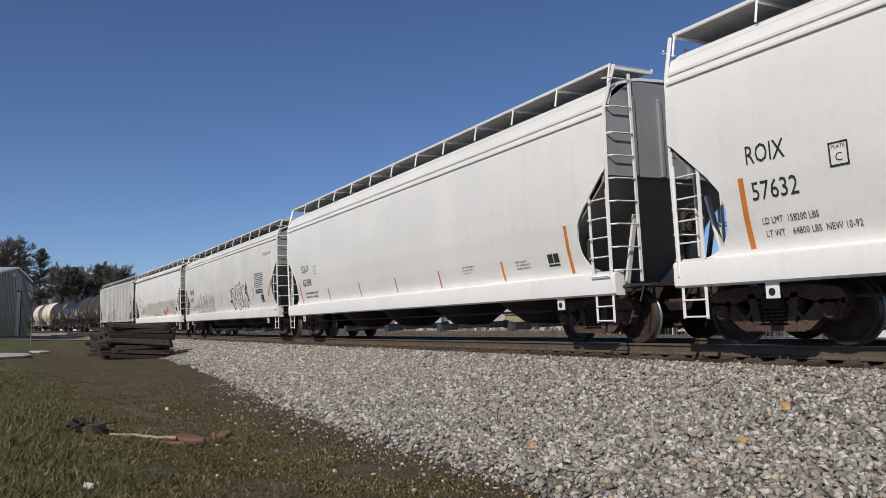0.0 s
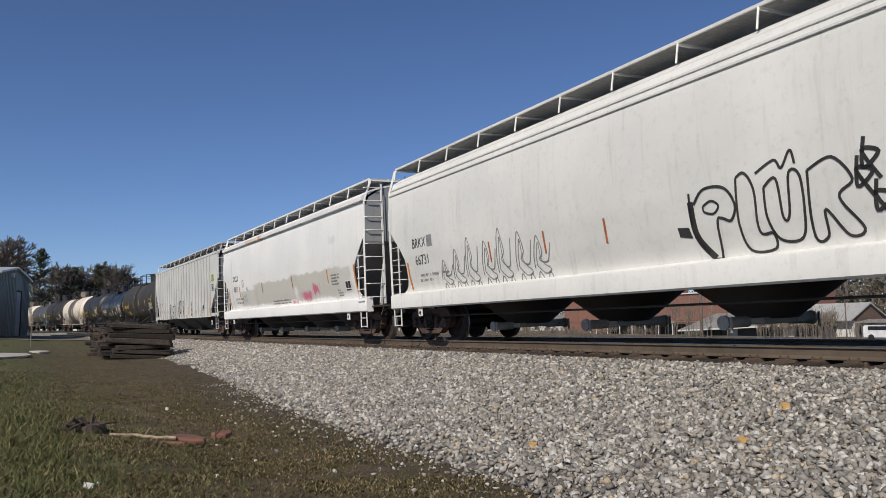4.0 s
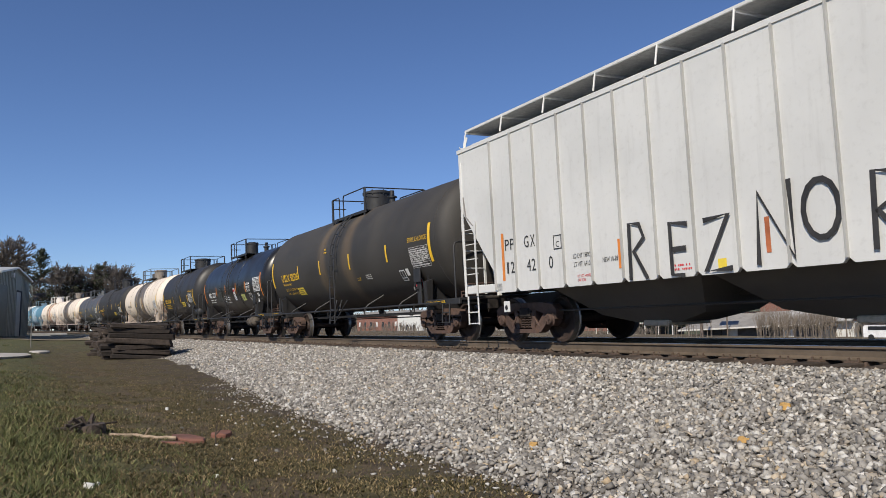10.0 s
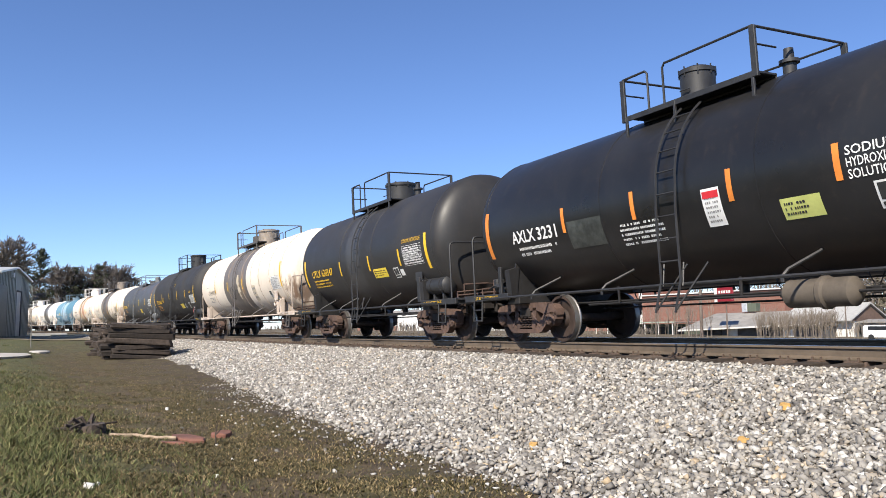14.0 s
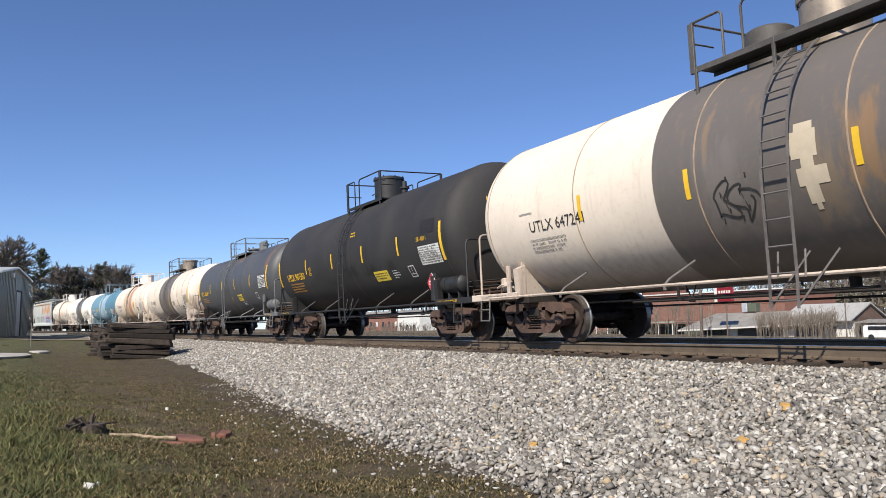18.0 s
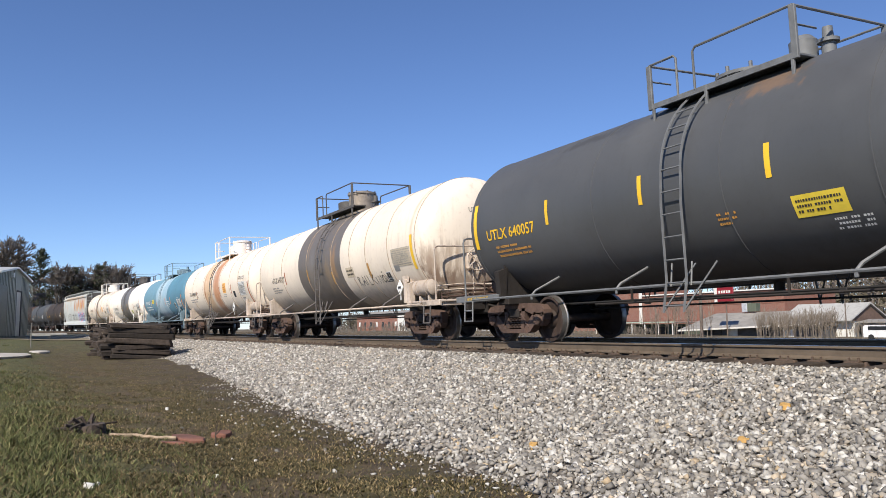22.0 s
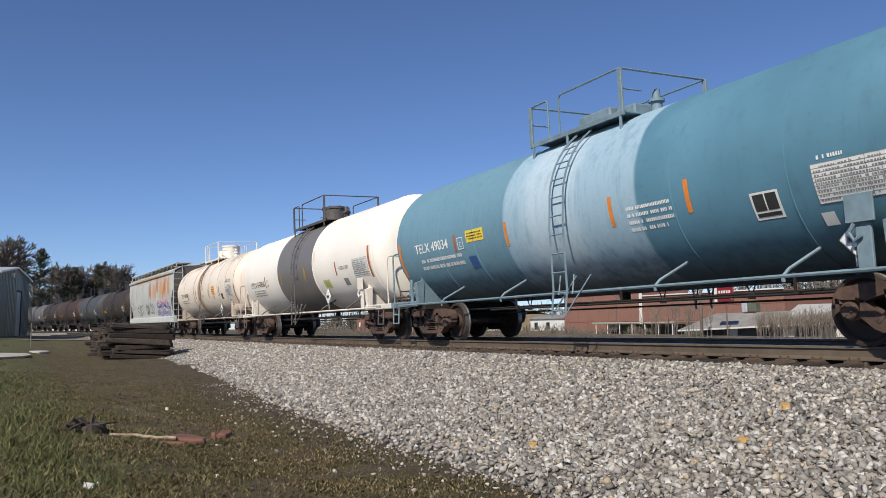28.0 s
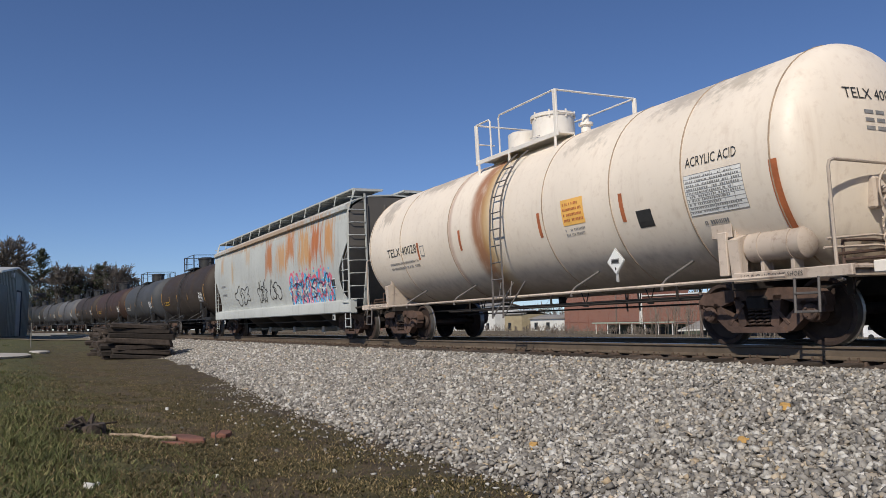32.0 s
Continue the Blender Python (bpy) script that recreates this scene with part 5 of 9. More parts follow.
HOP_G = paint("pale_grey_ribbed_paint", (0.62, 0.62, 0.60), amount=0.26, rough=0.55, vary=0.06, streak=0.7, relief=0.15)
HOP_H = paint("grey_rust_streaked_paint", (0.47, 0.49, 0.47), amount=0.35, rough=0.6, vary=0.08, streak=0.9, relief=0.2,
              patches=[(0.6, 3.2, 0.55, 0.75, (0.45, 0.17, 0.05), 0.95), (2.3, 3.0, 0.9, 0.7, (0.55, 0.28, 0.09), 0.8), (3.3, 3.4, 0.6, 0.7, (0.48, 0.18, 0.05), 0.9), (4.9, 3.2, 0.8, 0.8, (0.56, 0.29, 0.09), 0.85),
                       (6.0, 3.3, 0.7, 0.85, (0.48, 0.15, 0.04), 0.95), (7.2, 3.2, 0.6, 0.8, (0.54, 0.25, 0.07), 0.9), (-5.2, 2.9, 0.4, 0.7, (0.50, 0.32, 0.14), 0.6), (0.0, 4.0, 9.0, 0.28, (0.40, 0.24, 0.12), 0.7),
                       (-7.2, 3.4, 0.35, 0.5, (0.5, 0.28, 0.1), 0.6), (-2.6, 3.5, 0.5, 0.5, (0.52, 0.32, 0.14), 0.5)])


def put(car, l):
    TRAIN.append((car, l))


def hopper_a():
    car, s = hopper(9.0, "white smooth-sided covered hopper with black lettering", HOP_W, HOP_D, rise=0.05)
    s.text("ROIX", -7.53, 2.40, 0.245, M_LETTER_K, 0.58)
    s.text("57632", -7.50, 1.92, 0.24, M_LETTER_K, 0.68)
    s.text("LD LMT  158200 LBS", -7.42, 1.60, 0.085, M_LETTER_K, 0.80)
    s.text("LT WT    64800 LBS  NEW 10-92", -7.40, 1.43, 0.085, M_LETTER_K, 1.30)
    p = s.panel(-6.37, 2.15, -6.12, 2.44, HOP_W, None, frame=M_LETTER_K, label="square clearance mark")
    s.text("PLATE", -6.33, 2.36, 0.045, M_LETTER_K, 0.17, parent=p)
    s.text("C", -6.29, 2.21, 0.10, M_LETTER_K, parent=p)
    s.strip(-7.65, 1.30, 2.24, 0.085)
    for x in (-5.2, -2.6, 0.0, 2.6, 5.2):
        s.strip(x, 1.28, 1.72, 0.06)
    s.strip(7.6, 1.28, 2.16, 0.085)
    part("star_mark", s.sheet(MB(), -5.55, 1.02, -5.43, 1.13), M_DECAL_Y, car, "yellow star-shaped mark")
    s.bars(-5.3, 1.0, -4.3, 1.12, 2, M_GREYBAR, 4)
    put(car, -2.39)


def hopper_b():
    car, s = hopper(9.0, "clean white covered hopper with a row of orange strips", HOP_W, HOP_D, du=0.22, rise=0.10, eave_rise=0.07)
    s.text("EQUX", -7.45, 2.31, 0.24, M_LETTER_K, 0.70)
    s.text("630508", -7.45, 1.84, 0.24, M_LETTER_K, 0.85)
    s.bars(-7.4, 1.40, -6.1, 1.66, 2, M_GREYBAR, 7)
    p = s.panel(-6.2, 2.2, -5.95, 2.46, HOP_W, None, frame=M_GREYBAR, label="square clearance mark")
    s.text("C", -6.12, 2.25, 0.10, M_GREYBAR, parent=p)
    s.strip(-7.85, 1.26, 1.95, 0.08)
    for x in (-5.1, -2.5, 0.0, 2.45):
        s.strip(x, 1.28, 1.68, 0.055, M_RUSTSTRIP)
    s.strip(5.2, 1.28, 1.68, 0.07)
    s.strip(7.45, 1.28, 2.14, 0.085)
    s.two_box(6.76, 1.42, 7.16, 1.70)
    s.bars(3.6, 1.50, 4.1, 1.70, 3, M_GREYBAR, 9)
    s.bars(5.7, 1.45, 6.2, 1.65, 3, M_GREYBAR, 10)
    s.bars(3.9, 1.0, 4.4, 1.1, 2, M_GREYBAR, 11)
    for x in (5.15, -5.4):
        part("star_mark", s.sheet(MB(), x, 0.98, x + 0.11, 1.10), M_DECAL_Y, car, "yellow star-shaped mark")
    part("red_mark", s.sheet(MB(), -7.9, 0.98, -7.75, 1.12), M_DECAL_RED, car, "small red decal")
    put(car, -21.74)


def tag_loops(b, s, u0, z0, u1, z1, seed, w=0.045, n=6, m=0):
    """Outline letters of a spray-painted tag, looping along a line."""
    rnd = random.Random(seed)
    for i in range(n):
        uc = u0 + (u1 - u0) * (i + 0.5) / n
        hw, hh = (u1 - u0) / n * 0.62, (z1 - z0) / 2
        k, ph = rnd.uniform(1.0, 2.4), rnd.uniform(0, 6.3)
        pts = []
        for j in range(26):
            a = j / 25 * 2 * math.pi * rnd.choice((1,)) * 1.05
            r = 0.75 + 0.28 * math.sin(k * a * 2 + ph)
            pts.append((uc + hw * r * math.cos(a) + 0.08 * math.sin(3 * a + ph), (z0 + z1) / 2 + hh * r * math.sin(a)))
        s.stroke(b, pts, w, m=m)
        if rnd.random() < 0.7:
            s.stroke(b, [(uc - hw * 0.5, z0 + 0.1 * hh), (uc - hw * 0.1, z1 - 0.5 * hh), (uc + 0.3 * hw, z0 + 0.5 * hh), (uc + hw * 0.6, z1 + 0.15 * hh)], w * 0.9, m=m)


def hopper_c():
    car, s = hopper(9.03, "dusty white covered hopper tagged with black outline graffiti", HOP_W3, HOP_D)
    s.text("BRKX", -7.5, 2.32, 0.24, M_LETTER_K, 0.72)
    part("patch", s.sheet(MB(), -6.72, 2.30, -6.45, 2.58), M_GREYBAR, car, "small grey patch")
    s.text("66731", -7.42, 1.90, 0.24, M_LETTER_K, 0.70)
    s.bars(-7.35, 1.45, -6.2, 1.70, 2, M_GREYBAR, 5)
    s.bars(5.75, 2.08, 7.05, 2.70, 8, M_LETTER_K, 6)
    p = s.panel(5.8, 1.86, 6.85, 2.02, M_LETTER_K, None, label="black field with white words")
    s.text("PLASTIC GRANULES", 5.85, 1.90, 0.085, M_LETTER_W, 0.95, parent=p)
    s.two_box(6.45, 1.46, 6.90, 1.82)
    s.bars(7.0, 3.3, 8.2, 3.45, 2, M_GREYBAR, 12)
    for x, m in ((-1.95, M_RUSTSTRIP), (-0.2, M_RUSTSTRIP), (-3.9, M_RUSTSTRIP)):
        s.strip(x, 1.70, 2.12, 0.055, m)
    s.strip(5.4, 1.66, 2.10, 0.075)
    b = MB()
    s.stroke(b, [(7.50, 1.72), (7.75, 1.95), (8.12, 2.30)], 0.12)
    part("reflective_strip", b, M_ORANGE, car, "slanting orange strip")
    s.strip(-7.9, 1.3, 2.0, 0.085)
    s.bars(5.0, 1.02, 5.5, 1.15, 3, M_GREYBAR, 13)
    s.bars(-0.8, 1.0, 0.6, 1.12, 2, M_GREYBAR, 18)

    def curve(pts, w, o=(0, 0)):
        """A smooth sprayed line through a few points."""
        out = []
        n = len(pts)
        for i in range(n - 1):
            a, b_, c, d = pts[max(0, i - 1)], pts[i], pts[i + 1], pts[min(n - 1, i + 2)]
            for t in np.linspace(0, 1, 7)[: 7 if i == n - 2 else 6]:
                out.append(tuple(o[k] + 0.5 * (2 * b_[k] + (c[k] - a[k]) * t + (2 * a[k] - 5 * b_[k] + 4 * c[k] - d[k]) * t * t + (3 * b_[k] - a[k] - 3 * c[k] + d[k]) * t ** 3) for k in (0, 1)))
        g = MB()
        s.stroke(g, out, w)
        return part("graffiti_line", g, M_SPRAY_K if w > 0.03 else M_GREYBAR, tag)

    # thin grey tag: flame-like outline letters with long tails
    tag = part("graffiti", MB().add([s.at(-6.1, 1.62, 0.007), s.at(-5.8, 1.62, 0.007), s.at(-5.8, 1.66, 0.007), s.at(-6.1, 1.66, 0.007)], [(0, 1, 2, 3)]), M_GREYBAR, car, "thin grey outline tag in spray paint")
    for k, (u, h) in enumerate(((-6.2, 0.55), (-5.6, 0.75), (-5.0, 0.95), (-4.3, 0.8), (-3.7, 1.0), (-3.0, 0.85), (-2.4, 0.7))):
        curve([(0, 0.1), (0.05, 0.5 * h), (0.2, h), (0.32, 0.55 * h), (0.2, 0.35 * h), (0.45, 0.2), (0.62, 0.75 * h)], 0.026, (u, 1.36))
        curve([(0.08, 0.15), (0.16, 0.62 * h), (0.24, 0.8 * h), (0.27, 0.3 * h), (0.5, 0.05), (0.3, -0.02), (0.08, 0.15)], 0.022, (u, 1.36))
        curve([(0, -0.3), (0.12, 0.02), (0.3, -0.22), (0.45, 0.0), (0.6, -0.34)], 0.024, (u, 1.36))
    # black tag: four rounded outline letters over a second row on the sill
    tag = part("graffiti", MB().add([s.at(1.42, 1.62, 0.007), s.at(1.66, 1.58, 0.007), s.at(1.62, 1.74, 0.007), s.at(1.40, 1.76, 0.007)], [(0, 1, 2, 3)]), M_SPRAY_K, car, "black outline tag in spray paint")
    curve([(1.72, 2.22), (1.70, 1.75), (1.86, 1.38), (2.1, 1.22), (2.16, 1.75), (2.24, 1.8), (2.4, 1.75), (2.5, 1.95), (2.36, 2.2), (2.0, 2.24), (1.78, 2.05)], 0.042)
    curve([(1.94, 2.0), (2.1, 2.06), (2.22, 1.98), (2.12, 1.88), (1.96, 1.92), (1.94, 2.0)], 0.034)
    curve([(2.58, 2.3), (2.52, 1.7), (2.62, 1.32), (3.0, 1.30), (3.02, 1.5), (2.82, 1.55), (2.84, 2.1), (2.72, 2.34), (2.58, 2.3)], 0.038)
    curve([(3.0, 2.1), (2.98, 1.72), (3.1, 1.42), (3.4, 1.38), (3.52, 1.62), (3.55, 2.15), (3.4, 2.22), (3.32, 1.72), (3.22, 1.68), (3.2, 2.18), (3.0, 2.1)], 0.038)
    curve([(3.66, 2.2), (3.6, 1.4), (3.78, 1.38), (3.82, 1.7), (4.05, 1.36), (4.25, 1.42), (4.02, 1.82), (4.22, 2.0), (4.0, 2.3), (3.66, 2.2)], 0.038)
    curve([(2.9, 2.3), (3.2, 2.42), (3.3, 2.3), (3.45, 2.5), (3.5, 2.32)], 0.036)
    for u, zz in ((4.32, 2.0), (4.42, 2.2), (4.5, 1.7)):
        curve([(u, zz + 0.25), (u - 0.05, zz - 0.1), (u + 0.16, zz + 0.05), (u - 0.04, zz + 0.1), (u + 0.14, zz - 0.25)], 0.05)
    curve([(1.72, 2.1), (1.75, 1.6), (2.0, 1.26)], 0.11)
    curve([(1.62, 1.22), (1.75, 0.94), (1.9, 1.2), (2.15, 1.22), (2.2, 0.98), (2.4, 0.95), (2.45, 1.2), (2.7, 1.2), (2.72, 0.96), (2.95, 0.94), (3.0, 1.2), (3.2, 0.95), (3.4, 1.22), (3.55, 0.95), (3.8, 1.2), (3.9, 0.94)], 0.045)
    curve([(1.64, 1.2), (1.7, 1.0), (1.85, 0.9)], 0.12)
    g = MB()
    s.stroke(g, [(5.85, 0.94), (5.95, 1.14), (6.05, 0.94), (6.0, 1.04), (5.9, 1.03)], 0.05)
    s.stroke(g, [(6.12, 1.12), (6.28, 1.12), (6.12, 0.96), (6.3, 0.96)], 0.05)
    s.stroke(g, [(6.45 + 0.1 * math.cos(a * 0.7), 1.03 + 0.08 * math.sin(a * 0.7)) for a in range(10)], 0.05)
    s.stroke(g, [(6.62, 1.04), (6.78, 1.06), (6.68, 1.12), (6.6, 1.0), (6.8, 0.95)], 0.05)
    part("graffiti", g, M_SPRAY_K, car, "small black tag on the sill")
    put(car, -40.82)


def hopper_d():
    car, s = hopper(8.62, "white covered hopper with grey paint patches and a pink smear", HOP_W4, HOP_D, eave="single", m_chute=HOP_C, du=0.12, eave_rise=0.08)
    s.text("DCLX", -6.70, 2.53, 0.235, M_LETTER_K, 0.84)
    s.text("8011", -6.65, 2.05, 0.25, M_LETTER_K, 0.64)
    s.text("LD LMT 220000 LBS 100050 KGS", -6.55, 1.68, 0.09, M_LETTER_K, 1.30)
    s.text("LT WT   65400 LBS  29650 KGS", -6.50, 1.52, 0.09, M_LETTER_K, 1.15)
    p = s.panel(-5.22, 2.22, -4.97, 2.52, HOP_W, None, frame=M_LETTER_K, label="square clearance mark")
    s.text("PLATE", -5.19, 2.44, 0.045, M_LETTER_K, 0.18, parent=p)
    s.text("C", -5.14, 2.28, 0.10, M_LETTER_K, parent=p)
    s.strip(-7.62, 1.30, 2.26, 0.09)
    s.strip(-5.72, 1.80, 2.28, 0.09)
    for x, m in ((-2.15, M_RUSTSTRIP), (1.7, M_RUSTSTRIP), (5.3, M_ORANGE)):
        s.strip(x, 1.82, 2.26, 0.075, m)
    s.strip(7.55, 1.30, 2.26, 0.09)
    s.two_box(6.7, 1.48, 7.15, 1.82)
    s.bars(5.6, 1.72, 6.3, 2.1, 4, M_GREYBAR, 14)
    s.bars(6.0, 1.35, 6.4, 1.6, 3, M_GREYBAR, 15)
    s.bars(-1.0, 1.3, 1.2, 1.5, 2, M_GREYBAR, 16)
    s.bars(4.0, 0.98, 5.2, 1.1, 2, M_GREYBAR, 17)
    s.text("1 INCH HF COMP SHOES", 6.9, 0.98, 0.08, M_LETTER_K, 0.9)
    part("star_mark", s.sheet(MB(), -4.9, 0.98, -4.78, 1.12), M_DECAL_Y, car, "yellow star-shaped mark")
    g = MB()
    for q in ([(-5.35, 1.95), (-5.2, 1.6), (-5.1, 1.9), (-5.0, 1.55)], [(-4.9, 1.9), (-4.9, 1.6)], [(-4.75, 1.9), (-4.72, 1.6), (-4.6, 1.6)], [(-4.6, 2.1), (-4.4, 2.2), (-4.3, 2.1), (-4.5, 2.05), (-4.6, 2.1)]):
        s.stroke(g, q, 0.03)
    part("graffiti", g, M_GREYBAR, car, "thin grey pencil tag")
    put(car, -60.02)


def hopper_e():
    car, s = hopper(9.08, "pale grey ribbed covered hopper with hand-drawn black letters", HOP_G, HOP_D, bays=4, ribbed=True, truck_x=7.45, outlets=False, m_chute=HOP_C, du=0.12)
    o = 0.2
    g = MB()
    L = {
        "R": [[(-4.0, 1.05), (-3.98, 1.95), (-3.75, 1.92), (-3.66, 1.70), (-3.9, 1.50), (-3.62, 1.05)]],
        "E": [[(-2.85, 1.05), (-3.1, 1.08), (-3.1, 1.85), (-2.75, 1.80)], [(-3.1, 1.45), (-2.8, 1.45)]],
        "Z": [[(-2.45, 1.80), (-2.0, 1.85), (-2.45, 1.08), (-1.98, 1.10)]],
        "N": [[(-1.55, 1.10), (-1.5, 2.05), (-1.0, 1.15), (-1.02, 2.15)]],
        "O": [[(-0.60 + 0.24 * math.cos(a * 0.45), 1.72 + 0.36 * math.sin(a * 0.45)) for a in range(15)]],
        "R2": [[(0.05, 1.15), (0.08, 2.05), (0.35, 2.0), (0.42, 1.78), (0.1, 1.60), (0.45, 1.15)]],
    }
    s.stroke(g, [(2.60, 1.55), (2.62, 1.95), (2.85, 1.6), (2.85, 1.95)], 0.075, 0.03)
    tag = part("graffiti", g, M_SPRAY_K, car, "large wavering hand-drawn letters")
    for q in [*L.values(), [[(2.75 + 0.16 * math.cos(a * 0.5 + 1.2), 1.36 + 0.17 * math.sin(a * 0.5 + 1.2)) for a in range(12)]]]:
        for k in q:
            g = MB()
            s.stroke(g, [(u + (o if u < 2 else 0), z) for u, z in k], 0.075, 0.03)
            part("graffiti_letter", g, M_SPRAY_K, tag)
    for x0, w in ((-7.44, "P"), (-7.25, "P"), (-6.76, "G"), (-6.55, "X")):
        s.text(w, x0, 1.86, 0.23, M_LETTER_K, 0.15)
    for x0, w in ((-7.40, "1"), (-7.26, "2"), (-6.70, "4"), (-6.54, "2"), (-5.99, "0")):
        s.text(w, x0, 1.40, 0.23, M_LETTER_K, 0.13 if w != "1" else 0.06)
    p = s.panel(-5.82, 1.73, -5.58, 1.99, HOP_G, None, frame=M_LETTER_K, label="square clearance mark")
    s.text("C", -5.75, 1.77, 0.11, M_LETTER_K, parent=p)
    s.text("LD LMT 198900", -5.26, 1.52, 0.085, M_LETTER_K, 0.50)
    s.text("LT WT  64100", -5.25, 1.37, 0.085, M_LETTER_K, 0.48)
    s.text("DO NOT HAMMER", -5.17, 1.18, 0.05, M_DECAL_RED, 0.38)
    s.text("ON SIDES", -5.17, 1.11, 0.05, M_DECAL_RED, 0.22)
    s.text("NEW 10-89", -4.48, 1.39, 0.085, M_LETTER_K, 0.38)
    s.strip(-4.03, 1.26, 1.74, 0.12)
    s.strip(-7.53, 1.26, 2.22, 0.09)
    for x0, n in ((3.4, 2), (5.0, 3)):
        s.bars(x0, 1.25, x0 + 0.6, 1.25 + n * 0.1, n, M_GREYBAR, 30 + n)
    s.two_box(5.4, 1.36, 5.83, 1.70)
    s.strip(6.92, 1.25, 2.17, 0.09)
    for x in (4.27, 1.72, -1.2):
        s.strip(x, 1.25, 1.72, 0.075, M_ORANGE if x > 0 else M_RUSTSTRIP)
    s.panel(7.5, 2.80, 8.1, 3.20, M_DECAL_G, M_LETTER_K, 3, 33, label="yellow notice decal")
    s.panel(7.58, 2.35, 7.95, 2.70, M_LETTER_K, M_LETTER_W, 4, 34, label="black notice decal")
    for x in (6.62, 5.6, -2.05, 1.95):
        part("yellow_mark", s.sheet(MB(), x, 1.10, x + 0.15, 1.24), M_DECAL_Y, car, "small yellow decal")
    for x in (4.75, -2.95, 1.0):
        s.bars(x, 1.12, x + 0.42, 1.24, 2, M_DECAL_RED, 40)
    put(car, -79.05)


def hopper_h():
    # end sheets take the darker chute grey to stand for their shade
    car, s = hopper(8.9, "weathered grey covered hopper with rust runs and graffiti", HOP_H, HOP_D, eave="single", m_end=HOP_C)
    o = -0.4
    for m, seed, n, w in ((M_SPRAY_P, 51, 6, 0.11), (M_SPRAY_B, 52, 6, 0.12), (M_SPRAY_N, 53, 5, 0.06), (M_DECAL_W, 54, 5, 0.05)):
        g = MB()
        tag_loops(g, s, 3.4 + o, 1.15, 7.6 + o, 2.35 - 0.1 * (seed - 51), seed, w, n)
        part("graffiti", g, m, car, "layered pink and blue spray-painted lettering")
    g = MB()
    for i in range(5):
        s.stroke(g, [(3.2 + i * 1.0 + o, 0.95), (3.7 + i * 1.0 + o, 1.1)], 0.2)
    part("graffiti", g, M_SPRAY_P, car, "pink dabs along the sill")
    for u0, u1, seed in ((-4.5, -2.2, 61), (-0.8, 0.4, 62), (0.9, 2.2, 63)):
        g = MB()
        tag_loops(g, s, u0 + o, 1.4, u1 + o, 2.3, seed, 0.05, 2)
        part("graffiti", g, M_SPRAY_K, car, "thin outline tag")
    s.bars(-7.4, 2.3, -6.6, 2.5, 1, M_GREYBAR, 64)
    s.bars(-7.3, 1.9, -6.4, 2.1, 1, M_GREYBAR, 65)
    s.two_box(7.2, 1.6, 7.55, 1.95)
    s.text("1", 8.0, 1.0, 0.1, M_LETTER_K)
    put(car, -262.33)


def black_paint(name, col=(0.022, 0.021, 0.021), **kw):
    kw.setdefault("dirt", (0.10, 0.075, 0.055))
    return paint(name, col, amount=kw.pop("amount", 0.22), rough=kw.pop("rough", 0.42), vary=0.2, relief=0.08, low=((0.045, 0.032, 0.024), 1.35, 0.35), **kw)


M_DECAL_PALE = plain("weathered_grey_notice", (0.36, 0.37, 0.33), 0.6, 0.0, 0.2, 9.0, 0.03)
DOME_W = paint("white_dome_paint", (0.74, 0.70, 0.64), amount=0.4, rough=0.5, dirt=(0.30, 0.19, 0.12), vary=0.1)
SEAM = plain("rust_stained_seam", (0.36, 0.27, 0.19), 0.7, 0.0, 0.35, 3.0, 0.1)
TRIM_K = plain("black_trim", (0.024, 0.024, 0.025), 0.55, 0.0, 0.35, 5.0, 0.15)
TRIM_WC = paint("clean_white_trim", (0.72, 0.67, 0.60), amount=0.35, rough=0.5, dirt=(0.26, 0.15, 0.09), vary=0.1, streak=0.6)
TRIM_W = paint("grimy_cream_trim", (0.50, 0.42, 0.35), amount=0.95, rough=0.65, dirt=(0.13, 0.065, 0.04), vary=0.25, streak=0.8)
TRIM_RUNG = plain("sooty_grey_rungs", (0.11, 0.10, 0.095), 0.7, 0.0, 0.35, 6.0, 0.2)
TRIM_G = plain("grey_trim", (0.13, 0.135, 0.14), 0.6, 0.0, 0.25, 5.0, 0.15)
TRIM_B = plain("blue_grey_trim", (0.16, 0.23, 0.27), 0.6, 0.0, 0.2, 5.0, 0.15)
TRIM_BAND = plain("dark_grey_platform_paint", (0.085, 0.078, 0.072), 0.6, 0.0, 0.2, 5.0, 0.15)
METAL_LID = plain("tarnished_lid", (0.30, 0.25, 0.20), 0.5, 0.4, 0.3, 6.0, 0.2)
BAND = (0.135, 0.122, 0.113)
M_OCHRE = plain("rubbed_ochre_strip", (0.46, 0.25, 0.06), 0.6, 0.0, 0.3, 6.0, 0.05)


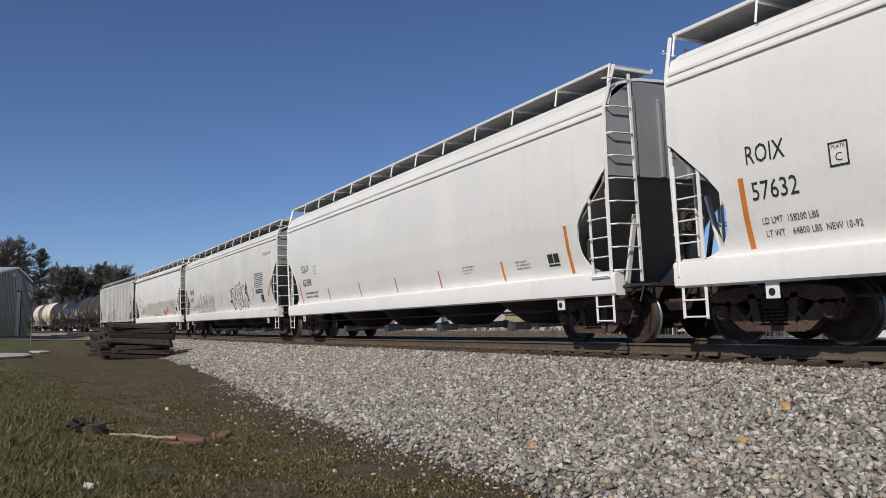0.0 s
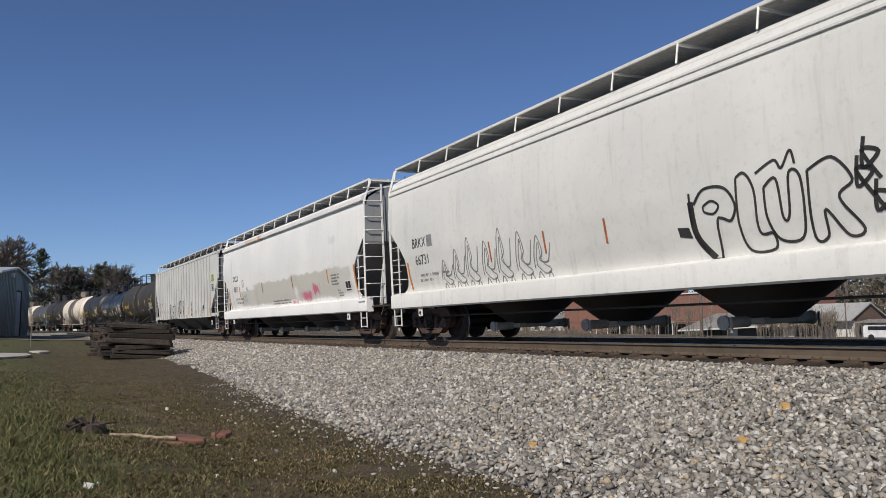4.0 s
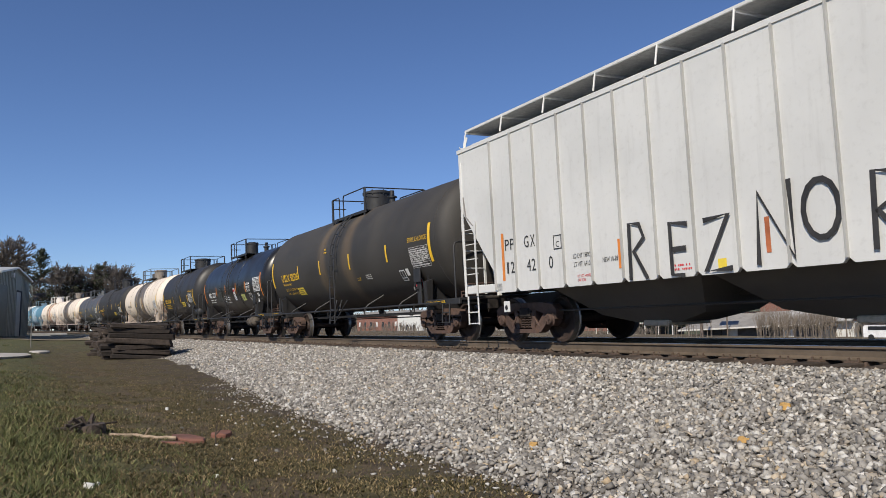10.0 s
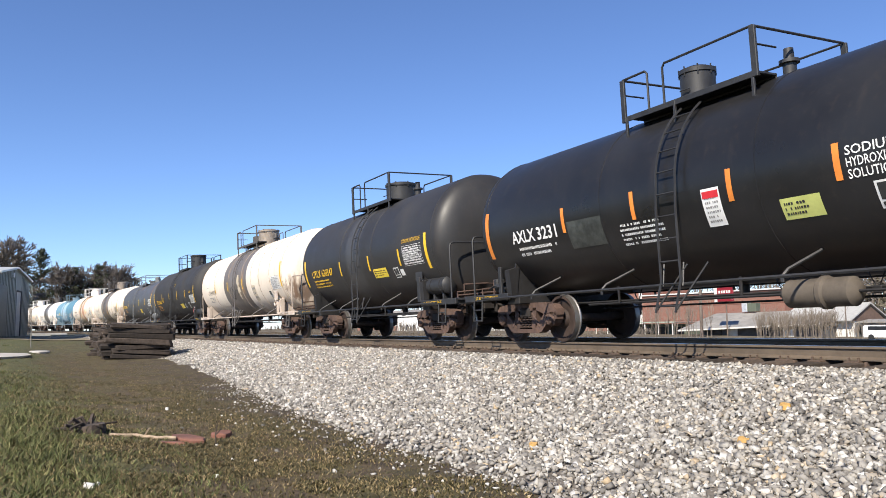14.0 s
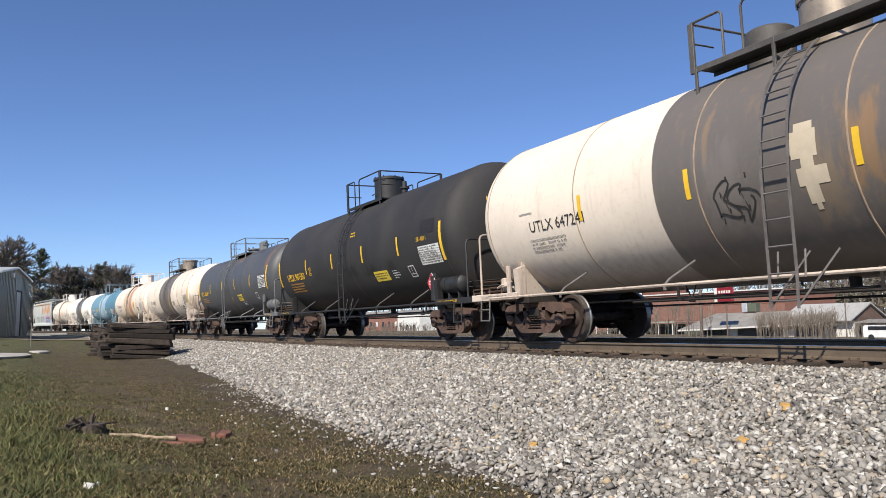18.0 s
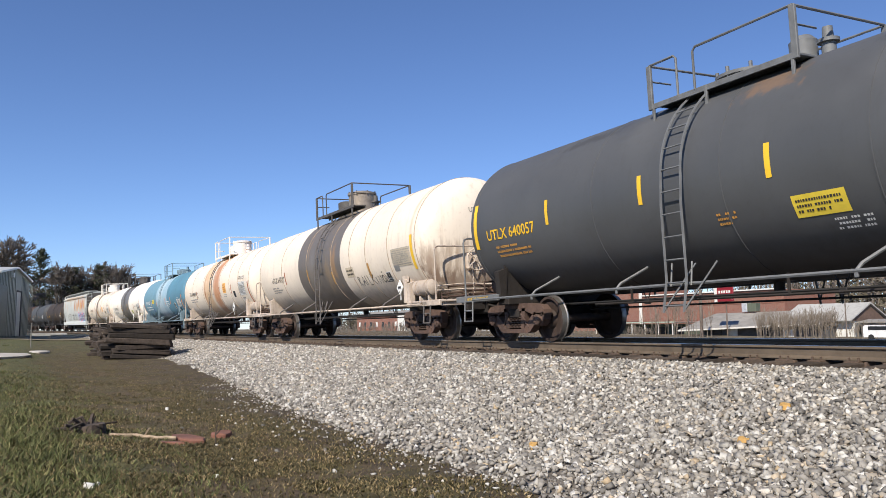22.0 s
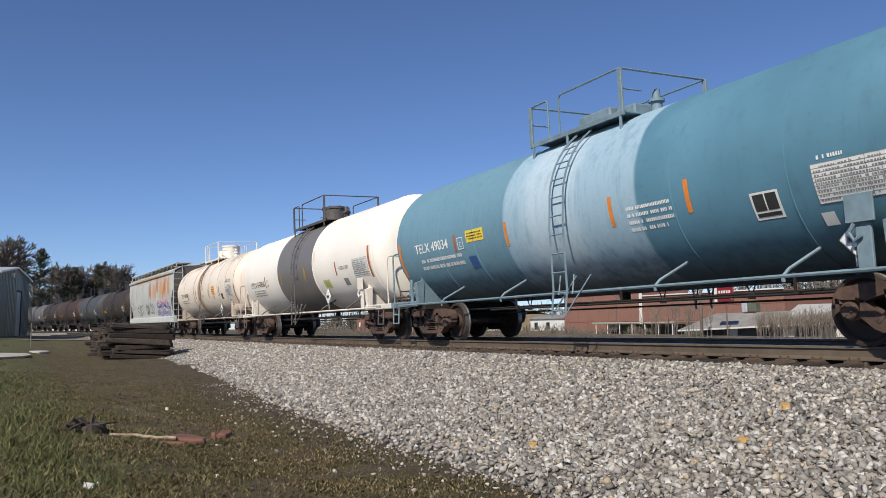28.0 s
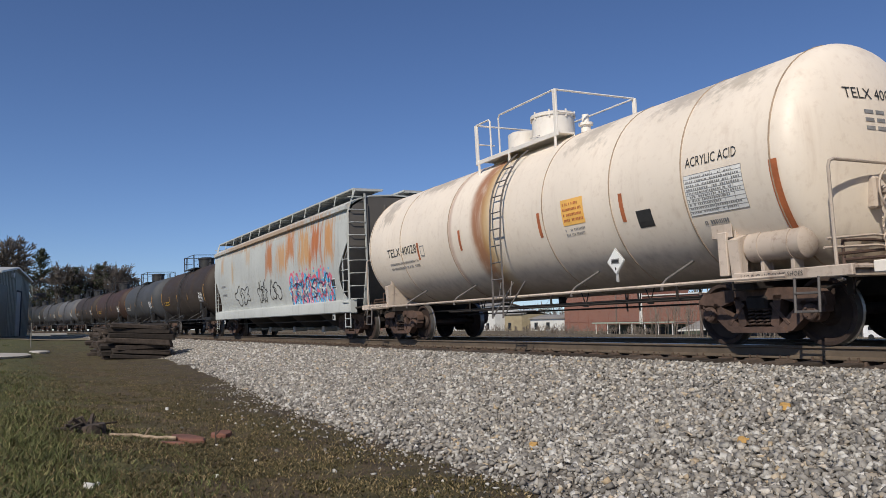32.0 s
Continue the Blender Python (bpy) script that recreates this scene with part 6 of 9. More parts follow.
def tank_1():
    m = black_paint("black_tank_paint_brown", (0.045, 0.042, 0.038), rough=0.66, bands=[(-1.3, -0.75, (0.17, 0.12, 0.07), 0.25, 0.45, 0.3), (0.8, 1.45, (0.17, 0.12, 0.07), 0.25, 0.45, 0.3)])
    car, s, h = tank_car(7.2, 1.56, "dull black tank car with yellow lettering and a red placard", m, TRIM_K, M_BLACK, plat_h=3.93, rail_h=0.69)
    s.text("UTLX", -5.40, 2.11, 0.25, M_LETTER_Y, 0.90, bold=0.015)
    s.text("92326", -4.40, 2.11, 0.25, M_LETTER_Y, 0.88, bold=0.015)
    s.text("THE TANK CAR PEOPLE", -5.40, 1.96, 0.075, M_LETTER_Y, 0.95)
    s.text("LD LMT  179300 LB  81 350 KG", -5.32, 1.77, 0.08, M_LETTER_Y, 1.30)
    s.text("LT WT    83700 LB  37 950 KG", -5.28, 1.62, 0.08, M_LETTER_Y, 1.30)
    s.panel(-4.0, 1.57, -3.35, 1.83, M_DECAL_Y, M_LETTER_K, 3, 3, label="yellow emergency notice")
    tank_strips(s, (-3.47, -1.25, 1.33, 4.0), 2.12, 2.58, (-6.5, 6.5), M_YELLOW, 1.94, 2.88)
    s.text("ETHYL CHLORIDE", 5.35, 2.50, 0.12, M_LETTER_Y, 1.02)
    s.table(5.38, 1.86, 6.38, 2.36, M_LETTER_W)
    s.two_box(4.50, 1.58, 4.80, 1.86, M_LETTER_K, M_DECAL_W)
    part("white_label", s.sheet(MB(), 4.88, 1.70, 5.05, 1.88), M_DECAL_W, car, "small white label")
    s.bars(2.3, 1.75, 2.7, 1.9, 3, M_LETTER_W, 19)
    s.bars(1.6, 1.75, 1.95, 1.85, 2, M_LETTER_Y, 20)
    s.bars(-0.85, 2.75, -0.55, 2.95, 2, M_LETTER_Y, 22)
    s.diamond(5.48, 1.42, 0.21, M_DECAL_RED, M_DECAL_RED, y=-1.52)
    put(car, -96.25)


def tank_2():
    m = black_paint("gloss_black_tank_paint", (0.016, 0.016, 0.017), rough=0.33)
    car, s, h = tank_car(5.9, 1.45, "glossy black tank car with white lettering and orange strips", m, TRIM_K, M_BLACK, seams=(-1.6, 1.6), plat_h=3.85, rail_h=0.66, ladder_x=0.07, dome_at=(-0.43, -0.25, 0.62))
    s.text("AXLX", -4.36, 1.99, 0.23, M_LETTER_W, 0.78, bold=0.02)
    s.text("3231", -3.50, 1.99, 0.23, M_LETTER_W, 0.62, bold=0.02)
    s.bars(-4.2, 1.70, -2.8, 1.92, 2, M_LETTER_W, 23)
    tank_strips(s, (-2.64, -0.8, 1.16, 2.78), 2.02, 2.47, (-5.25, 5.22), M_ORANGE, 1.76, 2.72)
    s.bars(-1.2, 1.62, -0.2, 2.0, 5, M_LETTER_W, 24)
    p = s.panel(0.64, 1.72, 0.97, 2.26, M_DECAL_W, M_GREYBAR, 7, 25, label="white warning notice")
    part("warning_band", s.sheet(MB(), 0.66, 2.12, 0.95, 2.22, 0.010), M_DECAL_RED, p)
    s.panel(1.89, 1.66, 2.47, 1.93, M_DECAL_G, M_LETTER_K, 3, 26, label="pale yellow emergency notice")
    for i, w in enumerate(("SODIUM", "HYDROXIDE", "SOLUTION")):
        s.text(w, 2.90, 2.30 - i * 0.14, 0.11, M_LETTER_W, 0.62, bold=0.012)
    s.two_box(3.17, 1.63, 3.58, 1.95, M_LETTER_K, M_DECAL_W)
    s.table(4.05, 1.97, 5.05, 2.56, M_LETTER_K, 10, back=M_DECAL_W, ink=M_LETTER_K)
    q = s.panel(4.42, 1.76, 4.68, 1.90, M_DECAL_W, None, label="white field with a black word")
    s.text("HOT", 4.45, 1.78, 0.09, M_LETTER_K, 0.2, parent=q)
    s.diamond(4.35, 1.46, 0.19, M_DECAL_W, y=-1.45)
    part("faded_tag", s.sheet(MB(), -2.55, 1.72, -1.6, 2.2), plain("faint_grey_tag", (0.05, 0.055, 0.05), 0.5, 0, 0.6, 5.0), car, "rubbed-out tag")
    PENDING.append((h, "AXLX 3231", -0.86, 2.95, 0.20, M_LETTER_W, 1.35, car, 0.012, "lettering"))
    b = MB()
    b.grid([[h.at(y, z, 0.012) for y in np.linspace(-0.40, 0.32, 13)] for z in np.linspace(3.30, 3.50, 9)])
    part("head_notice", b, M_DECAL_PALE, car, "pale notice on the tank head")
    b = MB()
    for k, z in enumerate((2.86, 2.76)):
        for i in range(3):
            y = -0.55 + i * 0.3
            b.grid([[h.at(yy, zz, 0.008) for yy in (y, y + 0.24)] for zz in (z, z + 0.06)])
    tagged(part("small_print", b, M_LETTER_W, car, "rows of unreadable small print"), kind="stuff")
    b = MB()
    b.rev([(1.50, 0.0), (1.52, 0.13), (1.58, 0.19), (2.05, 0.19), (2.08, 0.22), (2.14, 0.22), (2.17, 0.19), (2.5, 0.19), (2.58, 0.10), (2.6, 0.0)], 22, "x", (0, -0.95, 0.70))
    part("brake_cylinder", b, plain("grimy_cylinder_paint", (0.085, 0.070, 0.055), 0.75, 0.0, 0.3, 5.0, 0.3), car, "brown air cylinder slung under the tank")
    put(car, -110.15)


def tank_3():
    m = black_paint("worn_black_tank_paint", (0.03, 0.029, 0.029), rough=0.5, bands=[(-0.7, 0.4, (0.07, 0.07, 0.072), 0.15, 0.6, 0.1)])
    car, s, h = tank_car(5.25, 1.54, "worn black tank car with yellow lettering", m, TRIM_K, M_BLACK, reservoir=True, seams=(-1.2, 1.2))
    s.text("UTLX 630347", -3.85, 2.06, 0.22, M_LETTER_Y, 1.9, bold=0.012)
    s.bars(-3.8, 1.70, -2.3, 1.98, 3, M_LETTER_Y, 27)
    tank_strips(s, (-1.25, 0.95, 2.95), 1.97, 2.40, (-4.48, 4.5), M_YELLOW, 1.79, 2.66)
    s.panel(1.12, 1.75, 2.0, 2.0, M_DECAL_Y, M_LETTER_K, 3, 28, label="yellow emergency notice")
    s.text("SODIUM HYDROXIDE", 3.2, 2.52, 0.10, M_LETTER_Y, 1.05)
    s.table(3.2, 1.94, 4.25, 2.44, M_LETTER_W, 8)
    s.two_box(2.42, 1.68, 2.72, 1.95, M_LETTER_K, M_DECAL_W)
    s.panel(2.8, 1.72, 3.0, 1.88, M_DECAL_W, None, label="small white label")
    s.diamond(3.75, 1.42, 0.2, M_DECAL_W, y=-1.5)
    put(car, -122.72)


def banded_tank(name, label, half, rail=False, R=1.58, rust_edge=True, soot=()):
    m = paint(name, (0.77, 0.68, 0.57), dirt=(0.30, 0.19, 0.12), amount=0.42, rough=0.5, vary=0.06, streak=0.7, relief=0.12, low=((0.30, 0.24, 0.19), 1.35, 0.4),
              patches=[*soot, (half - 0.25, 1.8, 0.22, 0.4, (0.20, 0.12, 0.08), 0.4), (1.3, 2.35, 0.3, 0.7, (0.33, 0.19, 0.08), 0.6), (0.75, 2.0, 0.3, 0.6, (0.26, 0.19, 0.12), 0.5), (-0.8, 2.2, 0.5, 0.8, (0.20, 0.18, 0.165), 0.5), (half - 1.6, 1.5, 1.1, 0.20, (0.55, 0.42, 0.32), 0.4), (-1.0, 3.0, 0.08, 0.5, (0.28, 0.19, 0.11), 0.5)],
              bands=[(-2.05, 1.95, BAND, 0.012, 1.0, 0.0)] + ([(half - 0.75, half - 0.62, (0.45, 0.30, 0.18), 0.08, 0.5, 0.1)] if rust_edge else []))
    car, s, h = tank_car(half, R, label, m, TRIM_W, M_CAST_DARK, reservoir=rail, brake=rail, seams=(-4.0, -1.2, 1.15, 2.7, 3.9, 5.4), plat_h=4.22, domes=2, pl=1.64, dome_mat=TRIM_BAND, ladder_mat=TRIM_RUNG, seam_mat=SEAM, rail_h=0.71)
    return car, s, h


def tank_4():
    car, s, h = banded_tank("cream_paint_grey_band", "cream tank car with a dark grey band round its middle", 7.45, soot=[(7.5, 1.75, 0.40, 0.55, (0.10, 0.058, 0.038), 0.9), (7.5, 2.1, 0.30, 0.4, (0.20, 0.13, 0.09), 0.5)])
    s.text("UTLX 647241", -5.40, 2.12, 0.20, M_LETTER_K, 1.62)
    s.bars(-5.5, 1.72, -4.4, 2.0, 4, M_GREYBAR, 41)
    s.bars(-5.7, 2.45, -5.0, 2.52, 1, M_GREYBAR, 42)
    s.strip(-3.85, 2.15, 2.6, 0.09, M_YELLOW)
    tank_strips(s, (-1.37, 1.25), 2.14, 2.58, (6.8,), M_YELLOW, 1.98, 2.92)
    s.strip(3.87, 2.13, 2.58, 0.1, M_DECAL_TAN)
    p = s.panel(2.70, 1.58, 3.2, 2.22, M_DECAL_TAN, M_GREYBAR, 3, 43, label="tan painted-out notice")
    s.table(5.56, 1.92, 6.54, 2.42, M_GREYBAR, 8, back=M_DECAL_W, ink=M_GREYBAR)
    s.two_box(4.91, 1.64, 5.2, 1.9, M_LETTER_K, M_DECAL_W)
    s.diamond(5.85, 1.43, 0.19, M_DECAL_W, y=-1.52)
    part("paint_patch", s.sheet(s.sheet(s.sheet(MB(), 0.38, 2.36, 0.74, 2.70), 0.44, 2.69, 0.70, 2.80, 0.0062), 0.33, 2.42, 0.39, 2.62, 0.0058), M_DECAL_TAN, car, "pale paint patch on the grey band")
    part("paint_patch", s.sheet(s.sheet(s.sheet(MB(), 0.50, 1.80, 0.68, 2.37), 0.42, 2.02, 0.84, 2.24, 0.0062), 0.56, 1.72, 0.63, 1.81, 0.0058), M_DECAL_TAN, car, "pale paint patch on the grey band")
    g = MB()
    tag_loops(g, s, -0.95, 1.7, -0.3, 2.3, 71, 0.03, 2)
    part("graffiti", g, M_SPRAY_K, car, "small dark scribble")
    PENDING.append((h, "UTLX 647241", -0.35, 3.22, 0.13, M_LETTER_K, 1.0, car, 0.0, "lettering"))
    put(car, -136.85)


def tank_5():
    m = black_paint("matt_black_tank_paint", (0.032, 0.031, 0.031), rough=0.68, dirt=(0.12, 0.085, 0.06),
                    patches=[(0.6, 2.05, 0.5, 0.22, (0.014, 0.014, 0.015), 0.8), (2.0, 1.95, 0.7, 0.2, (0.013, 0.013, 0.014), 0.85), (3.3, 2.0, 0.4, 0.25, (0.014, 0.014, 0.015), 0.8), (-1.2, 1.8, 0.5, 0.2, (0.015, 0.015, 0.016), 0.7)])
    car, s, h = tank_car(6.85, 1.63, "matt black tank car with yellow strips and a red placard", m, TRIM_K, M_BLACK, reservoir=True, brake=True, seams=(-0.6, 0.6), plat_h=4.12, rail_h=0.80, pl=1.26, plat_x=0.35, dome_up=0.16)
    s.text("UTLX 901560", -5.42, 2.08, 0.23, M_LETTER_Y, 1.84, bold=0.015)
    q = s.panel(-3.04, 2.16, -2.82, 2.42, m, None, frame=M_LETTER_Y, label="square clearance mark")
    s.text("C", -2.98, 2.21, 0.15, M_LETTER_Y, 0.11, parent=q)
    s.bars(-5.3, 1.65, -3.9, 2.0, 4, M_LETTER_O, 44)
    tank_strips(s, (-3.31, -0.85, 1.59, 3.96), 2.22, 2.70, (-6.3, 6.3), M_YELLOW, 1.92, 2.83)
    s.panel(2.1, 1.65, 3.0, 1.92, M_DECAL_Y, M_LETTER_K, 3, 45, label="yellow emergency notice")
    s.table(5.10, 1.88, 6.17, 2.34, M_LETTER_K, 8, back=M_DECAL_W, ink=M_LETTER_K)
    s.text("SR-4811", 5.08, 2.46, 0.11, M_LETTER_Y, 0.5)
    s.two_box(4.27, 1.64, 4.6, 1.93, M_LETTER_K, M_DECAL_W)
    s.bars(3.3, 1.66, 3.7, 1.9, 4, M_LETTER_W, 46)
    s.bars(0.66, 3.02, 1.04, 3.20, 2, M_LETTER_Y, 47)
    s.diamond(5.30, 1.44, 0.21, M_DECAL_RED, M_DECAL_RED, y=-1.52)
    b = MB()
    s.sheet(b, 5.3, 2.62, 6.0, 2.95, 0.004)
    part("paint_patch", b, M_BLACK, car, "blacker paint-out patch")
    PENDING.append((h, "UTLX 901560", -0.75, 3.2, 0.15, M_LETTER_Y, 1.15, car, 0.0, "lettering"))
    for k in range(4):
        PENDING.append((h, "CAPY  GAL"[: 9 - k], -0.4, 3.06 - k * 0.13, 0.06, M_LETTER_O, 0.5, car, 0.0, "lettering"))
    put(car, -152.17)


def tank_6():
    m = paint("slate_grey_tank_paint", (0.078, 0.081, 0.086), dirt=(0.05, 0.045, 0.04), amount=0.4, rough=0.5, vary=0.1, streak=0.7, relief=0.15, low=((0.05, 0.042, 0.036), 1.3, 0.35),
              patches=[(1.0, 3.6, 0.6, 0.2, (0.2, 0.12, 0.07), 0.6), (6.1, 3.2, 0.3, 0.8, (0.26, 0.13, 0.06), 0.5), (-3, 3.7, 1.0, 0.12, (0.05, 0.05, 0.05), 0.7), (3.5, 3.75, 1.2, 0.12, (0.05, 0.05, 0.05), 0.7)])
    car, s, h = tank_car(6.95, 1.50, "slate grey tank car with faded yellow lettering", m, TRIM_G, M_CAST_DARK, platform="low", reservoir=True, brake=True, seams=(-2.4, 0.4, 2.6), ladder_x=-0.42, pl=1.36, plat_h=3.90, rail_h=0.66)
    s.text("UTLX 640057", -5.85, 2.14, 0.21, M_LETTER_Y, 1.72, bold=0.012)
    s.bars(-5.6, 1.75, -4.4, 2.02, 3, M_LETTER_O, 48)
    tank_strips(s, (-3.7, -1.2, 1.2, 3.8), 2.22, 2.68, (-6.3, 6.3), M_YELLOW, 2.0, 2.95)
    s.panel(1.43, 1.66, 2.17, 1.94, M_DECAL_Y, M_LETTER_K, 3, 49, label="yellow emergency notice")
    s.bars(1.9, 1.45, 2.4, 1.62, 3, M_LETTER_W, 50)
    s.table(5.1, 2.08, 6.1, 2.58, M_LETTER_K, 8, back=M_DECAL_W, ink=M_LETTER_K)
    s.two_box(4.35, 1.63, 4.68, 1.92, M_LETTER_K, M_DECAL_W)
    s.bars(0.2, 1.7, 0.55, 1.9, 3, M_LETTER_O, 51)
    PENDING.append((h, "UTLX 640057", -0.65, 3.1, 0.14, M_LETTER_Y, 1.0, car, 0.0, "lettering"))
    put(car, -167.04)


def tank_7():
    car, s, h = banded_tank("cream_paint_grey_band_rusted", "cream tank car with a grey band and a scrawled tag", 7.5, rail=True, soot=[(7.4, 2.0, 0.35, 0.6, (0.22, 0.14, 0.09), 0.55), (7.5, 1.45, 0.5, 0.4, (0.15, 0.09, 0.06), 0.7)])
    s.text("UTLX 647227", -5.32, 2.12, 0.20, M_LETTER_K, 1.52)
    s.bars(-5.5, 1.72, -4.3, 1.98, 3, M_GREYBAR, 52)
    s.strip(-3.67, 2.0, 2.45, 0.09, M_RUSTSTRIP)
    s.strip(6.83, 1.83, 2.70, 0.13, M_YELLOW)
    s.strip(-1.15, 1.98, 2.36, 0.09, M_OCHRE)
    s.strip(1.1, 1.75, 2.15, 0.10, M_OCHRE)
    s.strip(3.98, 1.78, 2.2, 0.1, M_OCHRE)
    s.table(5.6, 1.96, 6.7, 2.42, M_GREYBAR, 8, back=M_DECAL_TAN, ink=M_GREYBAR)
    s.two_box(4.97, 1.63, 5.25, 1.88, M_LETTER_K, M_DECAL_W)
    part("paint_patch", s.sheet(MB(), 5.6, 1.85, 5.9, 2.0), M_GREYBAR, car, "small grey patch")
    s.panel(2.28, 1.88, 2.85, 2.18, M_DECAL_TAN, M_LETTER_K, 2, 53, label="faded tan notice")
    g = MB()
    x = 2.95
    for ch in ([[(0, 0), (0, .3), (.14, .26), (.03, .15), (.16, 0)]], [[(0, 0), (.1, .3), (.2, 0)], [(.05, .12), (.16, .12)]], [[(.05, 0), (.05, .3)]], [[(0, .3), (0, 0), (.14, 0)]], [[(0, 0), (0, .32)], [(.18, .30), (.03, .17), (.2, 0)]], [[(.08, .02), (.08, .22)]],
               [[(0, 0), (0, .24), (.16, 0), (.17, .26)]], [[(.1 + .07 * math.cos(k * .7), .13 + .11 * math.sin(k * .7)) for k in range(10)], [(.1, .32), (.14, .34)]], [[(0, .03), (.02, .24), (.12, .12), (.18, .28), (.24, .12), (.36, .24), (.34, .03), (0, .03), (.3, .10)]]):
        for q in ch:
            s.stroke(g, [(x + a * 1.05, 1.60 + b * 0.9) for a, b in q], 0.035)
        x += 0.235
    part("graffiti", g, M_SPRAY_K, car, "scrawled black capital letters")
    s.diamond(5.55, 1.42, 0.19, M_DECAL_W, y=-1.52)
    PENDING.append((h, "UTLX 647227", -0.35, 3.2, 0.12, M_LETTER_K, 0.95, car, 0.0, "lettering"))
    put(car, -183.32)


def cream_tank(name, label, bands, number, patches=(), half=7.45):
    m = paint(name, (0.79, 0.70, 0.59), dirt=(0.34, 0.21, 0.13), amount=0.4, rough=0.48, vary=0.05, streak=0.6, relief=0.1, bands=bands, patches=patches, low=((0.34, 0.27, 0.21), 1.3, 0.35))
    car, s, h = tank_car(half, 1.56, label, m, TRIM_W, M_CAST_DARK, reservoir=True, brake=True, seams=(-4.6, -2.0, 1.7, 3.6, 5.2), domes=2, pl=1.5, plat_h=4.08, rail_h=0.84, dome_mat=DOME_W, ladder_mat=TRIM_RUNG, seam_mat=SEAM)
    s.text("TELX " + number, -5.45, 2.22, 0.21, M_LETTER_K, 1.75)
    s.bars(-5.4, 1.85, -3.7, 2.08, 2, M_GREYBAR, 55)
    s.strip(-3.62, 2.02, 2.44, 0.09, M_RUSTSTRIP)
    p = s.panel(-3.5, 2.1, -3.3, 2.35, m, None, frame=M_GREYBAR, label="square clearance mark")
    tank_strips(s, (1.56, 3.86), 2.0, 2.46, (6.78,), M_RUSTSTRIP, 1.55, 2.44)
    s.strip(-1.5, 2.05, 2.5, 0.09, M_RUSTSTRIP)
    s.panel(2.28, 2.12, 2.9, 2.58, M_DECAL_O, M_RUSTSTRIP, 4, 56, label="orange emergency notice")
    s.bars(2.3, 1.92, 2.85, 2.08, 2, M_GREYBAR, 57)
    s.text("ACRYLIC ACID", 5.30, 2.60, 0.14, M_LETTER_K, 0.92)
    s.table(5.25, 1.90, 6.28, 2.48, M_GREYBAR, 10, back=M_DECAL_W, ink=M_GREYBAR)
    s.bars(5.4, 1.72, 6.1, 1.84, 1, M_GREYBAR, 58)
    s.two_box(4.15, 1.86, 4.48, 2.13, M_LETTER_K, M_LETTER_K)
    s.diamond(3.35, 1.40, 0.20, M_DECAL_W, y=-1.52)
    PENDING.append((h, "TELX " + number, -0.75, 3.2, 0.15, M_LETTER_K, 1.1, car, 0.0, "lettering"))
    for k in range(3):
        b = MB()
        for i in range(4):
            y = -0.45 + i * 0.22
            b.grid([[h.at(yy, zz, 0.008) for yy in (y, y + 0.17)] for zz in (3.0 - k * 0.11, 3.05 - k * 0.11)])
        tagged(part("small_print", b, M_GREYBAR, car, "row of unreadable small print"), kind="stuff")
    return car


def tank_8():
    car = cream_tank("cream_paint_rust_band", "cream tank car with broad rust stains round the middle",
                    [(-1.75, -0.1, (0.60, 0.36, 0.17), 0.3, 0.75, 0.3), (0.35, 1.5, (0.48, 0.20, 0.08), 0.25, 0.9, 0.35), (-1.75, -1.55, (0.42, 0.20, 0.09), 0.06, 0.6, 0.15)], "40024")
    put(car, -199.13)


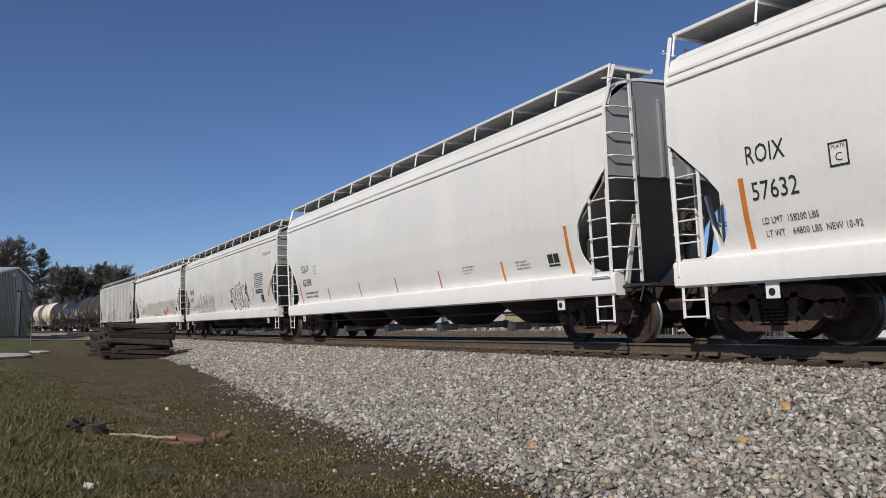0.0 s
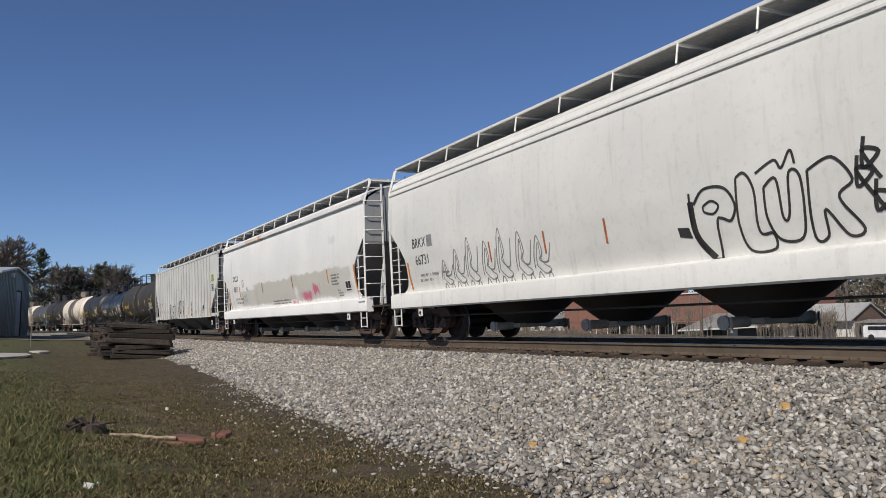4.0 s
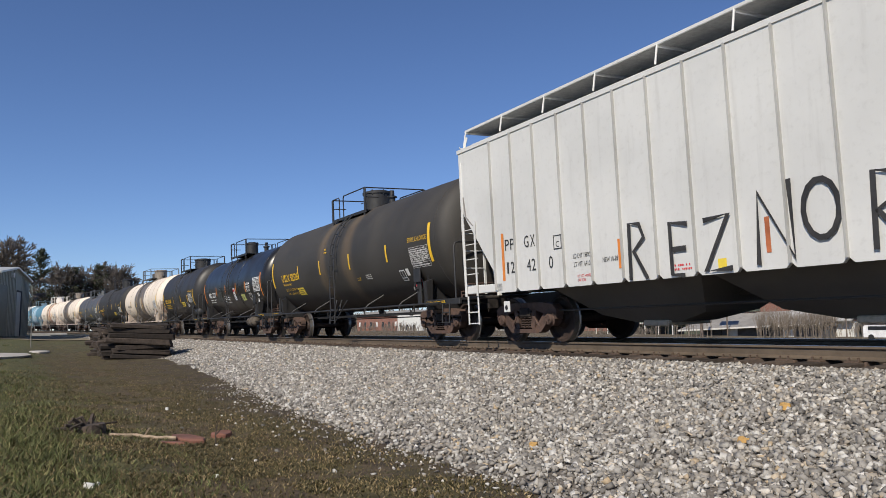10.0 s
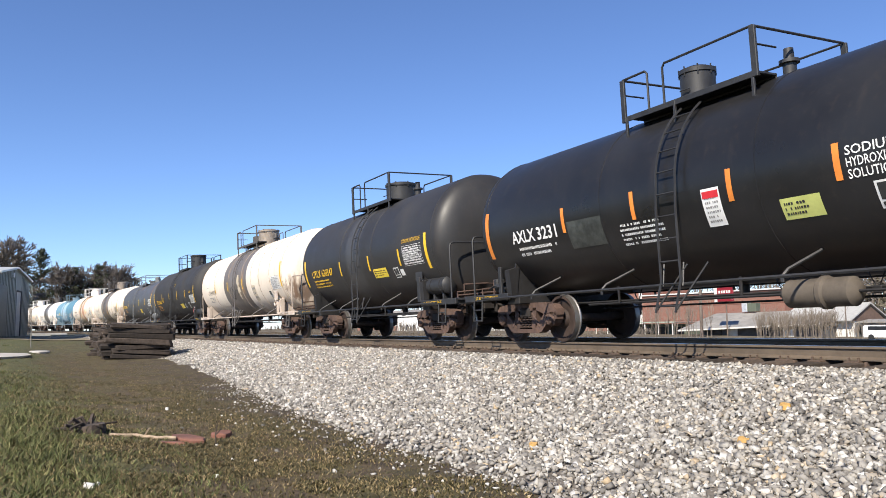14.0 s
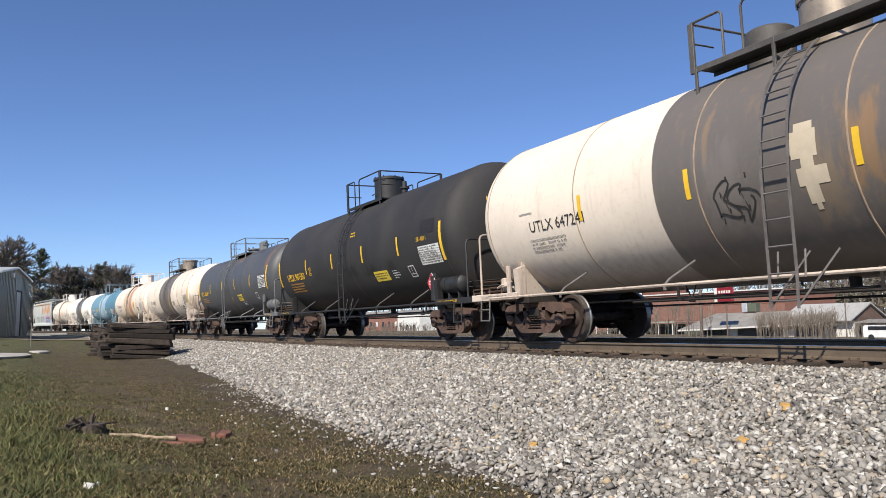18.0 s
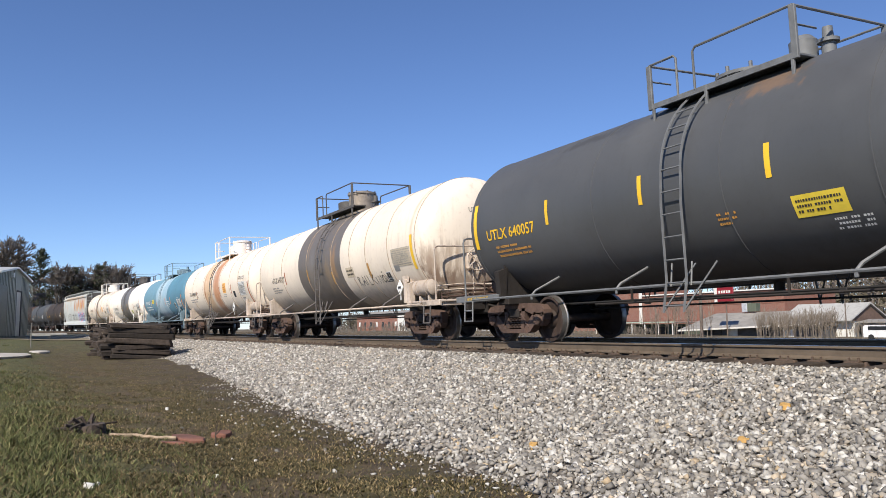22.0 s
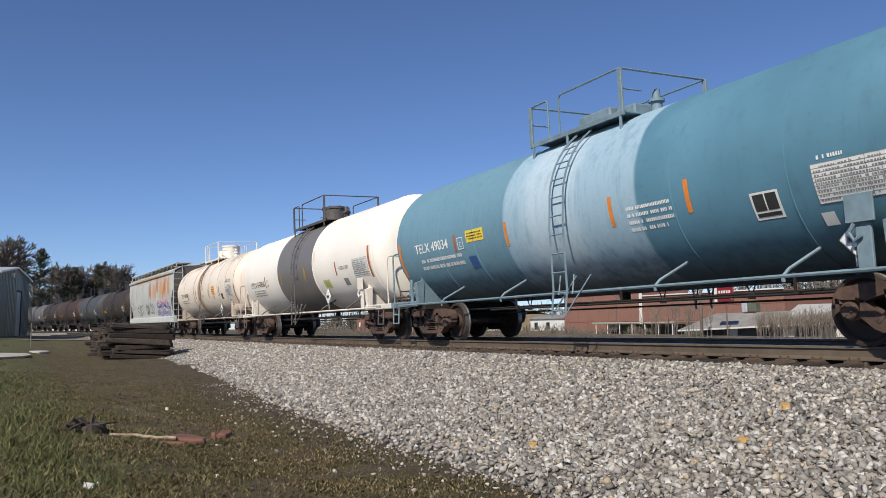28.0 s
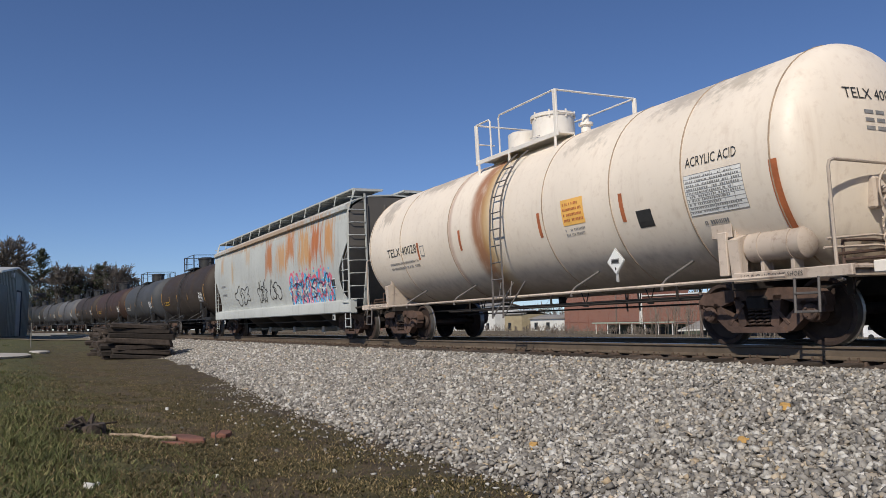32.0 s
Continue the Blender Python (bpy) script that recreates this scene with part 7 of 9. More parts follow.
def tank_9():
    m = paint("teal_tank_paint", (0.095, 0.225, 0.31), dirt=(0.05, 0.06, 0.065), amount=0.35, rough=0.6, vary=0.1, streak=0.7, relief=0.1, low=((0.05, 0.055, 0.055), 1.3, 0.35),
              bands=[(-1.75, 2.15, (0.34, 0.48, 0.58), 0.05, 0.92, 0.12), (-1.0, 0.6, (0.52, 0.63, 0.70), 0.3, 0.6, 0.5), (-6.9, -1.75, (0.20, 0.34, 0.42), 0.1, 0.55, 0.3)],
              patches=[(7.3, 1.9, 0.3, 0.5, (0.14, 0.07, 0.04), 0.7)])
    car, s, h = tank_car(7.4, 1.53, "teal blue tank car with a faded pale blue middle", m, TRIM_B, M_CAST_DARK, platform="box", seams=(-4.6, -3.0, 2.9, 4.9), dome_mat=TRIM_B)
    s.text("TELX 49034", -5.85, 2.17, 0.22, M_LETTER_W, 1.70, bold=0.012)
    s.bars(-5.7, 1.72, -3.6, 2.05, 2, M_LETTER_W, 59)
    s.panel(-3.30, 2.2, -2.55, 2.46, M_DECAL_Y, M_LETTER_K, 3, 60, label="yellow emergency notice")
    part("paint_patch", s.sheet(MB(), -3.38, 1.63, -3.05, 1.90), M_DECAL_BLUE, car, "dark blue patch")
    s.strip(-3.83, 2.05, 2.42, 0.09, M_RUSTSTRIP)
    p = s.panel(-3.7, 2.08, -3.45, 2.35, m, None, frame=M_LETTER_W, label="square clearance mark")
    s.text("C", -3.63, 2.13, 0.12, M_LETTER_W, parent=p)
    tank_strips(s, (-1.68, 1.53, 3.22), 1.96, 2.45, (-6.75, 6.7), M_ORANGE, 1.65, 2.5)
    s.bars(1.9, 1.8, 2.9, 2.25, 4, M_LETTER_W, 61)
    s.two_box(4.28, 1.70, 4.72, 2.06, M_LETTER_K, M_DECAL_W)
    s.bars(5.35, 2.28, 5.9, 2.38, 1, M_LETTER_W, 62)
    s.table(5.25, 1.78, 6.31, 2.26, M_GREYBAR, 9, back=M_DECAL_W, ink=M_GREYBAR)
    part("white_label", s.sheet(MB(), 5.2, 1.52, 5.38, 1.68), M_DECAL_W, car, "small white label")
    s.diamond(5.55, 1.32, 0.19, M_DECAL_W, y=-1.5)
    PENDING.append((h, "TELX 49034", -0.7, 3.15, 0.14, M_LETTER_W, 1.0, car, 0.0, "lettering"))
    put(car, -214.15)


def tank_10():
    m = paint("white_paint_grey_band", (0.90, 0.85, 0.77), dirt=(0.36, 0.25, 0.16), amount=0.14, rough=0.42, vary=0.03, streak=0.5, relief=0.08, low=((0.35, 0.28, 0.22), 0.98, 0.22),
              bands=[(-1.95, 1.95, (0.165, 0.158, 0.152), 0.012, 1.0, 0.0)], patches=[(2.1, 2.75, 0.12, 0.25, (0.7, 0.45, 0.25), 0.6), (1.0, 2.3, 0.08, 0.3, (0.35, 0.25, 0.08), 0.6)])
    car, s, h = tank_car(7.3, 1.58, "bright white tank car with a dark grey middle band", m, TRIM_WC, M_CAST_DARK, seams=(-1.95, 1.95), plat_h=4.10, rail_h=0.84, pl=1.64, dome_mat=TRIM_BAND, ladder_mat=TRIM_RUNG)
    s.text("UTLX 647856", -5.78, 2.08, 0.22, M_LETTER_K, 1.90)
    s.bars(-5.6, 1.70, -4.0, 1.98, 3, M_GREYBAR, 63)
    s.strip(-3.73, 2.0, 2.46, 0.09, M_RUSTSTRIP)
    p = s.panel(-3.55, 2.05, -3.35, 2.3, m, None, frame=M_GREYBAR, label="square clearance mark")
    tank_strips(s, (-1.65, 1.1), 2.0, 2.46, (), M_OCHRE, 0, 0)
    s.strip(4.02, 2.02, 2.44, 0.09, M_RUSTSTRIP)
    s.strip(6.64, 1.81, 2.70, 0.12, M_RUSTSTRIP)
    s.text("ACRYLIC ACID", 4.3, 2.17, 0.10, M_LETTER_K, 0.75)
    s.table(5.4, 1.87, 6.5, 2.40, M_GREYBAR, 9, back=M_DECAL_W, ink=M_GREYBAR)
    s.two_box(4.45, 1.68, 4.8, 1.9, M_GREYBAR, M_GREYBAR)
    s.panel(2.66, 1.67, 3.25, 1.94, M_DECAL_G, M_GREYBAR, 3, 66, label="faded yellow notice")
    s.diamond(2.72, 1.40, 0.24, M_DECAL_W, y=-1.5)
    PENDING.append((h, "UTLX 647856", -0.6, 3.2, 0.14, M_LETTER_K, 1.0, car, 0.0, "lettering"))
    put(car, -229.56)


def tank_11():
    car = cream_tank("cream_paint_rust_ring", "cream tank car with a brown rust ring and sooty streaks",
                    [(-0.95, -0.35, (0.34, 0.15, 0.07), 0.14, 0.95, 0.12), (-0.5, -0.1, (0.55, 0.36, 0.12), 0.15, 0.6, 0.2), (-2.0, -1.85, (0.40, 0.24, 0.18), 0.05, 0.6, 0.05)], "40028", half=7.2,
                    patches=[(-5.8, 3.5, 0.5, 0.5, (0.26, 0.22, 0.18), 0.55), (-3.5, 3.9, 1.2, 0.25, (0.26, 0.22, 0.18), 0.6), (2.6, 3.8, 0.7, 0.4, (0.3, 0.26, 0.21), 0.5), (4.8, 3.85, 0.8, 0.3, (0.28, 0.24, 0.2), 0.5), (5.9, 3.85, 0.5, 0.35, (0.3, 0.26, 0.2), 0.5)])
    put(car, -245.22)


def rear_tanks():
    """Dark tank cars that follow the grey hopper."""
    spec = [(-283.3, 6.9, (0.042, 0.030, 0.023), "brown-black"), (-299.5, 6.7, (0.060, 0.064, 0.070), "dark grey"), (-315.4, 7.3, (0.050, 0.028, 0.022), "brown-black"), (-331.3, 6.6, (0.040, 0.030, 0.026), "black"),
            (-346.0, 6.3, (0.11, 0.11, 0.115), "grey"), (-360.5, 6.3, (0.07, 0.07, 0.072), "dark grey"), (-375.0, 6.3, (0.03, 0.03, 0.03), "black"), (-389.5, 6.3, (0.04, 0.04, 0.04), "black")]
    for i, (l, half, col, word) in enumerate(spec):
        m = black_paint("rear_tank_paint_" + "abcdefgh"[i], col, rough=0.66)
        car, s, h = tank_car(half, 1.54, word + " tank car at the rear of the train", m, TRIM_K, M_BLACK, far=True, seams=(-1.5, 1.5))
        tank_strips(s, (-half * 0.5, -half * 0.15, half * 0.3), 2.1, 2.5, (-half + 0.65, half - 0.65), M_LETTER_O if i % 2 else M_OCHRE, 1.9, 2.8)
        s.bars(-half + 1.6, 1.9, -half + 3.2, 2.2, 2, M_LETTER_Y if i % 2 == 0 else M_LETTER_W, 80 + i)
        s.table(half - 2.0, 1.9, half - 1.0, 2.4, M_LETTER_W, 6)
        if i == 2:
            part("white_label", s.sheet(MB(), half - 1.6, 1.9, half - 1.3, 2.3), M_DECAL_W, car, "white notice")
        put(car, l + 3.05)


for build in (hopper_a, hopper_b, hopper_c, hopper_d, hopper_e, tank_1, tank_2, tank_3, tank_4, tank_5, tank_6, tank_7, tank_8, tank_9, tank_10, tank_11, hopper_h, rear_tanks):
    build()
finish_lettering()


# ---- grass and litter on the near ground ----
def blades(name, spots, heights, mat, label, width=0.006):
    """One mesh of bent grass blades."""
    rng = np.random.default_rng(11)
    n = len(spots)
    P, H = np.asarray(spots), np.asarray(heights)
    a, lean, la = rng.uniform(0, 6.283, n), rng.uniform(0.2, 1.7, n), rng.uniform(0, 6.283, n)
    side = np.stack([np.cos(a), np.sin(a), np.zeros(n)], 1) * (width * rng.uniform(0.6, 1.4, n))[:, None]
    tip = np.stack([np.cos(la) * lean, np.sin(la) * lean, np.ones(n)], 1) * H[:, None]
    mid = np.stack([np.cos(la) * lean * 0.35, np.sin(la) * lean * 0.35, np.full(n, 0.6)], 1) * H[:, None]
    V = np.stack([P - side, P + side, P + mid + side * 0.7, P + mid - side * 0.7, P + tip], 1)
    me = bpy.data.meshes.new(name)
    me.vertices.add(n * 5)
    me.vertices.foreach_set("co", V.reshape(-1).astype(np.float32))
    F = np.array([0, 1, 2, 0, 2, 3, 3, 2, 4])
    faces = (F[None] + (np.arange(n) * 5)[:, None]).reshape(-1)
    me.loops.add(len(faces))
    me.loops.foreach_set("vertex_index", faces.astype(np.int32))
    me.polygons.add(n * 3)
    me.polygons.foreach_set("loop_start", np.arange(0, n * 9, 3, dtype=np.int32))
    me.materials.append(mat)
    me.update(calc_edges=True)
    return tagged(new(name, me), label, "grass", kind="stuff")


def blade_material(name, a, b_, c_):
    m, t, b = nodes_of(name)
    r = t.nodes.new("ShaderNodeNewGeometry").outputs["Random Per Island"]
    cr = t.nodes.new("ShaderNodeValToRGB")
    cr.color_ramp.elements[0].color, cr.color_ramp.elements[1].color = (*a, 1), (*b_, 1)
    e = cr.color_ramp.elements.new(0.55)
    e.color = (*c_, 1)
    link(t, r, cr.inputs[0])
    tc = t.nodes.new("ShaderNodeTexCoord").outputs["Object"]
    n = noise_tex(t, tc, 0.8, 3).outputs["Fac"]
    c = mixc(t, ramp(t, n, 0.35, 0.7, 0.0, 0.5), cr.outputs[0], tuple(x * 0.6 for x in c_))
    link(t, c, b.inputs["Base Color"])
    b.inputs["Roughness"].default_value = 0.75
    return m


def build_grass():
    rng = np.random.default_rng(5)
    green, gh, brown, bh = [], [], [], []
    while len(green) < 70000:
        d = rng.exponential(9.0) + 2.6
        x, y = -d, rng.uniform(-14.5, -8.2)
        if x < -60:
            continue
        edge = -9.35 + 1.1 * noise.noise((x * 0.35, 0.0, 7.0)) + 0.02 * x
        if y > edge and rng.random() > 0.30:
            continue
        if noise.noise((x * 0.9, y * 0.9, 2.0)) < -0.25:
            continue
        green.append((x, y, ground_z(x, y) - 0.005))
        gh.append(rng.uniform(0.018, 0.065) * (1.0 + 0.6 * noise.noise((x * 0.7, y * 0.7, 9.0))) * (0.7 if x < -25 else 1.0))
    while len(brown) < 125000:
        x = -(rng.exponential(8.0) + 2.6)
        y = rng.uniform(-10.5, -4.3)
        if x < -50 or y > toe(x) - 0.05:
            continue
        if noise.noise((x * 0.8, y * 0.8, 5.0)) < -0.1 and rng.random() < 0.75:
            continue
        k = (y - toe(x)) / -1.6
        if k < 1 and rng.random() > 0.18 + 0.6 * k:
            continue
        brown.append((x, y, ground_z(x, y) - 0.004))
        bh.append(rng.uniform(0.008, 0.040))
    # longer tufts along the edge of the bank
    for _ in range(240):
        x = -(rng.exponential(7.0) + 4.0)
        y = -9.7 + 0.03 * x + rng.normal(0, 0.45)
        r, k = rng.uniform(0.05, 0.2), rng.uniform(0.05, 0.13)
        for _k in range(55):
            px, py = x + rng.normal(0, r), y + rng.normal(0, r)
            (green if rng.random() < 0.75 else brown).append((px, py, ground_z(px, py) - 0.01))
            if len(green) > len(gh):
                gh.append(k * rng.uniform(0.5, 1.2))
            else:
                bh.append(k * rng.uniform(0.4, 1.0))
    blades("green_grass", green, gh, blade_material("green_blades", (0.038, 0.054, 0.010), (0.26, 0.235, 0.10), (0.096, 0.112, 0.030)), "short green grass mixed with straw", 0.0055)
    blades("dry_grass", brown, bh, blade_material("straw_blades", (0.034, 0.031, 0.009), (0.34, 0.25, 0.13), (0.084, 0.070, 0.023)), "sparse dry winter grass on bare earth", 0.007)


build_grass()


def rough_slab(w, d, h, seed, bev=0.02):
    rnd = random.Random(seed)
    b = MB()
    n = 9
    top = [(math.cos(i * 6.283 / n) * w / 2 * rnd.uniform(0.8, 1.1), math.sin(i * 6.283 / n) * d / 2 * rnd.uniform(0.8, 1.1)) for i in range(n)]
    v = [(x, y, 0) for x, y in top] + [(x * 1.02, y * 1.02, h * 0.7) for x, y in top] + [(x * 0.94, y * 0.94, h * rnd.uniform(0.85, 1.1)) for x, y in top]
    f = [tuple(range(n - 1, -1, -1)), tuple(range(2 * n, 3 * n))]
    for r in (0, n):
        f += [(r + i, r + (i + 1) % n, r + n + (i + 1) % n, r + n + i) for i in range(n)]
    return b.add(v, f)


def litter():
    M_BRICK = plain("broken_red_clay", (0.17, 0.075, 0.052), 0.9, 0.0, 0.3, 10.0, 0.6)
    M_WOOD = plain("bleached_stick", (0.30, 0.23, 0.16), 0.85, 0.0, 0.35, 12.0, 0.5)
    M_CONC = plain("pale_concrete", (0.42, 0.39, 0.35), 0.9, 0.0, 0.2, 6.0, 0.5)
    M_BARK = plain("dark_root_wood", (0.06, 0.045, 0.035), 0.9, 0.0, 0.4, 10.0, 0.8)
    M_PALE = plain("white_litter", (0.7, 0.69, 0.66), 0.7, 0.0, 0.1, 10.0, 0.2)
    M_TANSTONE = plain("orange_stone", (0.50, 0.30, 0.10), 0.8, 0.0, 0.25, 10.0, 0.4)
    for i, (x, y, w, d, h, r) in enumerate(((-10.2, -8.05, 0.75, 0.30, 0.05, 15), (-10.3, -7.62, 0.42, 0.26, 0.07, -20), (-9.95, -8.3, 0.35, 0.16, 0.04, 40))):
        thing("clay_slab", rough_slab(w, d, h, i), M_BRICK, "broken slab of red clay in the dirt", "rubble", "broken clay slabs", at=pose(x, y, ground_z(x, y) - 0.012, 0, 0, r))
    b = MB()
    rnd = random.Random(4)
    pts = [(-10.75 + 0.07 * i, -8.9 + 0.085 * i + rnd.uniform(-0.02, 0.02), 0.025 + rnd.uniform(-0.01, 0.012)) for i in range(9)]
    b.tube([(x, y, ground_z(x, y) + z) for x, y, z in pts], 0.022, 6)
    b.tube([(pts[4][0], pts[4][1], ground_z(*pts[4][:2]) + 0.02), (pts[4][0] + 0.1, pts[4][1] + 0.05, ground_z(*pts[4][:2]) + 0.13)], 0.01, 5)
    thing("fallen_stick", b, M_WOOD, "pale fallen stick on the ground", "branch")
    b = MB()
    z = ground_z(-9.6, -7.85)
    b.tube([(-9.6, -7.85, z - 0.01), (-9.6, -7.86, z + 0.12), (-9.62, -7.84, z + 0.24)], 0.009, 5)
    b.tube([(-9.6, -7.86, z + 0.12), (-9.56, -7.80, z + 0.2)], 0.006, 4)
    thing("weed_stem", b, M_BARK, "dry dark weed stem standing in the dirt", "weed")
    z = ground_z(-11.1, -9.12)
    clod = thing("root_clump", rough_slab(0.5, 0.42, 0.14, 60), M_BARK, "dark tangled root clump in the grass bank", "stump", at=pose(-11.1, -9.12, z - 0.04))
    for i in range(16):
        a, r = rnd.uniform(0, 6.28), rnd.uniform(0.15, 0.42)
        b = MB()
        b.tube([(-11.1, -9.12, z), (-11.1 + 0.4 * r * math.cos(a), -9.12 + 0.4 * r * math.sin(a), z + rnd.uniform(0.05, 0.2)), (-11.1 + r * math.cos(a), -9.12 + r * math.sin(a), z + rnd.uniform(-0.02, 0.22))], rnd.uniform(0.008, 0.028), 5)
        part("root", b, M_BARK, clod).matrix_parent_inverse = clod.matrix_basis.inverted()
    for i, (x, y, w, d) in enumerate(((-34.5, -10.6, 5.0, 2.6), (-40.2, -8.9, 3.4, 0.9))):
        thing("concrete_pad", rough_slab(w, d, 0.10, 20 + i), M_CONC, "worn pale concrete pad in the grass", "concrete pad", "concrete pads", at=pose(x, y, ground_z(x, y) - 0.03))
    for i, (x, y, s) in enumerate(((-14.4, -7.6, 0.10), (-7.15, -9.45, 0.11), (-7.3, -9.38, 0.07), (-8.6, -7.9, 0.05), (-7.6, -8.3, 0.06), (-12.9, -7.0, 0.05))):
        thing("litter_scrap", rough_slab(s, s * 0.6, s * 0.5, 30 + i), M_PALE, "white scrap of litter on the ground", "litter", "litter scraps", at=pose(x, y, ground_z(x, y) - 0.004, 0, 0, i * 40))
    for i, (s, y) in enumerate(((-6.55, -5.35), (-5.1, -3.3), (-4.7, -4.4))):
        x, yy, zz = beside(s, y, 0)
        thing("tan_stone", rough_slab(0.11, 0.09, 0.06, 40 + i), M_TANSTONE, "orange-tan stone lying on the ballast", "stone", "tan stones", at=pose(x, yy, bed_z(s, y) + 0.005, 10, 5, 30 * i))


litter()


# ---- the pile of old ties ----
def tie_pile():
    M_OLD = plain("old_creosoted_tie", (0.044, 0.033, 0.026), 0.9, 0.0, 0.5, 8.0, 1.0, per="object")
    rnd = random.Random(9)
    shapes = []
    for k in range(5):
        b = MB()
        b.box((0, 0, 0), (2.10 + 0.09 * k, 0.24, 0.17 + 0.01 * k), 0.025)
        for j in range(len(b.v)):
            x, y, z = b.v[j]
            b.v[j] = (x + rnd.uniform(-0.09, 0.05), y + rnd.uniform(-0.03, 0.03), z + rnd.uniform(-0.03, 0.025))
        shapes.append(b.mesh("old_tie", M_OLD))
    for row in range(10):
        for lay in range(7 if row < 6 else 6):
            x, z0 = -33.2 - row * 0.30 - 0.03 * lay + rnd.uniform(-0.06, 0.06), ground_z(-35, -5.5)
            o = new("old_tie", rnd.choice(shapes))
            o.matrix_basis = Matrix.Translation((x, -5.42 + rnd.uniform(-0.3, 0.3), z0 + 0.06 + lay * 0.203)) @ Euler((radians(rnd.uniform(-9, 9)), radians(rnd.uniform(-3.5, 3.5)), radians(90 + rnd.uniform(-9, 9)))).to_matrix().to_4x4()
            tagged(o, "weathered dark wooden tie in a stacked pile", "railway tie", "pile of old ties")
    for row in range(6):
        for lay in range(6):
            x, z0 = -36.9 - row * 0.55 + rnd.uniform(-0.2, 0.2), ground_z(-36.9 - row * 0.55, -5.8)
            if lay > 3 and rnd.random() < 0.3:
                continue
            o = new("old_tie", rnd.choice(shapes))
            o.matrix_basis = Matrix.Translation((x, -5.62 + 0.02 * row + rnd.uniform(-0.25, 0.25), z0 + 0.10 + lay * 0.197)) @ Euler((radians(rnd.uniform(-8, 8)), radians(rnd.uniform(-3, 3)), radians(90 + rnd.uniform(-16, 16)))).to_matrix().to_4x4()
            tagged(o, "weathered dark wooden tie in a stacked pile", "railway tie", "pile of old ties")


tie_pile()


# ---- the metal building, post and timbers up the line ----
def metal_building():
    M_CLAD = plain("pale_green_metal_cladding", (0.235, 0.245, 0.20), 0.6, 0.1, 0.1, 2.0, 0.1)
    M_DOOR = plain("pale_steel_door", (0.36, 0.38, 0.37), 0.5, 0.0, 0.1, 3.0, 0.1)
    M_DARK = plain("dark_opening", (0.02, 0.02, 0.022), 0.8)
    M_ROOF = plain("pale_metal_roof", (0.50, 0.50, 0.47), 0.5, 0.3, 0.1, 2.0, 0.1)
    x1, x0, y1, y0, z0, ze = 0.0, -16.0, 0.0, -11.5, -0.35, 4.30
    o = tagged(new("metal_building"), "pale green metal-clad utility building with a steel door", "building")
    ym = (y0 + y1) / 2
    zr = 4.95
    o.matrix_basis = pose(-72, -8.85, 0, 0, 0, 79.5)
    b = MB()
    b.prism([(y0, z0), (y1, z0), (y1, ze), (ym, zr), (y0, ze)], "x", x1 - 0.15, x1)
    w = part("wall", b, M_CLAD, o, "end wall of ribbed metal")
    for i in range(26):
        y = y0 + 0.3 + i * 0.51
        r = MB()
        top = ze + (zr - ze) * (1 - abs(y - ym) / (ym - y0)) - 0.1
        r.box((x1 + 0.015, y, (z0 + top) / 2), (0.03, 0.06, top - z0), 0.008)
        if not (-5.2 < y < -3.2):
            part("cladding_rib", r, M_CLAD, w)
    b = MB()
    b.box(((x0 + x1) / 2, y1 - 0.08, (z0 + ze) / 2), (x1 - x0 - 0.3, 0.15, ze - z0))
    part("wall", b, M_CLAD, o, "side wall of ribbed metal")
    b = MB()
    b.box(((x0 + x1) / 2, y0 + 0.08, (z0 + ze) / 2), (x1 - x0 - 0.3, 0.15, ze - z0))
    part("wall", b, M_CLAD, o, "side wall of ribbed metal")
    b = MB()
    b.box((x0 + 0.08, ym, (z0 + ze) / 2), (0.15, y1 - y0, ze - z0))
    part("wall", b, M_CLAD, o, "back wall of ribbed metal")
    b = MB()
    for a, c in ((y1 + 0.25, ym), (y0 - 0.25, ym)):
        b.prism([(a, ze - 0.05), (c, zr), (c, zr + 0.12), (a, ze + 0.07)], "x", x0 - 0.2, x1 + 0.25)
    part("roof", b, M_ROOF, o, "low pitched metal roof")
    b = MB()
    b.box((x1 + 0.02, -4.3, z0 + 1.85), (0.06, 1.5, 3.5), 0.01)
    d = part("door", b, M_DOOR, o, "tall pale steel door")
    b = MB()
    b.box((x1 + 0.06, -3.4, z0 + 1.85), (0.05, 0.35, 3.6), 0.01)
    b.box((x1 + 0.06, -4.2, z0 + 3.65), (0.05, 1.9, 0.12), 0.01)
    part("door_frame", b, M_DARK, d, "dark door frame")
    # left part of the end wall, a panel darker than the cladding
    b = MB()
    b.box((x1 + 0.05, -9.9, 1.7), (0.05, 2.6, 3.6), 0.01)
    part("sliding_door", b, plain("darker_sage_cladding", (0.13, 0.14, 0.115), 0.6), o, "darker sage green panel on the end wall")
    b = MB()
    b.box((x1 + 0.15, -7.4, 4.35), (0.22, 0.5, 0.34), 0.03)
    part("wall_lamp", b, plain("lamp_housing", (0.6, 0.6, 0.58), 0.5), o, "small lamp on the gable")
    b = MB()
    z = ground_z(-46, -9.1)
    b.box((-46, -9.1, z + 0.62), (0.05, 0.05, 1.3), 0.008)
    thing("marker_post", b, plain("grey_post", (0.16, 0.15, 0.13), 0.8), "thin leaning grey marker post in the grass", "post", at=None)
    M_TIMBER = plain("pale_timber", (0.45, 0.38, 0.28), 0.8, 0, 0.2)
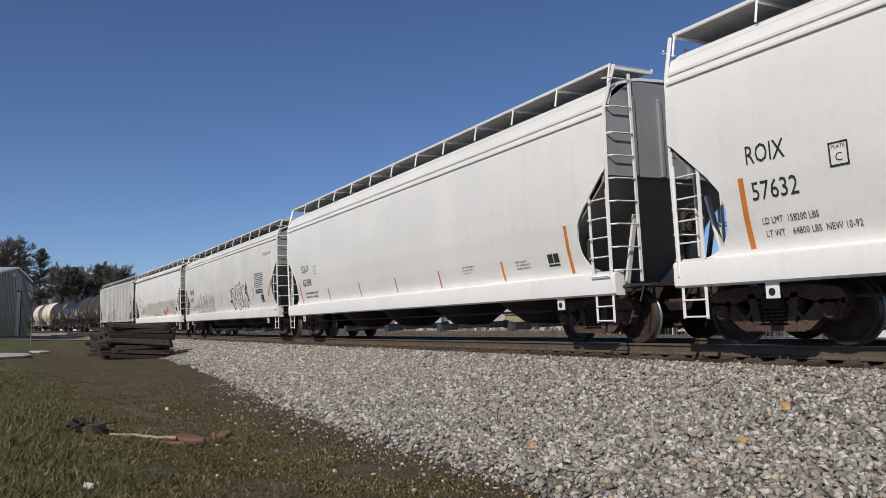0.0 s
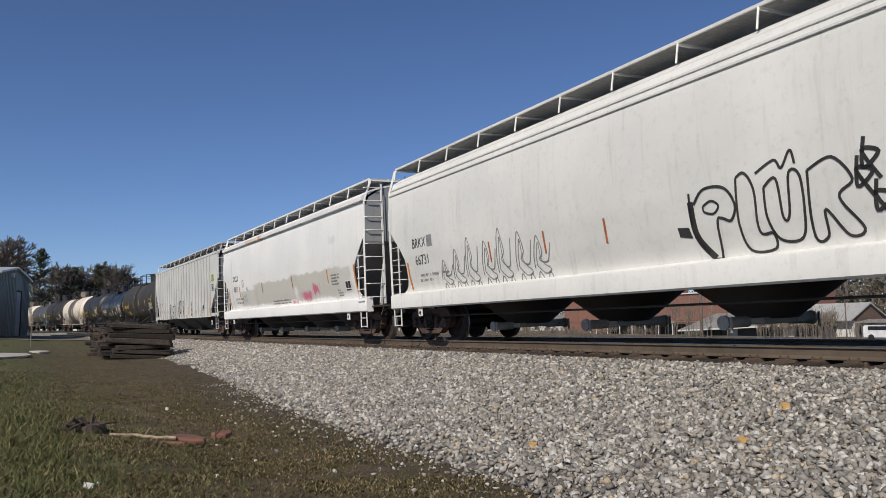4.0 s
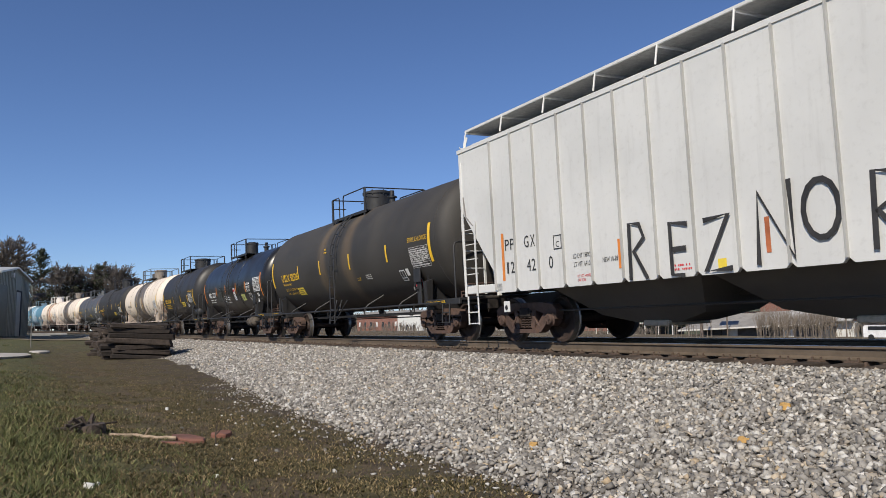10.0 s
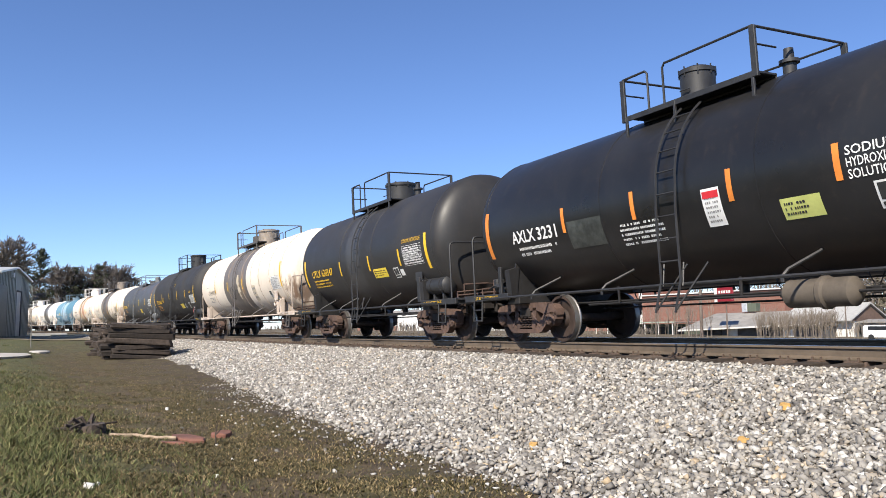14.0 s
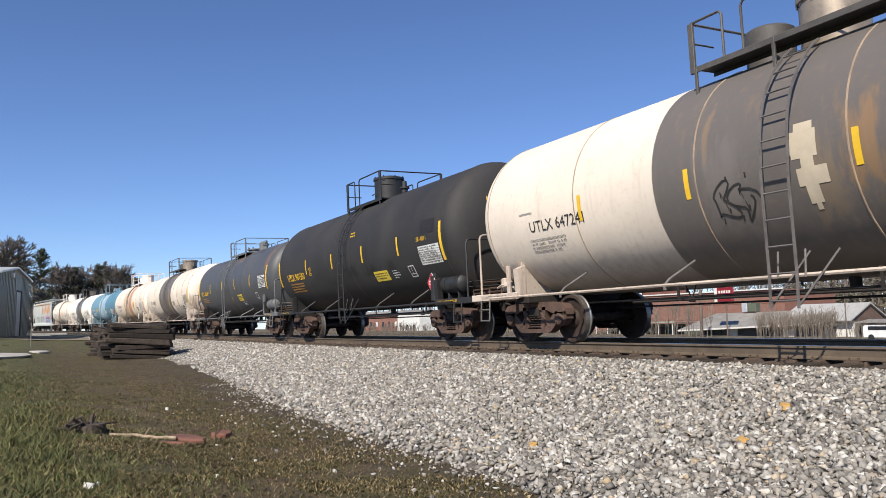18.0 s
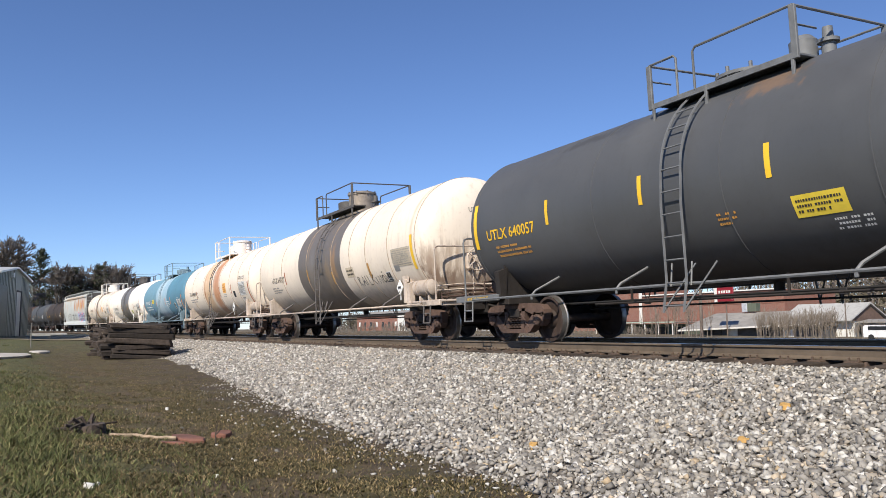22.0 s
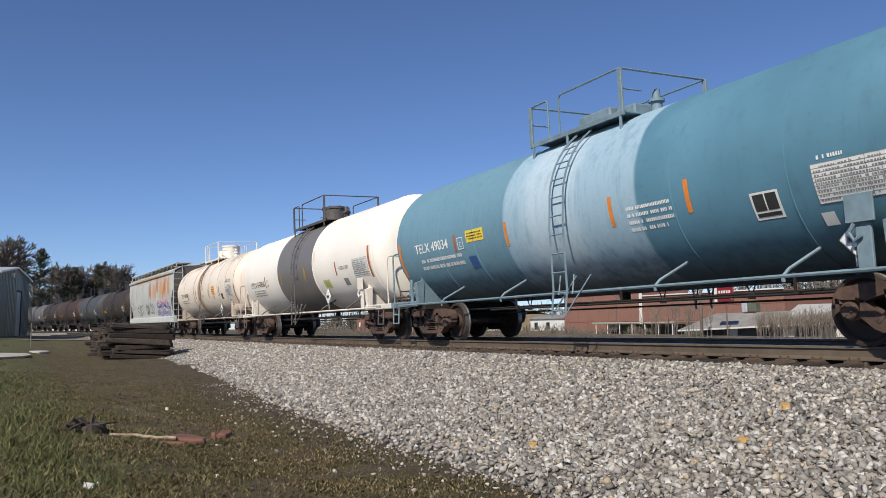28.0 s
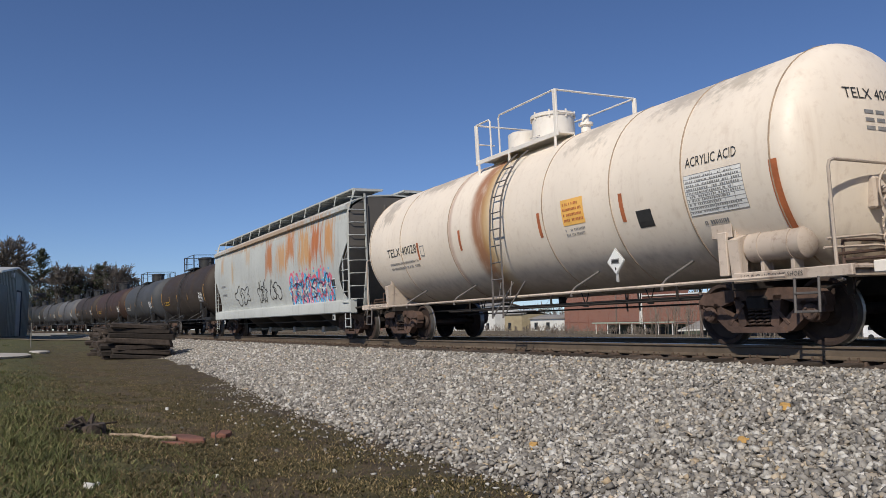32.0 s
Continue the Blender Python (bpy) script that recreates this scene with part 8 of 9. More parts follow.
    for x, y, L, r in ((-70.0, -5.9, 2.6, 90), (-69.0, -3.8, 1.3, 70), (-66.0, -3.4, 1.4, 100), (-80, -6.9, 3.0, 95)):
        b = MB()
        b.box((0, 0, 0.12), (L, 0.3, 0.26), 0.03)
        thing("timber_kerb", b, M_TIMBER if y > -6.5 else plain("grey_kerb", (0.4, 0.4, 0.38), 0.9), "pale timber kerb lying by the drive", "timber", "timber kerbs", at=pose(x, y, ground_z(x, y) - 0.02, 0, 0, r))
    b = MB()
    b.grid([[(x, y, ground_z(x, y) + 0.035) for x in np.linspace(-74, -60, 12)] for y in np.linspace(-24, -3.6, 16)])
    thing("gravel_drive", b, plain("drive_gravel", (0.20, 0.165, 0.105), 0.95, 0, 0.3, 3.0, 0.6), "pale gravel drive before the building", "drive", kind="structure")


metal_building()


# ---- trees ----
M_TRUNK = plain("grey_bark", (0.10, 0.08, 0.065), 0.9, 0.0, 0.3, 4.0, 0.6)
M_TWIG = plain("bare_twigs", (0.155, 0.132, 0.115), 0.9, 0.0, 0.3, 1.0, 0.2)


def leaf_material(name, a, b_):
    m, t, b = nodes_of(name)
    r = t.nodes.new("ShaderNodeNewGeometry").outputs["Random Per Island"]
    c = mixc(t, r, a, b_)
    link(t, c, b.inputs["Base Color"])
    b.inputs["Roughness"].default_value = 0.7
    return m


M_PINE = leaf_material("pine_needles", (0.024, 0.032, 0.017), (0.070, 0.078, 0.044))
M_DRYLEAF = leaf_material("dry_leaves", (0.065, 0.058, 0.036), (0.14, 0.118, 0.08))


def clump(b, c, r, n, rnd, size):
    """Short crossing needles or leaves in an uneven puff."""
    for _ in range(n):
        d = Vector((rnd.gauss(0, 1), rnd.gauss(0, 1), rnd.gauss(0, 0.7))).normalized() * r * rnd.uniform(0.2, 1.0)
        p = Vector(c) + d
        u = Vector((rnd.gauss(0, 1), rnd.gauss(0, 1), rnd.gauss(0, 1))).normalized() * size * rnd.uniform(0.6, 1.4)
        w = u.cross(Vector((rnd.gauss(0, 1), rnd.gauss(0, 1), rnd.gauss(0, 1)))).normalized() * size * 0.45
        b.add([p - u - w, p + u - w * 0.3, p + u * 0.9 + w, p - u * 0.6 + w], [(0, 1, 2, 3)])


def pine(x, y, h, seed, spread=0.2, bare=0.35, n=46, puffs=34):
    rnd = random.Random(seed)
    z = ground_z(x, y) if abs(x) < 300 else 0.0
    o = tagged(new("pine_tree"), "tall dark green pine with an open uneven crown", "tree", "trees by the line")
    o.location = (x, y, z - 0.1)
    t = MB()
    lean = rnd.uniform(-0.03, 0.03)
    t.tube([(lean * k * k * h, 0, h * k) for k in np.linspace(0, 0.97, 7)], h * 0.011, 7)
    for i in range(len(t.v)):
        vx, vy, vz = t.v[i]
        k = 1 - 0.75 * vz / h
        t.v[i] = (vx * k, vy * k, vz)
    part("trunk", t, M_TRUNK, o)
    limbs, c = MB(), MB()
    for i in range(int(puffs * 2.4)):
        f = rnd.uniform(bare, 1.0)
        a = rnd.uniform(0, 6.283)
        rad = h * spread * (0.18 + 0.95 * math.sin(math.pi * min(1, (1.04 - f) / (1.04 - bare)) * 0.72)) * rnd.uniform(0.2, 1.0)
        zc = h * f
        p = (rad * math.cos(a), rad * math.sin(a), zc + rad * 0.2)
        limbs.tube([(0, 0, zc - rad * 0.2), (p[0] * 0.5, p[1] * 0.5, zc - rad * 0.08), p], h * 0.0035, 4)
        clump(c, p, h * 0.036 * rnd.uniform(0.6, 1.5), n, rnd, h * 0.0085)
    part("branchwork", limbs, M_TRUNK, o)
    part("crown", c, M_PINE, o, "clumps of dark needles")


def bare_tree(x, y, h, seed, mat=None, leaves=0, depth=5, group="trees by the line", name="bare_tree"):
    rnd = random.Random(seed)
    z = ground_z(x, y) if abs(x) < 300 else 0.0
    o = tagged(new(name), "leafless winter tree with fine grey twigs", "tree", group)
    o.location = (x, y, z - 0.1)
    t, b, c = MB(), MB(), MB()

    runs = []

    def grow(p, d, L, r, k):
        q = p + d * L
        m = p + d * L * 0.5 + Vector((rnd.gauss(0, 1), rnd.gauss(0, 1), 0)) * L * 0.05
        runs.append(([p, m, q] if k > 0 else [p, q], r, k))
        if k == 0:
            return
        for _ in range(3 if k > 3 else 4 if k > 1 else 5):
            e = (d + Vector((rnd.gauss(0, 1), rnd.gauss(0, 1), rnd.gauss(0.22, 0.6))) * 0.45).normalized()
            grow(p + d * L * rnd.uniform(0.55, 1.0), e, L * rnd.uniform(0.6, 0.84), max(r * 0.58, 0.0024), k - 1)
    grow(Vector((0, 0, 0)), Vector((rnd.gauss(0, .04), rnd.gauss(0, .04), 1)).normalized(), 0.28, 0.013, depth)
    f = h / max(q.z for pts, r, k in runs for q in pts)
    for pts, r, k in runs:
        (t if k >= depth - 1 else b).tube([q * f for q in pts], r * f, 5 if k > 2 else 3)
        if leaves and k < 1 and rnd.random() < 0.35:
            clump(c, pts[-1] * f, h * 0.04, leaves, rnd, h * 0.010)
    part("trunk", t, M_TRUNK, o)
    part("branchwork", b, mat or M_TWIG, o, "fine bare branches")
    if leaves:
        part("crown", c, M_DRYLEAF, o, "thin brown-green foliage")


def grove():
    pine(-190, -4.8, 18.2, 1, 0.15, 0.30, 60, 56)
    pine(-196, -1.2, 15.2, 2, 0.15, 0.35, 50, 36)
    pine(-186, 1.6, 14.2, 3, 0.19, 0.28, 60, 48)
    pine(-188, 7.2, 15.0, 31, 0.17, 0.45, 50, 30)
    pine(-200, -8.0, 12.0, 4, 0.2, 0.2, 40, 26)
    pine(-205, -1.5, 11.0, 14, 0.25, 0.1, 40, 26)
    for x, y, h, seed in ((-187, 9.4, 16.2, 5), (-191, 12.4, 15.0, 6), (-190, 6.6, 12.5, 7), (-188, -1.6, 15.6, 9), (-192, 3.8, 11.5, 12), (-189, 15.2, 11.5, 13), (-170, -11.8, 18.6, 10), (-176, -14.0, 17.5, 15)):
        bare_tree(x, y, h, seed, None, 0, 6)
    bare_tree(-198, -6.4, 12.0, 8, None, 3)
    for i in range(9):
        bare_tree(-205 + 3 * (i % 3), -6 + i * 2.9, 9.0 + (i % 4), 20 + i, None, 3, 5)


grove()


# ---- buildings and woods behind the line ----
def far_side():
    m, t, b = nodes_of("red_brick")
    tc = t.nodes.new("ShaderNodeTexCoord").outputs["Object"]
    br = t.nodes.new("ShaderNodeTexBrick")
    br.inputs["Scale"].default_value = 1.0
    br.inputs["Brick Width"].default_value, br.inputs["Row Height"].default_value, br.inputs["Mortar Size"].default_value = 0.22, 0.075, 0.01
    br.inputs["Color1"].default_value, br.inputs["Color2"].default_value, br.inputs["Mortar"].default_value = (0.235, 0.085, 0.058, 1), (0.185, 0.07, 0.05, 1), (0.26, 0.20, 0.17, 1)
    sw = t.nodes.new("ShaderNodeMapping")
    sw.inputs["Rotation"].default_value = (radians(90), 0, 0)
    link(t, tc, sw.inputs[0])
    link(t, sw.outputs[0], br.inputs["Vector"])
    n = noise_tex(t, tc, 0.25, 4).outputs["Fac"]
    link(t, mixc(t, ramp(t, n, 0.3, 0.7, 0.0, 0.4), br.outputs[0], (0.27, 0.125, 0.085)), b.inputs["Base Color"])
    b.inputs["Roughness"].default_value = 0.9
    M_BRICK = m
    M_TRIMW = plain("white_trim_board", (0.66, 0.65, 0.61), 0.6, 0, 0.1)
    M_METAL = plain("weathered_roofing", (0.25, 0.235, 0.215), 0.8, 0.0, 0.25, 1.2, 0.2)
    M_GREEN = plain("dull_green_siding", (0.10, 0.115, 0.085), 0.8, 0, 0.2, 1.0, 0.1)
    M_WHITEB = plain("white_siding", (0.66, 0.66, 0.63), 0.6, 0, 0.1, 1.0, 0.1)
    M_TAN = plain("yellow_tan_siding", (0.36, 0.30, 0.19), 0.7, 0, 0.15, 1.0, 0.1)
    M_WIN = plain("dark_window", (0.02, 0.022, 0.026), 0.2, 0, 0.1, 1.0, 0.0)
    M_SIGN = plain("red_sign_paint", (0.22, 0.012, 0.02), 0.5, 0, 0.1, 1.0, 0.05)
    M_GABLE = plain("brown_gable", (0.13, 0.085, 0.065), 0.85)
    M_POLE = plain("grey_pole_wood", (0.15, 0.12, 0.10), 0.9, 0.0, 0.3, 4.0, 0.5)
    gz = -1.9

    o = tagged(new("brick_building"), "long red brick commercial building with white trim", "building")
    for x0, x1, top in ((-146, -120.3, 8.0), (-120.3, -86, 6.35)):
        b = MB()
        b.box(((x0 + x1) / 2, 112, (gz + top) / 2), (x1 - x0 - 0.02, 14, top - gz))
        w = part("wall", b, M_BRICK, o, "red brick wall")
        b = MB()
        b.box(((x0 + x1) / 2, 104.9, top + 0.08), (x1 - x0, 0.4, 0.24), 0.03)
        part("parapet_cap", b, M_TRIMW, w, "pale coping")
        for k in range(int((x1 - x0) / 3.4)):
            b = MB()
            b.box((x0 + 1.7 + k * 3.4, 104.97, 2.6), (0.36, 0.12, top - 2.0), 0.02)
            part("brick_pier", b, M_BRICK, w, "shallow brick pier")
        for z in (1.2, 4.0):
            b = MB()
            b.box(((x0 + x1) / 2, 104.985, z), (x1 - x0 - 0.3, 0.05, 0.12), 0.01)
            part("brick_course", b, plain("stained_brick_course", (0.17, 0.075, 0.055), 0.9, 0, 0.2, 2.0), w)
    b = MB()
    b.box((-120.2, 104.75, 3.0), (0.75, 0.24, 9.6), 0.03)
    part("downpipe", b, M_TRIMW, o, "white pilaster")
    b = MB()
    b.box((-99, 104.6, 7.0), (3.4, 0.2, 0.7), 0.05)
    part("fascia_panel", b, M_TRIMW, o, "pale panel above the parapet")

    o = tagged(new("brick_house"), "low red brick house beyond the brush", "house")
    b = MB()
    b.box((-262, 114, 1.3), (44, 8, 6.4))
    wl = part("wall", b, M_BRICK, o, "red brick wall")
    b = MB()
    b.prism([(109.6, 4.5), (114, 6.2), (118.4, 4.5), (118.4, 4.7), (114, 6.5), (109.6, 4.7)], "x", -284.6, -239.4)
    part("roof", b, M_METAL, o, "grey shingle roof")
    for k in range(8):
        b = MB()
        b.box((-281 + k * 5.4, 109.96, 1.6), (1.5, 0.1, 1.7), 0.02)
        part("window", b, M_WHITEB if k % 3 == 0 else M_WIN, wl)

    o = tagged(new("porch_shed"), "long low shed with a flat green-edged porch roof", "building")
    b = MB()
    b.box((-103, 92, -0.7), (20, 6, 2.5))
    wl = part("wall", b, M_GREEN, o)
    b = MB()
    b.box((-103, 90.4, 0.80), (21, 9.0, 0.16), 0.03)
    part("roof", b, M_METAL, o, "flat metal roof")
    b = MB()
    b.box((-103, 85.85, 0.80), (21, 0.1, 0.24), 0.02)
    part("fascia", b, plain("pale_green_fascia", (0.30, 0.36, 0.29), 0.7), o, "pale green fascia")
    for k in range(7):
        b = MB()
        b.box((-112.6 + k * 3.2, 86.1, -0.6), (0.14, 0.14, 2.6), 0.01)
        part("porch_post", b, M_TRIMW, o)
    for k in range(5):
        b = MB()
        b.box((-110.5 + k * 4.0, 88.95, -0.6), (1.8, 0.1, 1.2), 0.02)
        part("window", b, M_WIN, wl)
    b = MB()
    b.box((-107, 85.3, -1.5), (12, 0.4, 0.55), 0.04)
    part("white_base", b, M_WHITEB, o, "pale base wall")

    o = tagged(new("sheet_roof_shed"), "low shed with a weathered grey sheet roof", "building")
    b = MB()
    c = [(-90.5, 84, -0.55), (-65.0, 84, 0.40), (-66.5, 91, 2.35), (-88.5, 91, 2.15)]
    b.add(c + [(x, y, z - 0.14) for x, y, z in c], [(0, 1, 2, 3), (7, 6, 5, 4), (0, 4, 5, 1), (1, 5, 6, 2), (2, 6, 7, 3), (3, 7, 4, 0)])
    part("roof", b, M_METAL, o, "weathered grey sheet roof")
    b = MB()
    b.add([(-90.2, 83.95, -0.72), (-65.0, 83.95, 0.22), (-65.0, 83.95, 0.44), (-90.2, 83.95, -0.50), (-90.2, 84.0, -0.72), (-65.0, 84.0, 0.22), (-65.0, 84.0, 0.44), (-90.2, 84.0, -0.50)],
          [(0, 1, 2, 3), (7, 6, 5, 4), (0, 4, 5, 1), (3, 2, 6, 7)])
    part("fascia", b, M_TRIMW, o, "white fascia board")
    b = MB()
    b.box((-76.5, 89.5, -0.95), (21, 8, 1.9))
    wl = part("wall", b, plain("dark_shed_wall", (0.075, 0.075, 0.08), 0.8), o)
    for k, x in enumerate((-83.5, -80.6, -74.5, -71.0)):
        b = MB()
        b.box((x, 85.45, -1.0), (1.7, 0.1, 1.3), 0.02)
        part("window", b, (M_WIN, M_WHITEB)[k % 2], wl)
    b = MB()
    b.box((-82.4, 91.0, 3.0), (1.0, 1.2, 1.5), 0.05)
    v = part("roof_vent", b, plain("bright_vent_metal", (0.72, 0.72, 0.72), 0.35, 0.6), o, "bright metal roof vent")
    b = MB()
    b.box((-81.05, 91.0, 2.95), (1.6, 1.1, 1.35), 0.05)
    part("vent_box", b, M_GREEN, v, "dark vent housing")

    o = tagged(new("gabled_house"), "small house with a pale roof and a brown gable", "house")
    b = MB()
    b.box((-68.4, 92, -0.6), (10.2, 7.0, 2.7))
    wl = part("wall", b, M_WHITEB, o, "white siding wall")
    b = MB()
    b.prism([(87.4, 0.62), (92, 3.0), (96.6, 0.62), (96.6, 0.80), (92, 3.2), (87.4, 0.80)], "x", -74.0, -62.9)
    part("roof", b, plain("pale_shingle_roof", (0.36, 0.355, 0.34), 0.85, 0, 0.15, 2.0, 0.3), o, "pale shingle roof")
    b = MB()
    b.prism([(88.1, 0.65), (95.9, 0.65), (92, 2.85)], "x", -63.28, -63.18)
    part("gable", b, M_GABLE, o, "brown gable end")
    b = MB()
    b.box((-63.2, 91.0, -0.55), (0.12, 4.6, 1.9), 0.02)
    part("grey_wall_panel", b, plain("slate_siding", (0.13, 0.14, 0.155), 0.7), wl, "slate grey siding")
    for xx in (-70.5, -66.4):
        b = MB()
        b.box((xx, 88.45, -0.6), (1.2, 0.1, 1.4), 0.02)
        part("window", b, M_WIN, wl)
    b = MB()
    b.box((-57.5, 91, -0.75), (9.5, 5, 2.3))
    ob = tagged(new("dark_outbuilding"), "dark slate outbuilding beside the house", "building")
    part("wall", b, plain("outbuilding_siding", (0.11, 0.115, 0.13), 0.8), ob)
    b = MB()
    b.prism([(88.1, 0.38), (91, 0.75), (93.9, 0.38), (93.9, 0.5), (91, 0.9), (88.1, 0.5)], "x", -62.7, -52.5)
    part("roof", b, M_METAL, ob)
    van = tagged(new("parked_van"), "white van parked by the outbuilding", "vehicle")
    M_VAN = plain("white_van_paint", (0.75, 0.75, 0.75), 0.35)
    b = MB()
    b.prism([(-52.9, -1.25), (-47.6, -1.25), (-47.6, -0.75), (-48.5, -0.6), (-49.2, 0.05), (-52.7, 0.1), (-52.9, -0.1)], "y", 74, 75.8)
    part("body", b, M_VAN, van)
    for xx in (-52.0, -48.6):
        b = MB()
        b.cyl((xx, 73.95, -1.25), (xx, 74.2, -1.25), 0.34, 14)
        part("wheel", b, M_HOSE, van)
    b = MB()
    b.box((-51.0, 73.97, -0.22), (2.6, 0.06, 0.4), 0.02)
    part("window", b, M_WIN, van)
    for i, (x0, x1, z1, mt) in enumerate(((-243, -226, 5.2, M_WHITEB), (-207, -181, 6.2, M_WHITEB), (-176, -168, 3.6, M_TAN), (-164, -150, 2.2, M_WHITEB))):
        o = tagged(new("low_shed"), ("tan" if mt is M_TAN else "white") + " low shed behind the railway", "building", "sheds behind the line")
        y = 108
        b = MB()
        b.box(((x0 + x1) / 2, y + 4, (gz + z1) / 2), (x1 - x0, 8, z1 - gz))
        wl = part("wall", b, mt, o)
        b = MB()
        b.prism([(y - 0.4, z1 - 0.05), (y + 4, z1 + 0.9), (y + 8.4, z1 - 0.05), (y + 8.4, z1 + 0.12), (y + 4, z1 + 1.1), (y - 0.4, z1 + 0.12)], "x", x0 - 0.3, x1 + 0.3)
        part("roof", b, M_METAL, o)
        for k in range(int((x1 - x0) / 5)):
            b = MB()
            b.box((x0 + 2.5 + k * 5, y - 0.05, 0.4), (1.4, 0.1, 1.8), 0.02)
            part("window", b, M_WIN, wl)
    # sign on its post
    o = tagged(new("advertising_sign"), "square red advertising sign with a white swash on a pole", "sign")
    b = MB()
    b.box((-78.9, 82.2, 4.75), (2.9, 0.25, 2.1), 0.06)
    p = part("sign_board", b, M_SIGN, o, "dark red sign board")
    b = MB()
    rows = [[(-80.2 + 2.6 * k, 82.06, 4.15 + 0.4 * math.sin(k * 3.6) - 0.1 * (1 - k)), (-80.2 + 2.6 * k, 82.06, 4.42 + 0.4 * math.sin(k * 3.6))] for k in np.linspace(0, 1, 10)]
    b.grid(rows)
    part("swash", b, M_TRIMW, p, "white swash")
    for i in range(5):
        b = MB()
        b.box((-79.9 + i * 0.46, 82.06, 5.15), (0.3, 0.02, 0.4))
        part("sign_mark", b, M_TRIMW, p)
    b = MB()
    b.box((-80.65, 82.2, 4.75), (0.45, 0.3, 2.2), 0.04)
    part("sign_edge", b, M_TRIMW, o, "white edge panel")
    b = MB()
    b.cyl((-78.9, 82.3, gz), (-78.9, 82.3, 3.75), 0.10, 8)
    part("pole", b, M_POLE, o)
    for x, y, h, r in ((-79.4, 77.5, 9.5, 0.24), (-118, 96, 9.0, 0.15), (-61.4, 84, 5.2, 0.09), (-91, 80, 5.5, 0.1)):
        b = MB()
        b.cyl((x, y, gz), (x, y, gz + h), r, 8, r * 0.8)
        thing("utility_pole", b, M_POLE, "grey wooden utility pole", "pole", "utility poles")
    # scrub in front of the sheds: thin stems that fork
    rnd = random.Random(77)
    M_SCRUB = plain("scrub_stems", (0.21, 0.175, 0.14), 0.9, 0, 0.35, 2.0, 0.1)
    for x0, x1, y, n, h, r in ((-66.5, -56.2, 74, 150, 4.6, 0.030), (-60, -52, 78, 26, 3.0, 0.025), (-90, -77, 76, 26, 6.6, 0.040), (-114, -90, 78, 90, 2.6, 0.028), (-150, -114, 82, 120, 3.0, 0.034), (-190, -150, 84, 110, 3.4, 0.04), (-330, -190, 88, 260, 4.2, 0.05)):
        b = MB()
        for _ in range(n):
            x, yy, hh = rnd.uniform(x0, x1), y + rnd.uniform(-2, 2), h * rnd.uniform(0.55, 1.0)
            q = (x + rnd.gauss(0, .12), yy, gz + hh * .45)
            b.tube([(x, yy, gz), q], r, 3)
            for _k in range(5):
                e = (q[0] + rnd.gauss(0, .11) * hh, q[1] + rnd.gauss(0, .2), gz + hh * rnd.uniform(0.7, 1.0))
                b.tube([q, e], r * 0.6, 3)
                for _j in range(2):
                    m = rnd.uniform(0.4, 0.9)
                    a = [q[i] + (e[i] - q[i]) * m for i in range(3)]
                    b.tube([a, (a[0] + rnd.gauss(0, .05) * hh, a[1], a[2] + hh * rnd.uniform(0.05, 0.2))], r * 0.4, 3)
        tagged(part("bare_scrub", b, M_SCRUB, None), "thicket of leafless scrub stems", "bush", kind="stuff")
    # low dry brush between the track and the sheds
    b = MB()
    for _ in range(7000):
        x, yy = rnd.uniform(-330, -22), rnd.uniform(42, 66)
        hh = rnd.uniform(0.15, 0.6) * (0.75 + 0.45 * noise.noise((x * 0.09, yy * 0.1, 0.0)))
        z0 = ground_z(x, yy) - 0.05
        b.tube([(x, yy, z0), (x + rnd.gauss(0, .12), yy, z0 + hh * .55), (x + rnd.gauss(0, .35), yy + rnd.gauss(0, .2), z0 + hh)], rnd.uniform(0.015, 0.03), 3)
    tagged(part("dry_brush", b, plain("dry_brush_stems", (0.13, 0.10, 0.07), 0.9, 0, 0.4, 0.6, 0.1), None), "low dry grey-brown brush beyond the track", "bush", kind="stuff")
    # woods behind all, higher on the rise at the near end
    b, c = MB(), MB()
    for _ in range(640):
        x = rnd.uniform(-520, -20) if _ < 380 else rnd.uniform(-165, -40)
        y = rnd.uniform(165, 215)
        h = rnd.uniform(8, 13) * (1 + 0.15 * math.sin(x * 0.03)) * (1 + 0.8 * min(1.0, max(0.0, (x + 160) / 60)))
        z0 = -0.5
        b.tube([(x, y, z0), (x + rnd.gauss(0, .5), y, z0 + h * .5), (x + rnd.gauss(0, 1), y, z0 + h)], 0.17, 4)
        for _k in range(15):
            f = rnd.uniform(0.3, 1.0)
            b.tube([(x, y, z0 + h * f * 0.8), (x + rnd.gauss(0, 2.2), y + rnd.gauss(0, 1.5), z0 + h * f * 1.08)], 0.06, 3)
        for _k in range(6):
            clump(c, (x + rnd.gauss(0, 1.8), y + rnd.gauss(0, 1.5), z0 + h * rnd.uniform(0.1, 0.7)), 1.6, 9, rnd, 0.5)
    tagged(part("far_woods", b, M_TWIG, None), "grey leafless woods along the skyline", "woods", kind="stuff")
    tagged(part("woods_understorey", c, M_DRYLEAF, None), "brown undergrowth and dry leaves in the woods", "woods", kind="stuff")


far_side()


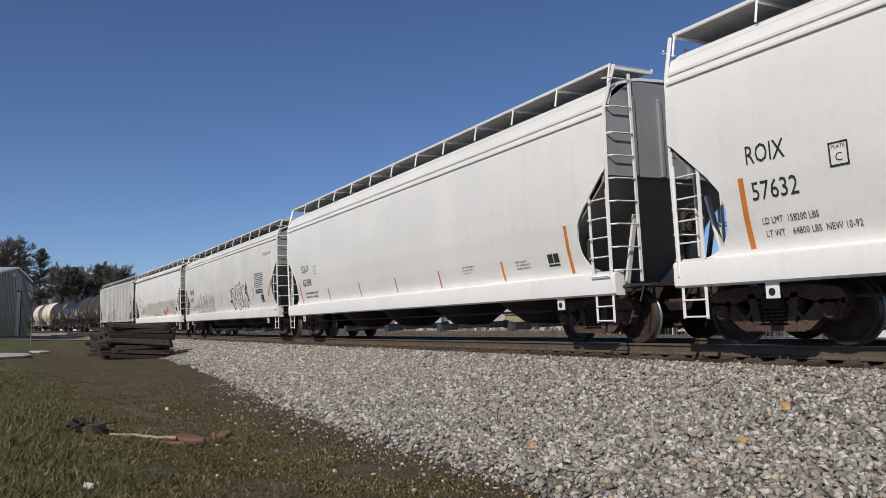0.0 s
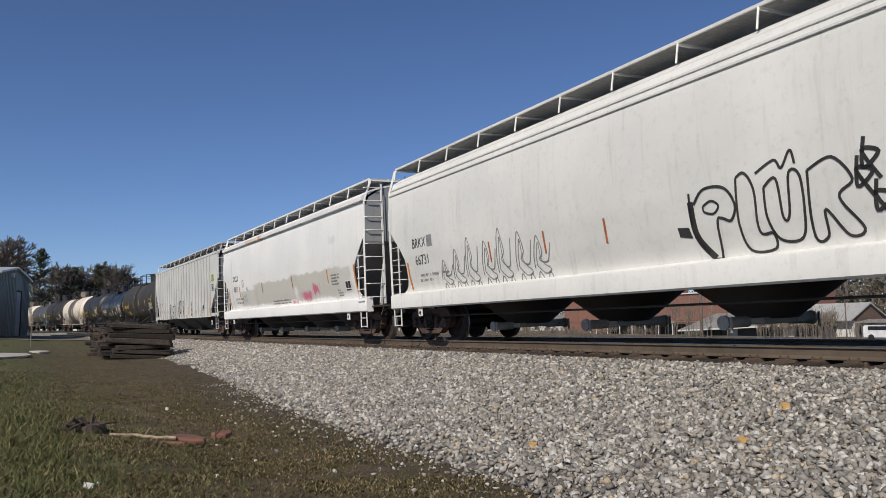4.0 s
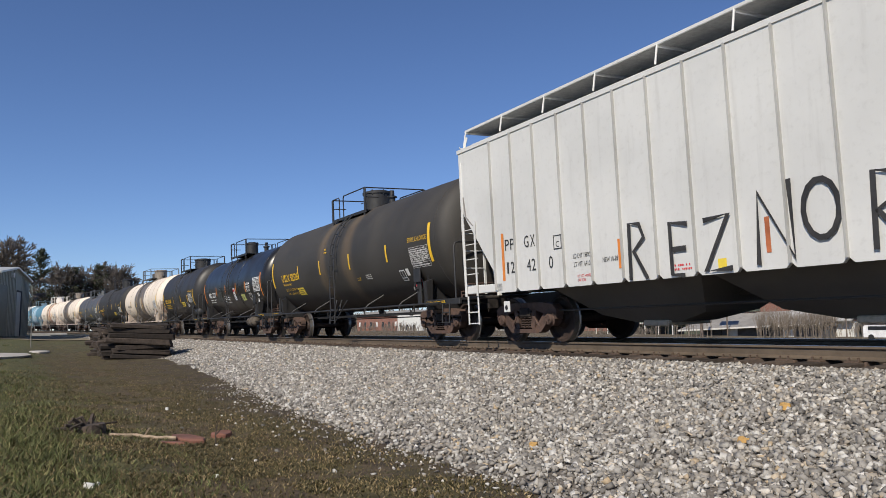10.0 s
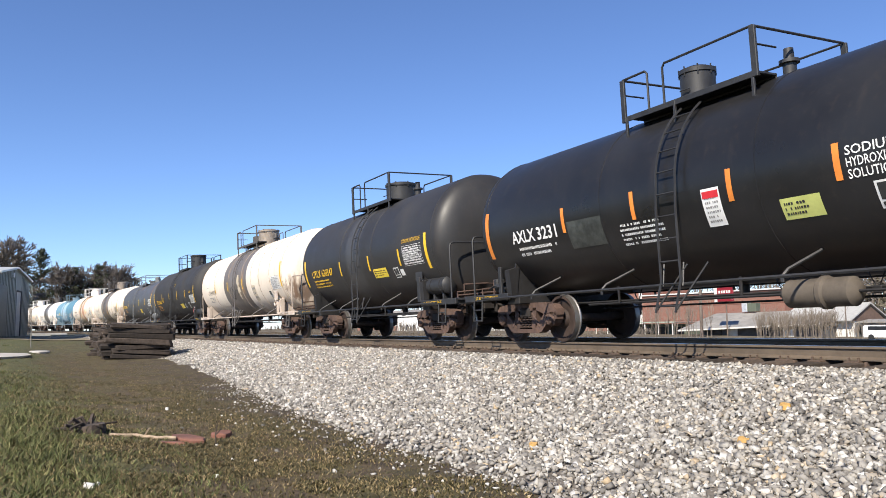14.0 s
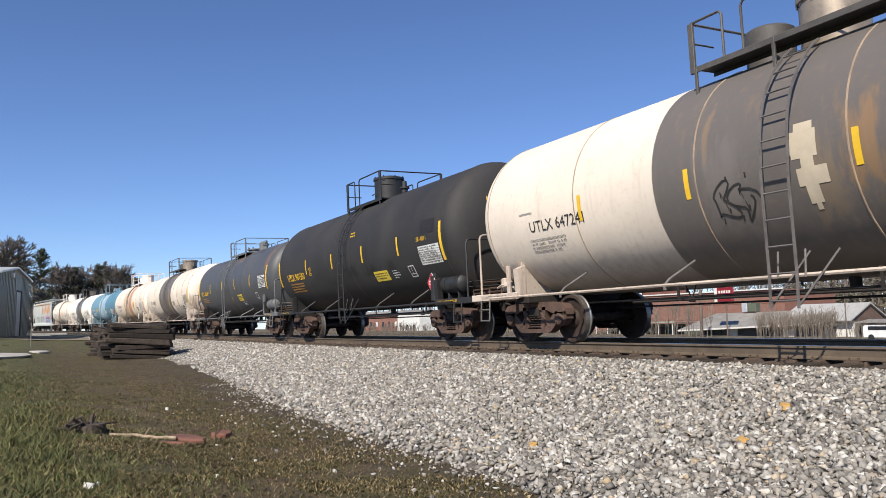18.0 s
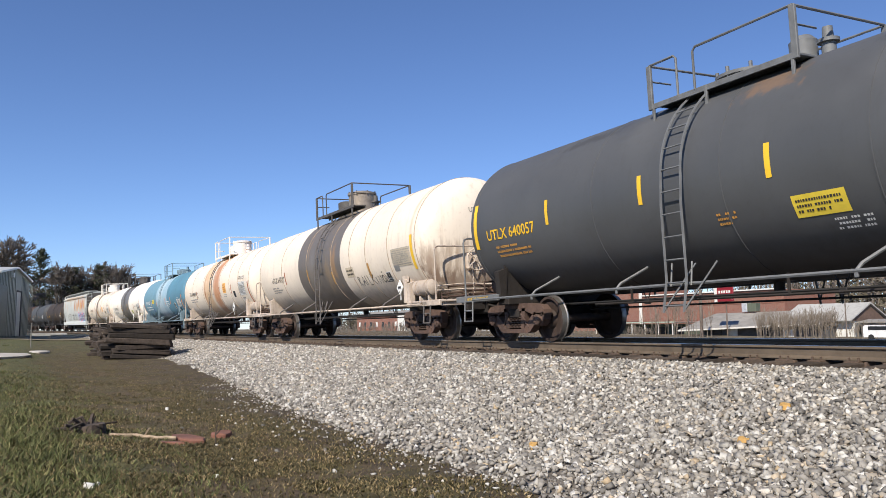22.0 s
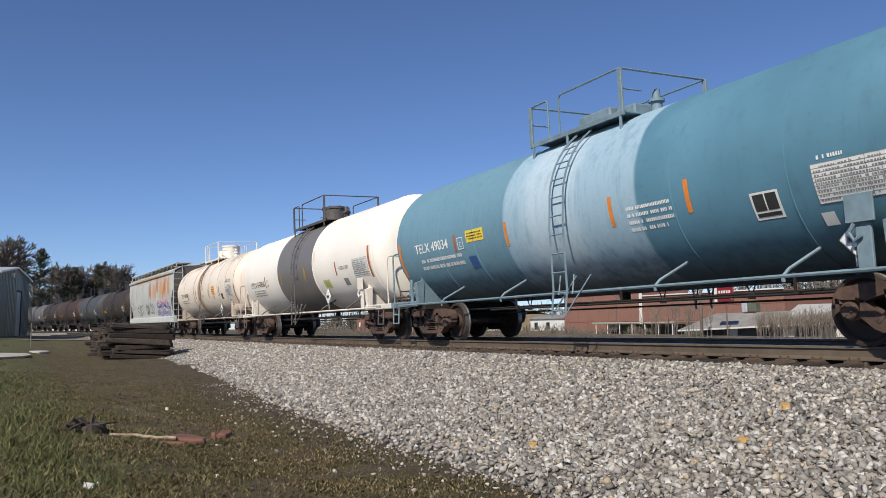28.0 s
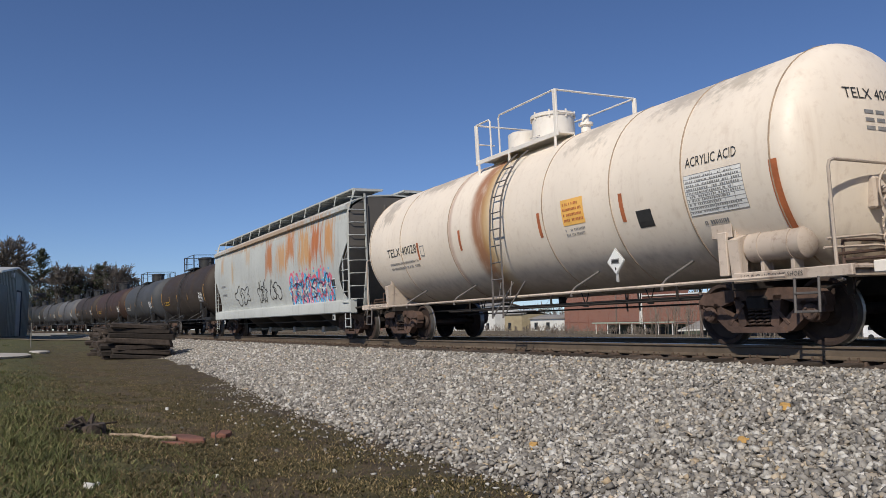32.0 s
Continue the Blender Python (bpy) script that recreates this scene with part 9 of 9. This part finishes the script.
# ---- ties and their plates, the nearest as pieces of their own ----
def build_ties():
    rnd = random.Random(2)
    meshes = []
    for k in range(6):
        b = MB()
        b.box((0, 0, 0), (0.225, 2.78, 0.18), 0.015)
        for j in range(len(b.v)):
            x, y, z = b.v[j]
            b.v[j] = (x + rnd.uniform(-.01, .01), y + rnd.uniform(-.05, .05) * (abs(y) > 1), z + rnd.uniform(-.006, .006))
        meshes.append(b.mesh("tie", M_TIE))
    p = MB()
    for sg in (-1, 1):
        p.box((0, sg * 0.755, 0.095), (0.19, 0.36, 0.022), 0.004)
        for dx, dy in ((-0.06, -0.11), (0.06, -0.10), (-0.06, 0.10), (0.06, 0.11)):
            p.box((dx, sg * 0.755 + dy, 0.125), (0.022, 0.03, 0.06), 0.004)
    plate = p.mesh("tie_plate", M_PLATE)
    q = MB()
    for sg in (-1, 1):
        q.box((0.14, sg * 0.755, 0.07), (0.03, 0.20, 0.06), 0.006)
    anchor = q.mesh("rail_anchor", M_PLATE)
    s, i = 4.0, 0
    while s > -80:
        x, y, z = canted(s, rnd.uniform(-0.05, 0.05), -0.29)
        h = line(s)[3]
        m = Matrix.LocRotScale((x, y, z), Euler((CANT, 0, h + rnd.uniform(-0.02, 0.02))), None)
        t = part("tie", rnd.choice(meshes), None, TRACK, "", m)
        if s > -45:
            part("tie_plate", plate, None, t)
            if i % 2 == 0:
                part("rail_anchor", anchor, None, t)
        s -= 0.50 + rnd.uniform(-0.02, 0.02)
        i += 1
    b = MB()
    while s > -420:
        x, y, z = canted(s, 0, -0.30)
        b.box((x, y, z), (0.22, 2.6, 0.18), rot=Matrix.Rotation(line(s)[3], 3, "Z"))
        s -= 0.52
    o = part("far_ties", b, M_TIE, TRACK)
    o["kind"] = "stuff"


build_ties()




# ---- movement ----
def motions():
    for car, l in TRAIN:
        rows = []
        for t in range(0, 33):
            h = line(l + run(t))[3]
            x, y, z = canted(l + run(t), 0, 0)
            slope = math.atan(float(np.interp(-(l + run(t)), NODE, GRADE)) if l + run(t) < 0 else 0.0)
            rows.append((float(t), Matrix.LocRotScale((x, y, z), Euler((CANT, slope, h)), None)))
        walk(car, rows)
    first = WHEELSETS[0]
    turns = []
    for k in range(0, 481):
        t = k / 15
        turns.append((t, Matrix.Translation((0, 0, WR)) @ Matrix.Rotation(run(t) / WR, 4, "Y")))
    walk(first, turns)
    for w in WHEELSETS[1:]:
        w.rotation_mode = "QUATERNION"
        w.animation_data_create()
        w.animation_data.action = first.animation_data.action
        w.animation_data.action_slot = first.animation_data.action_slot


motions()
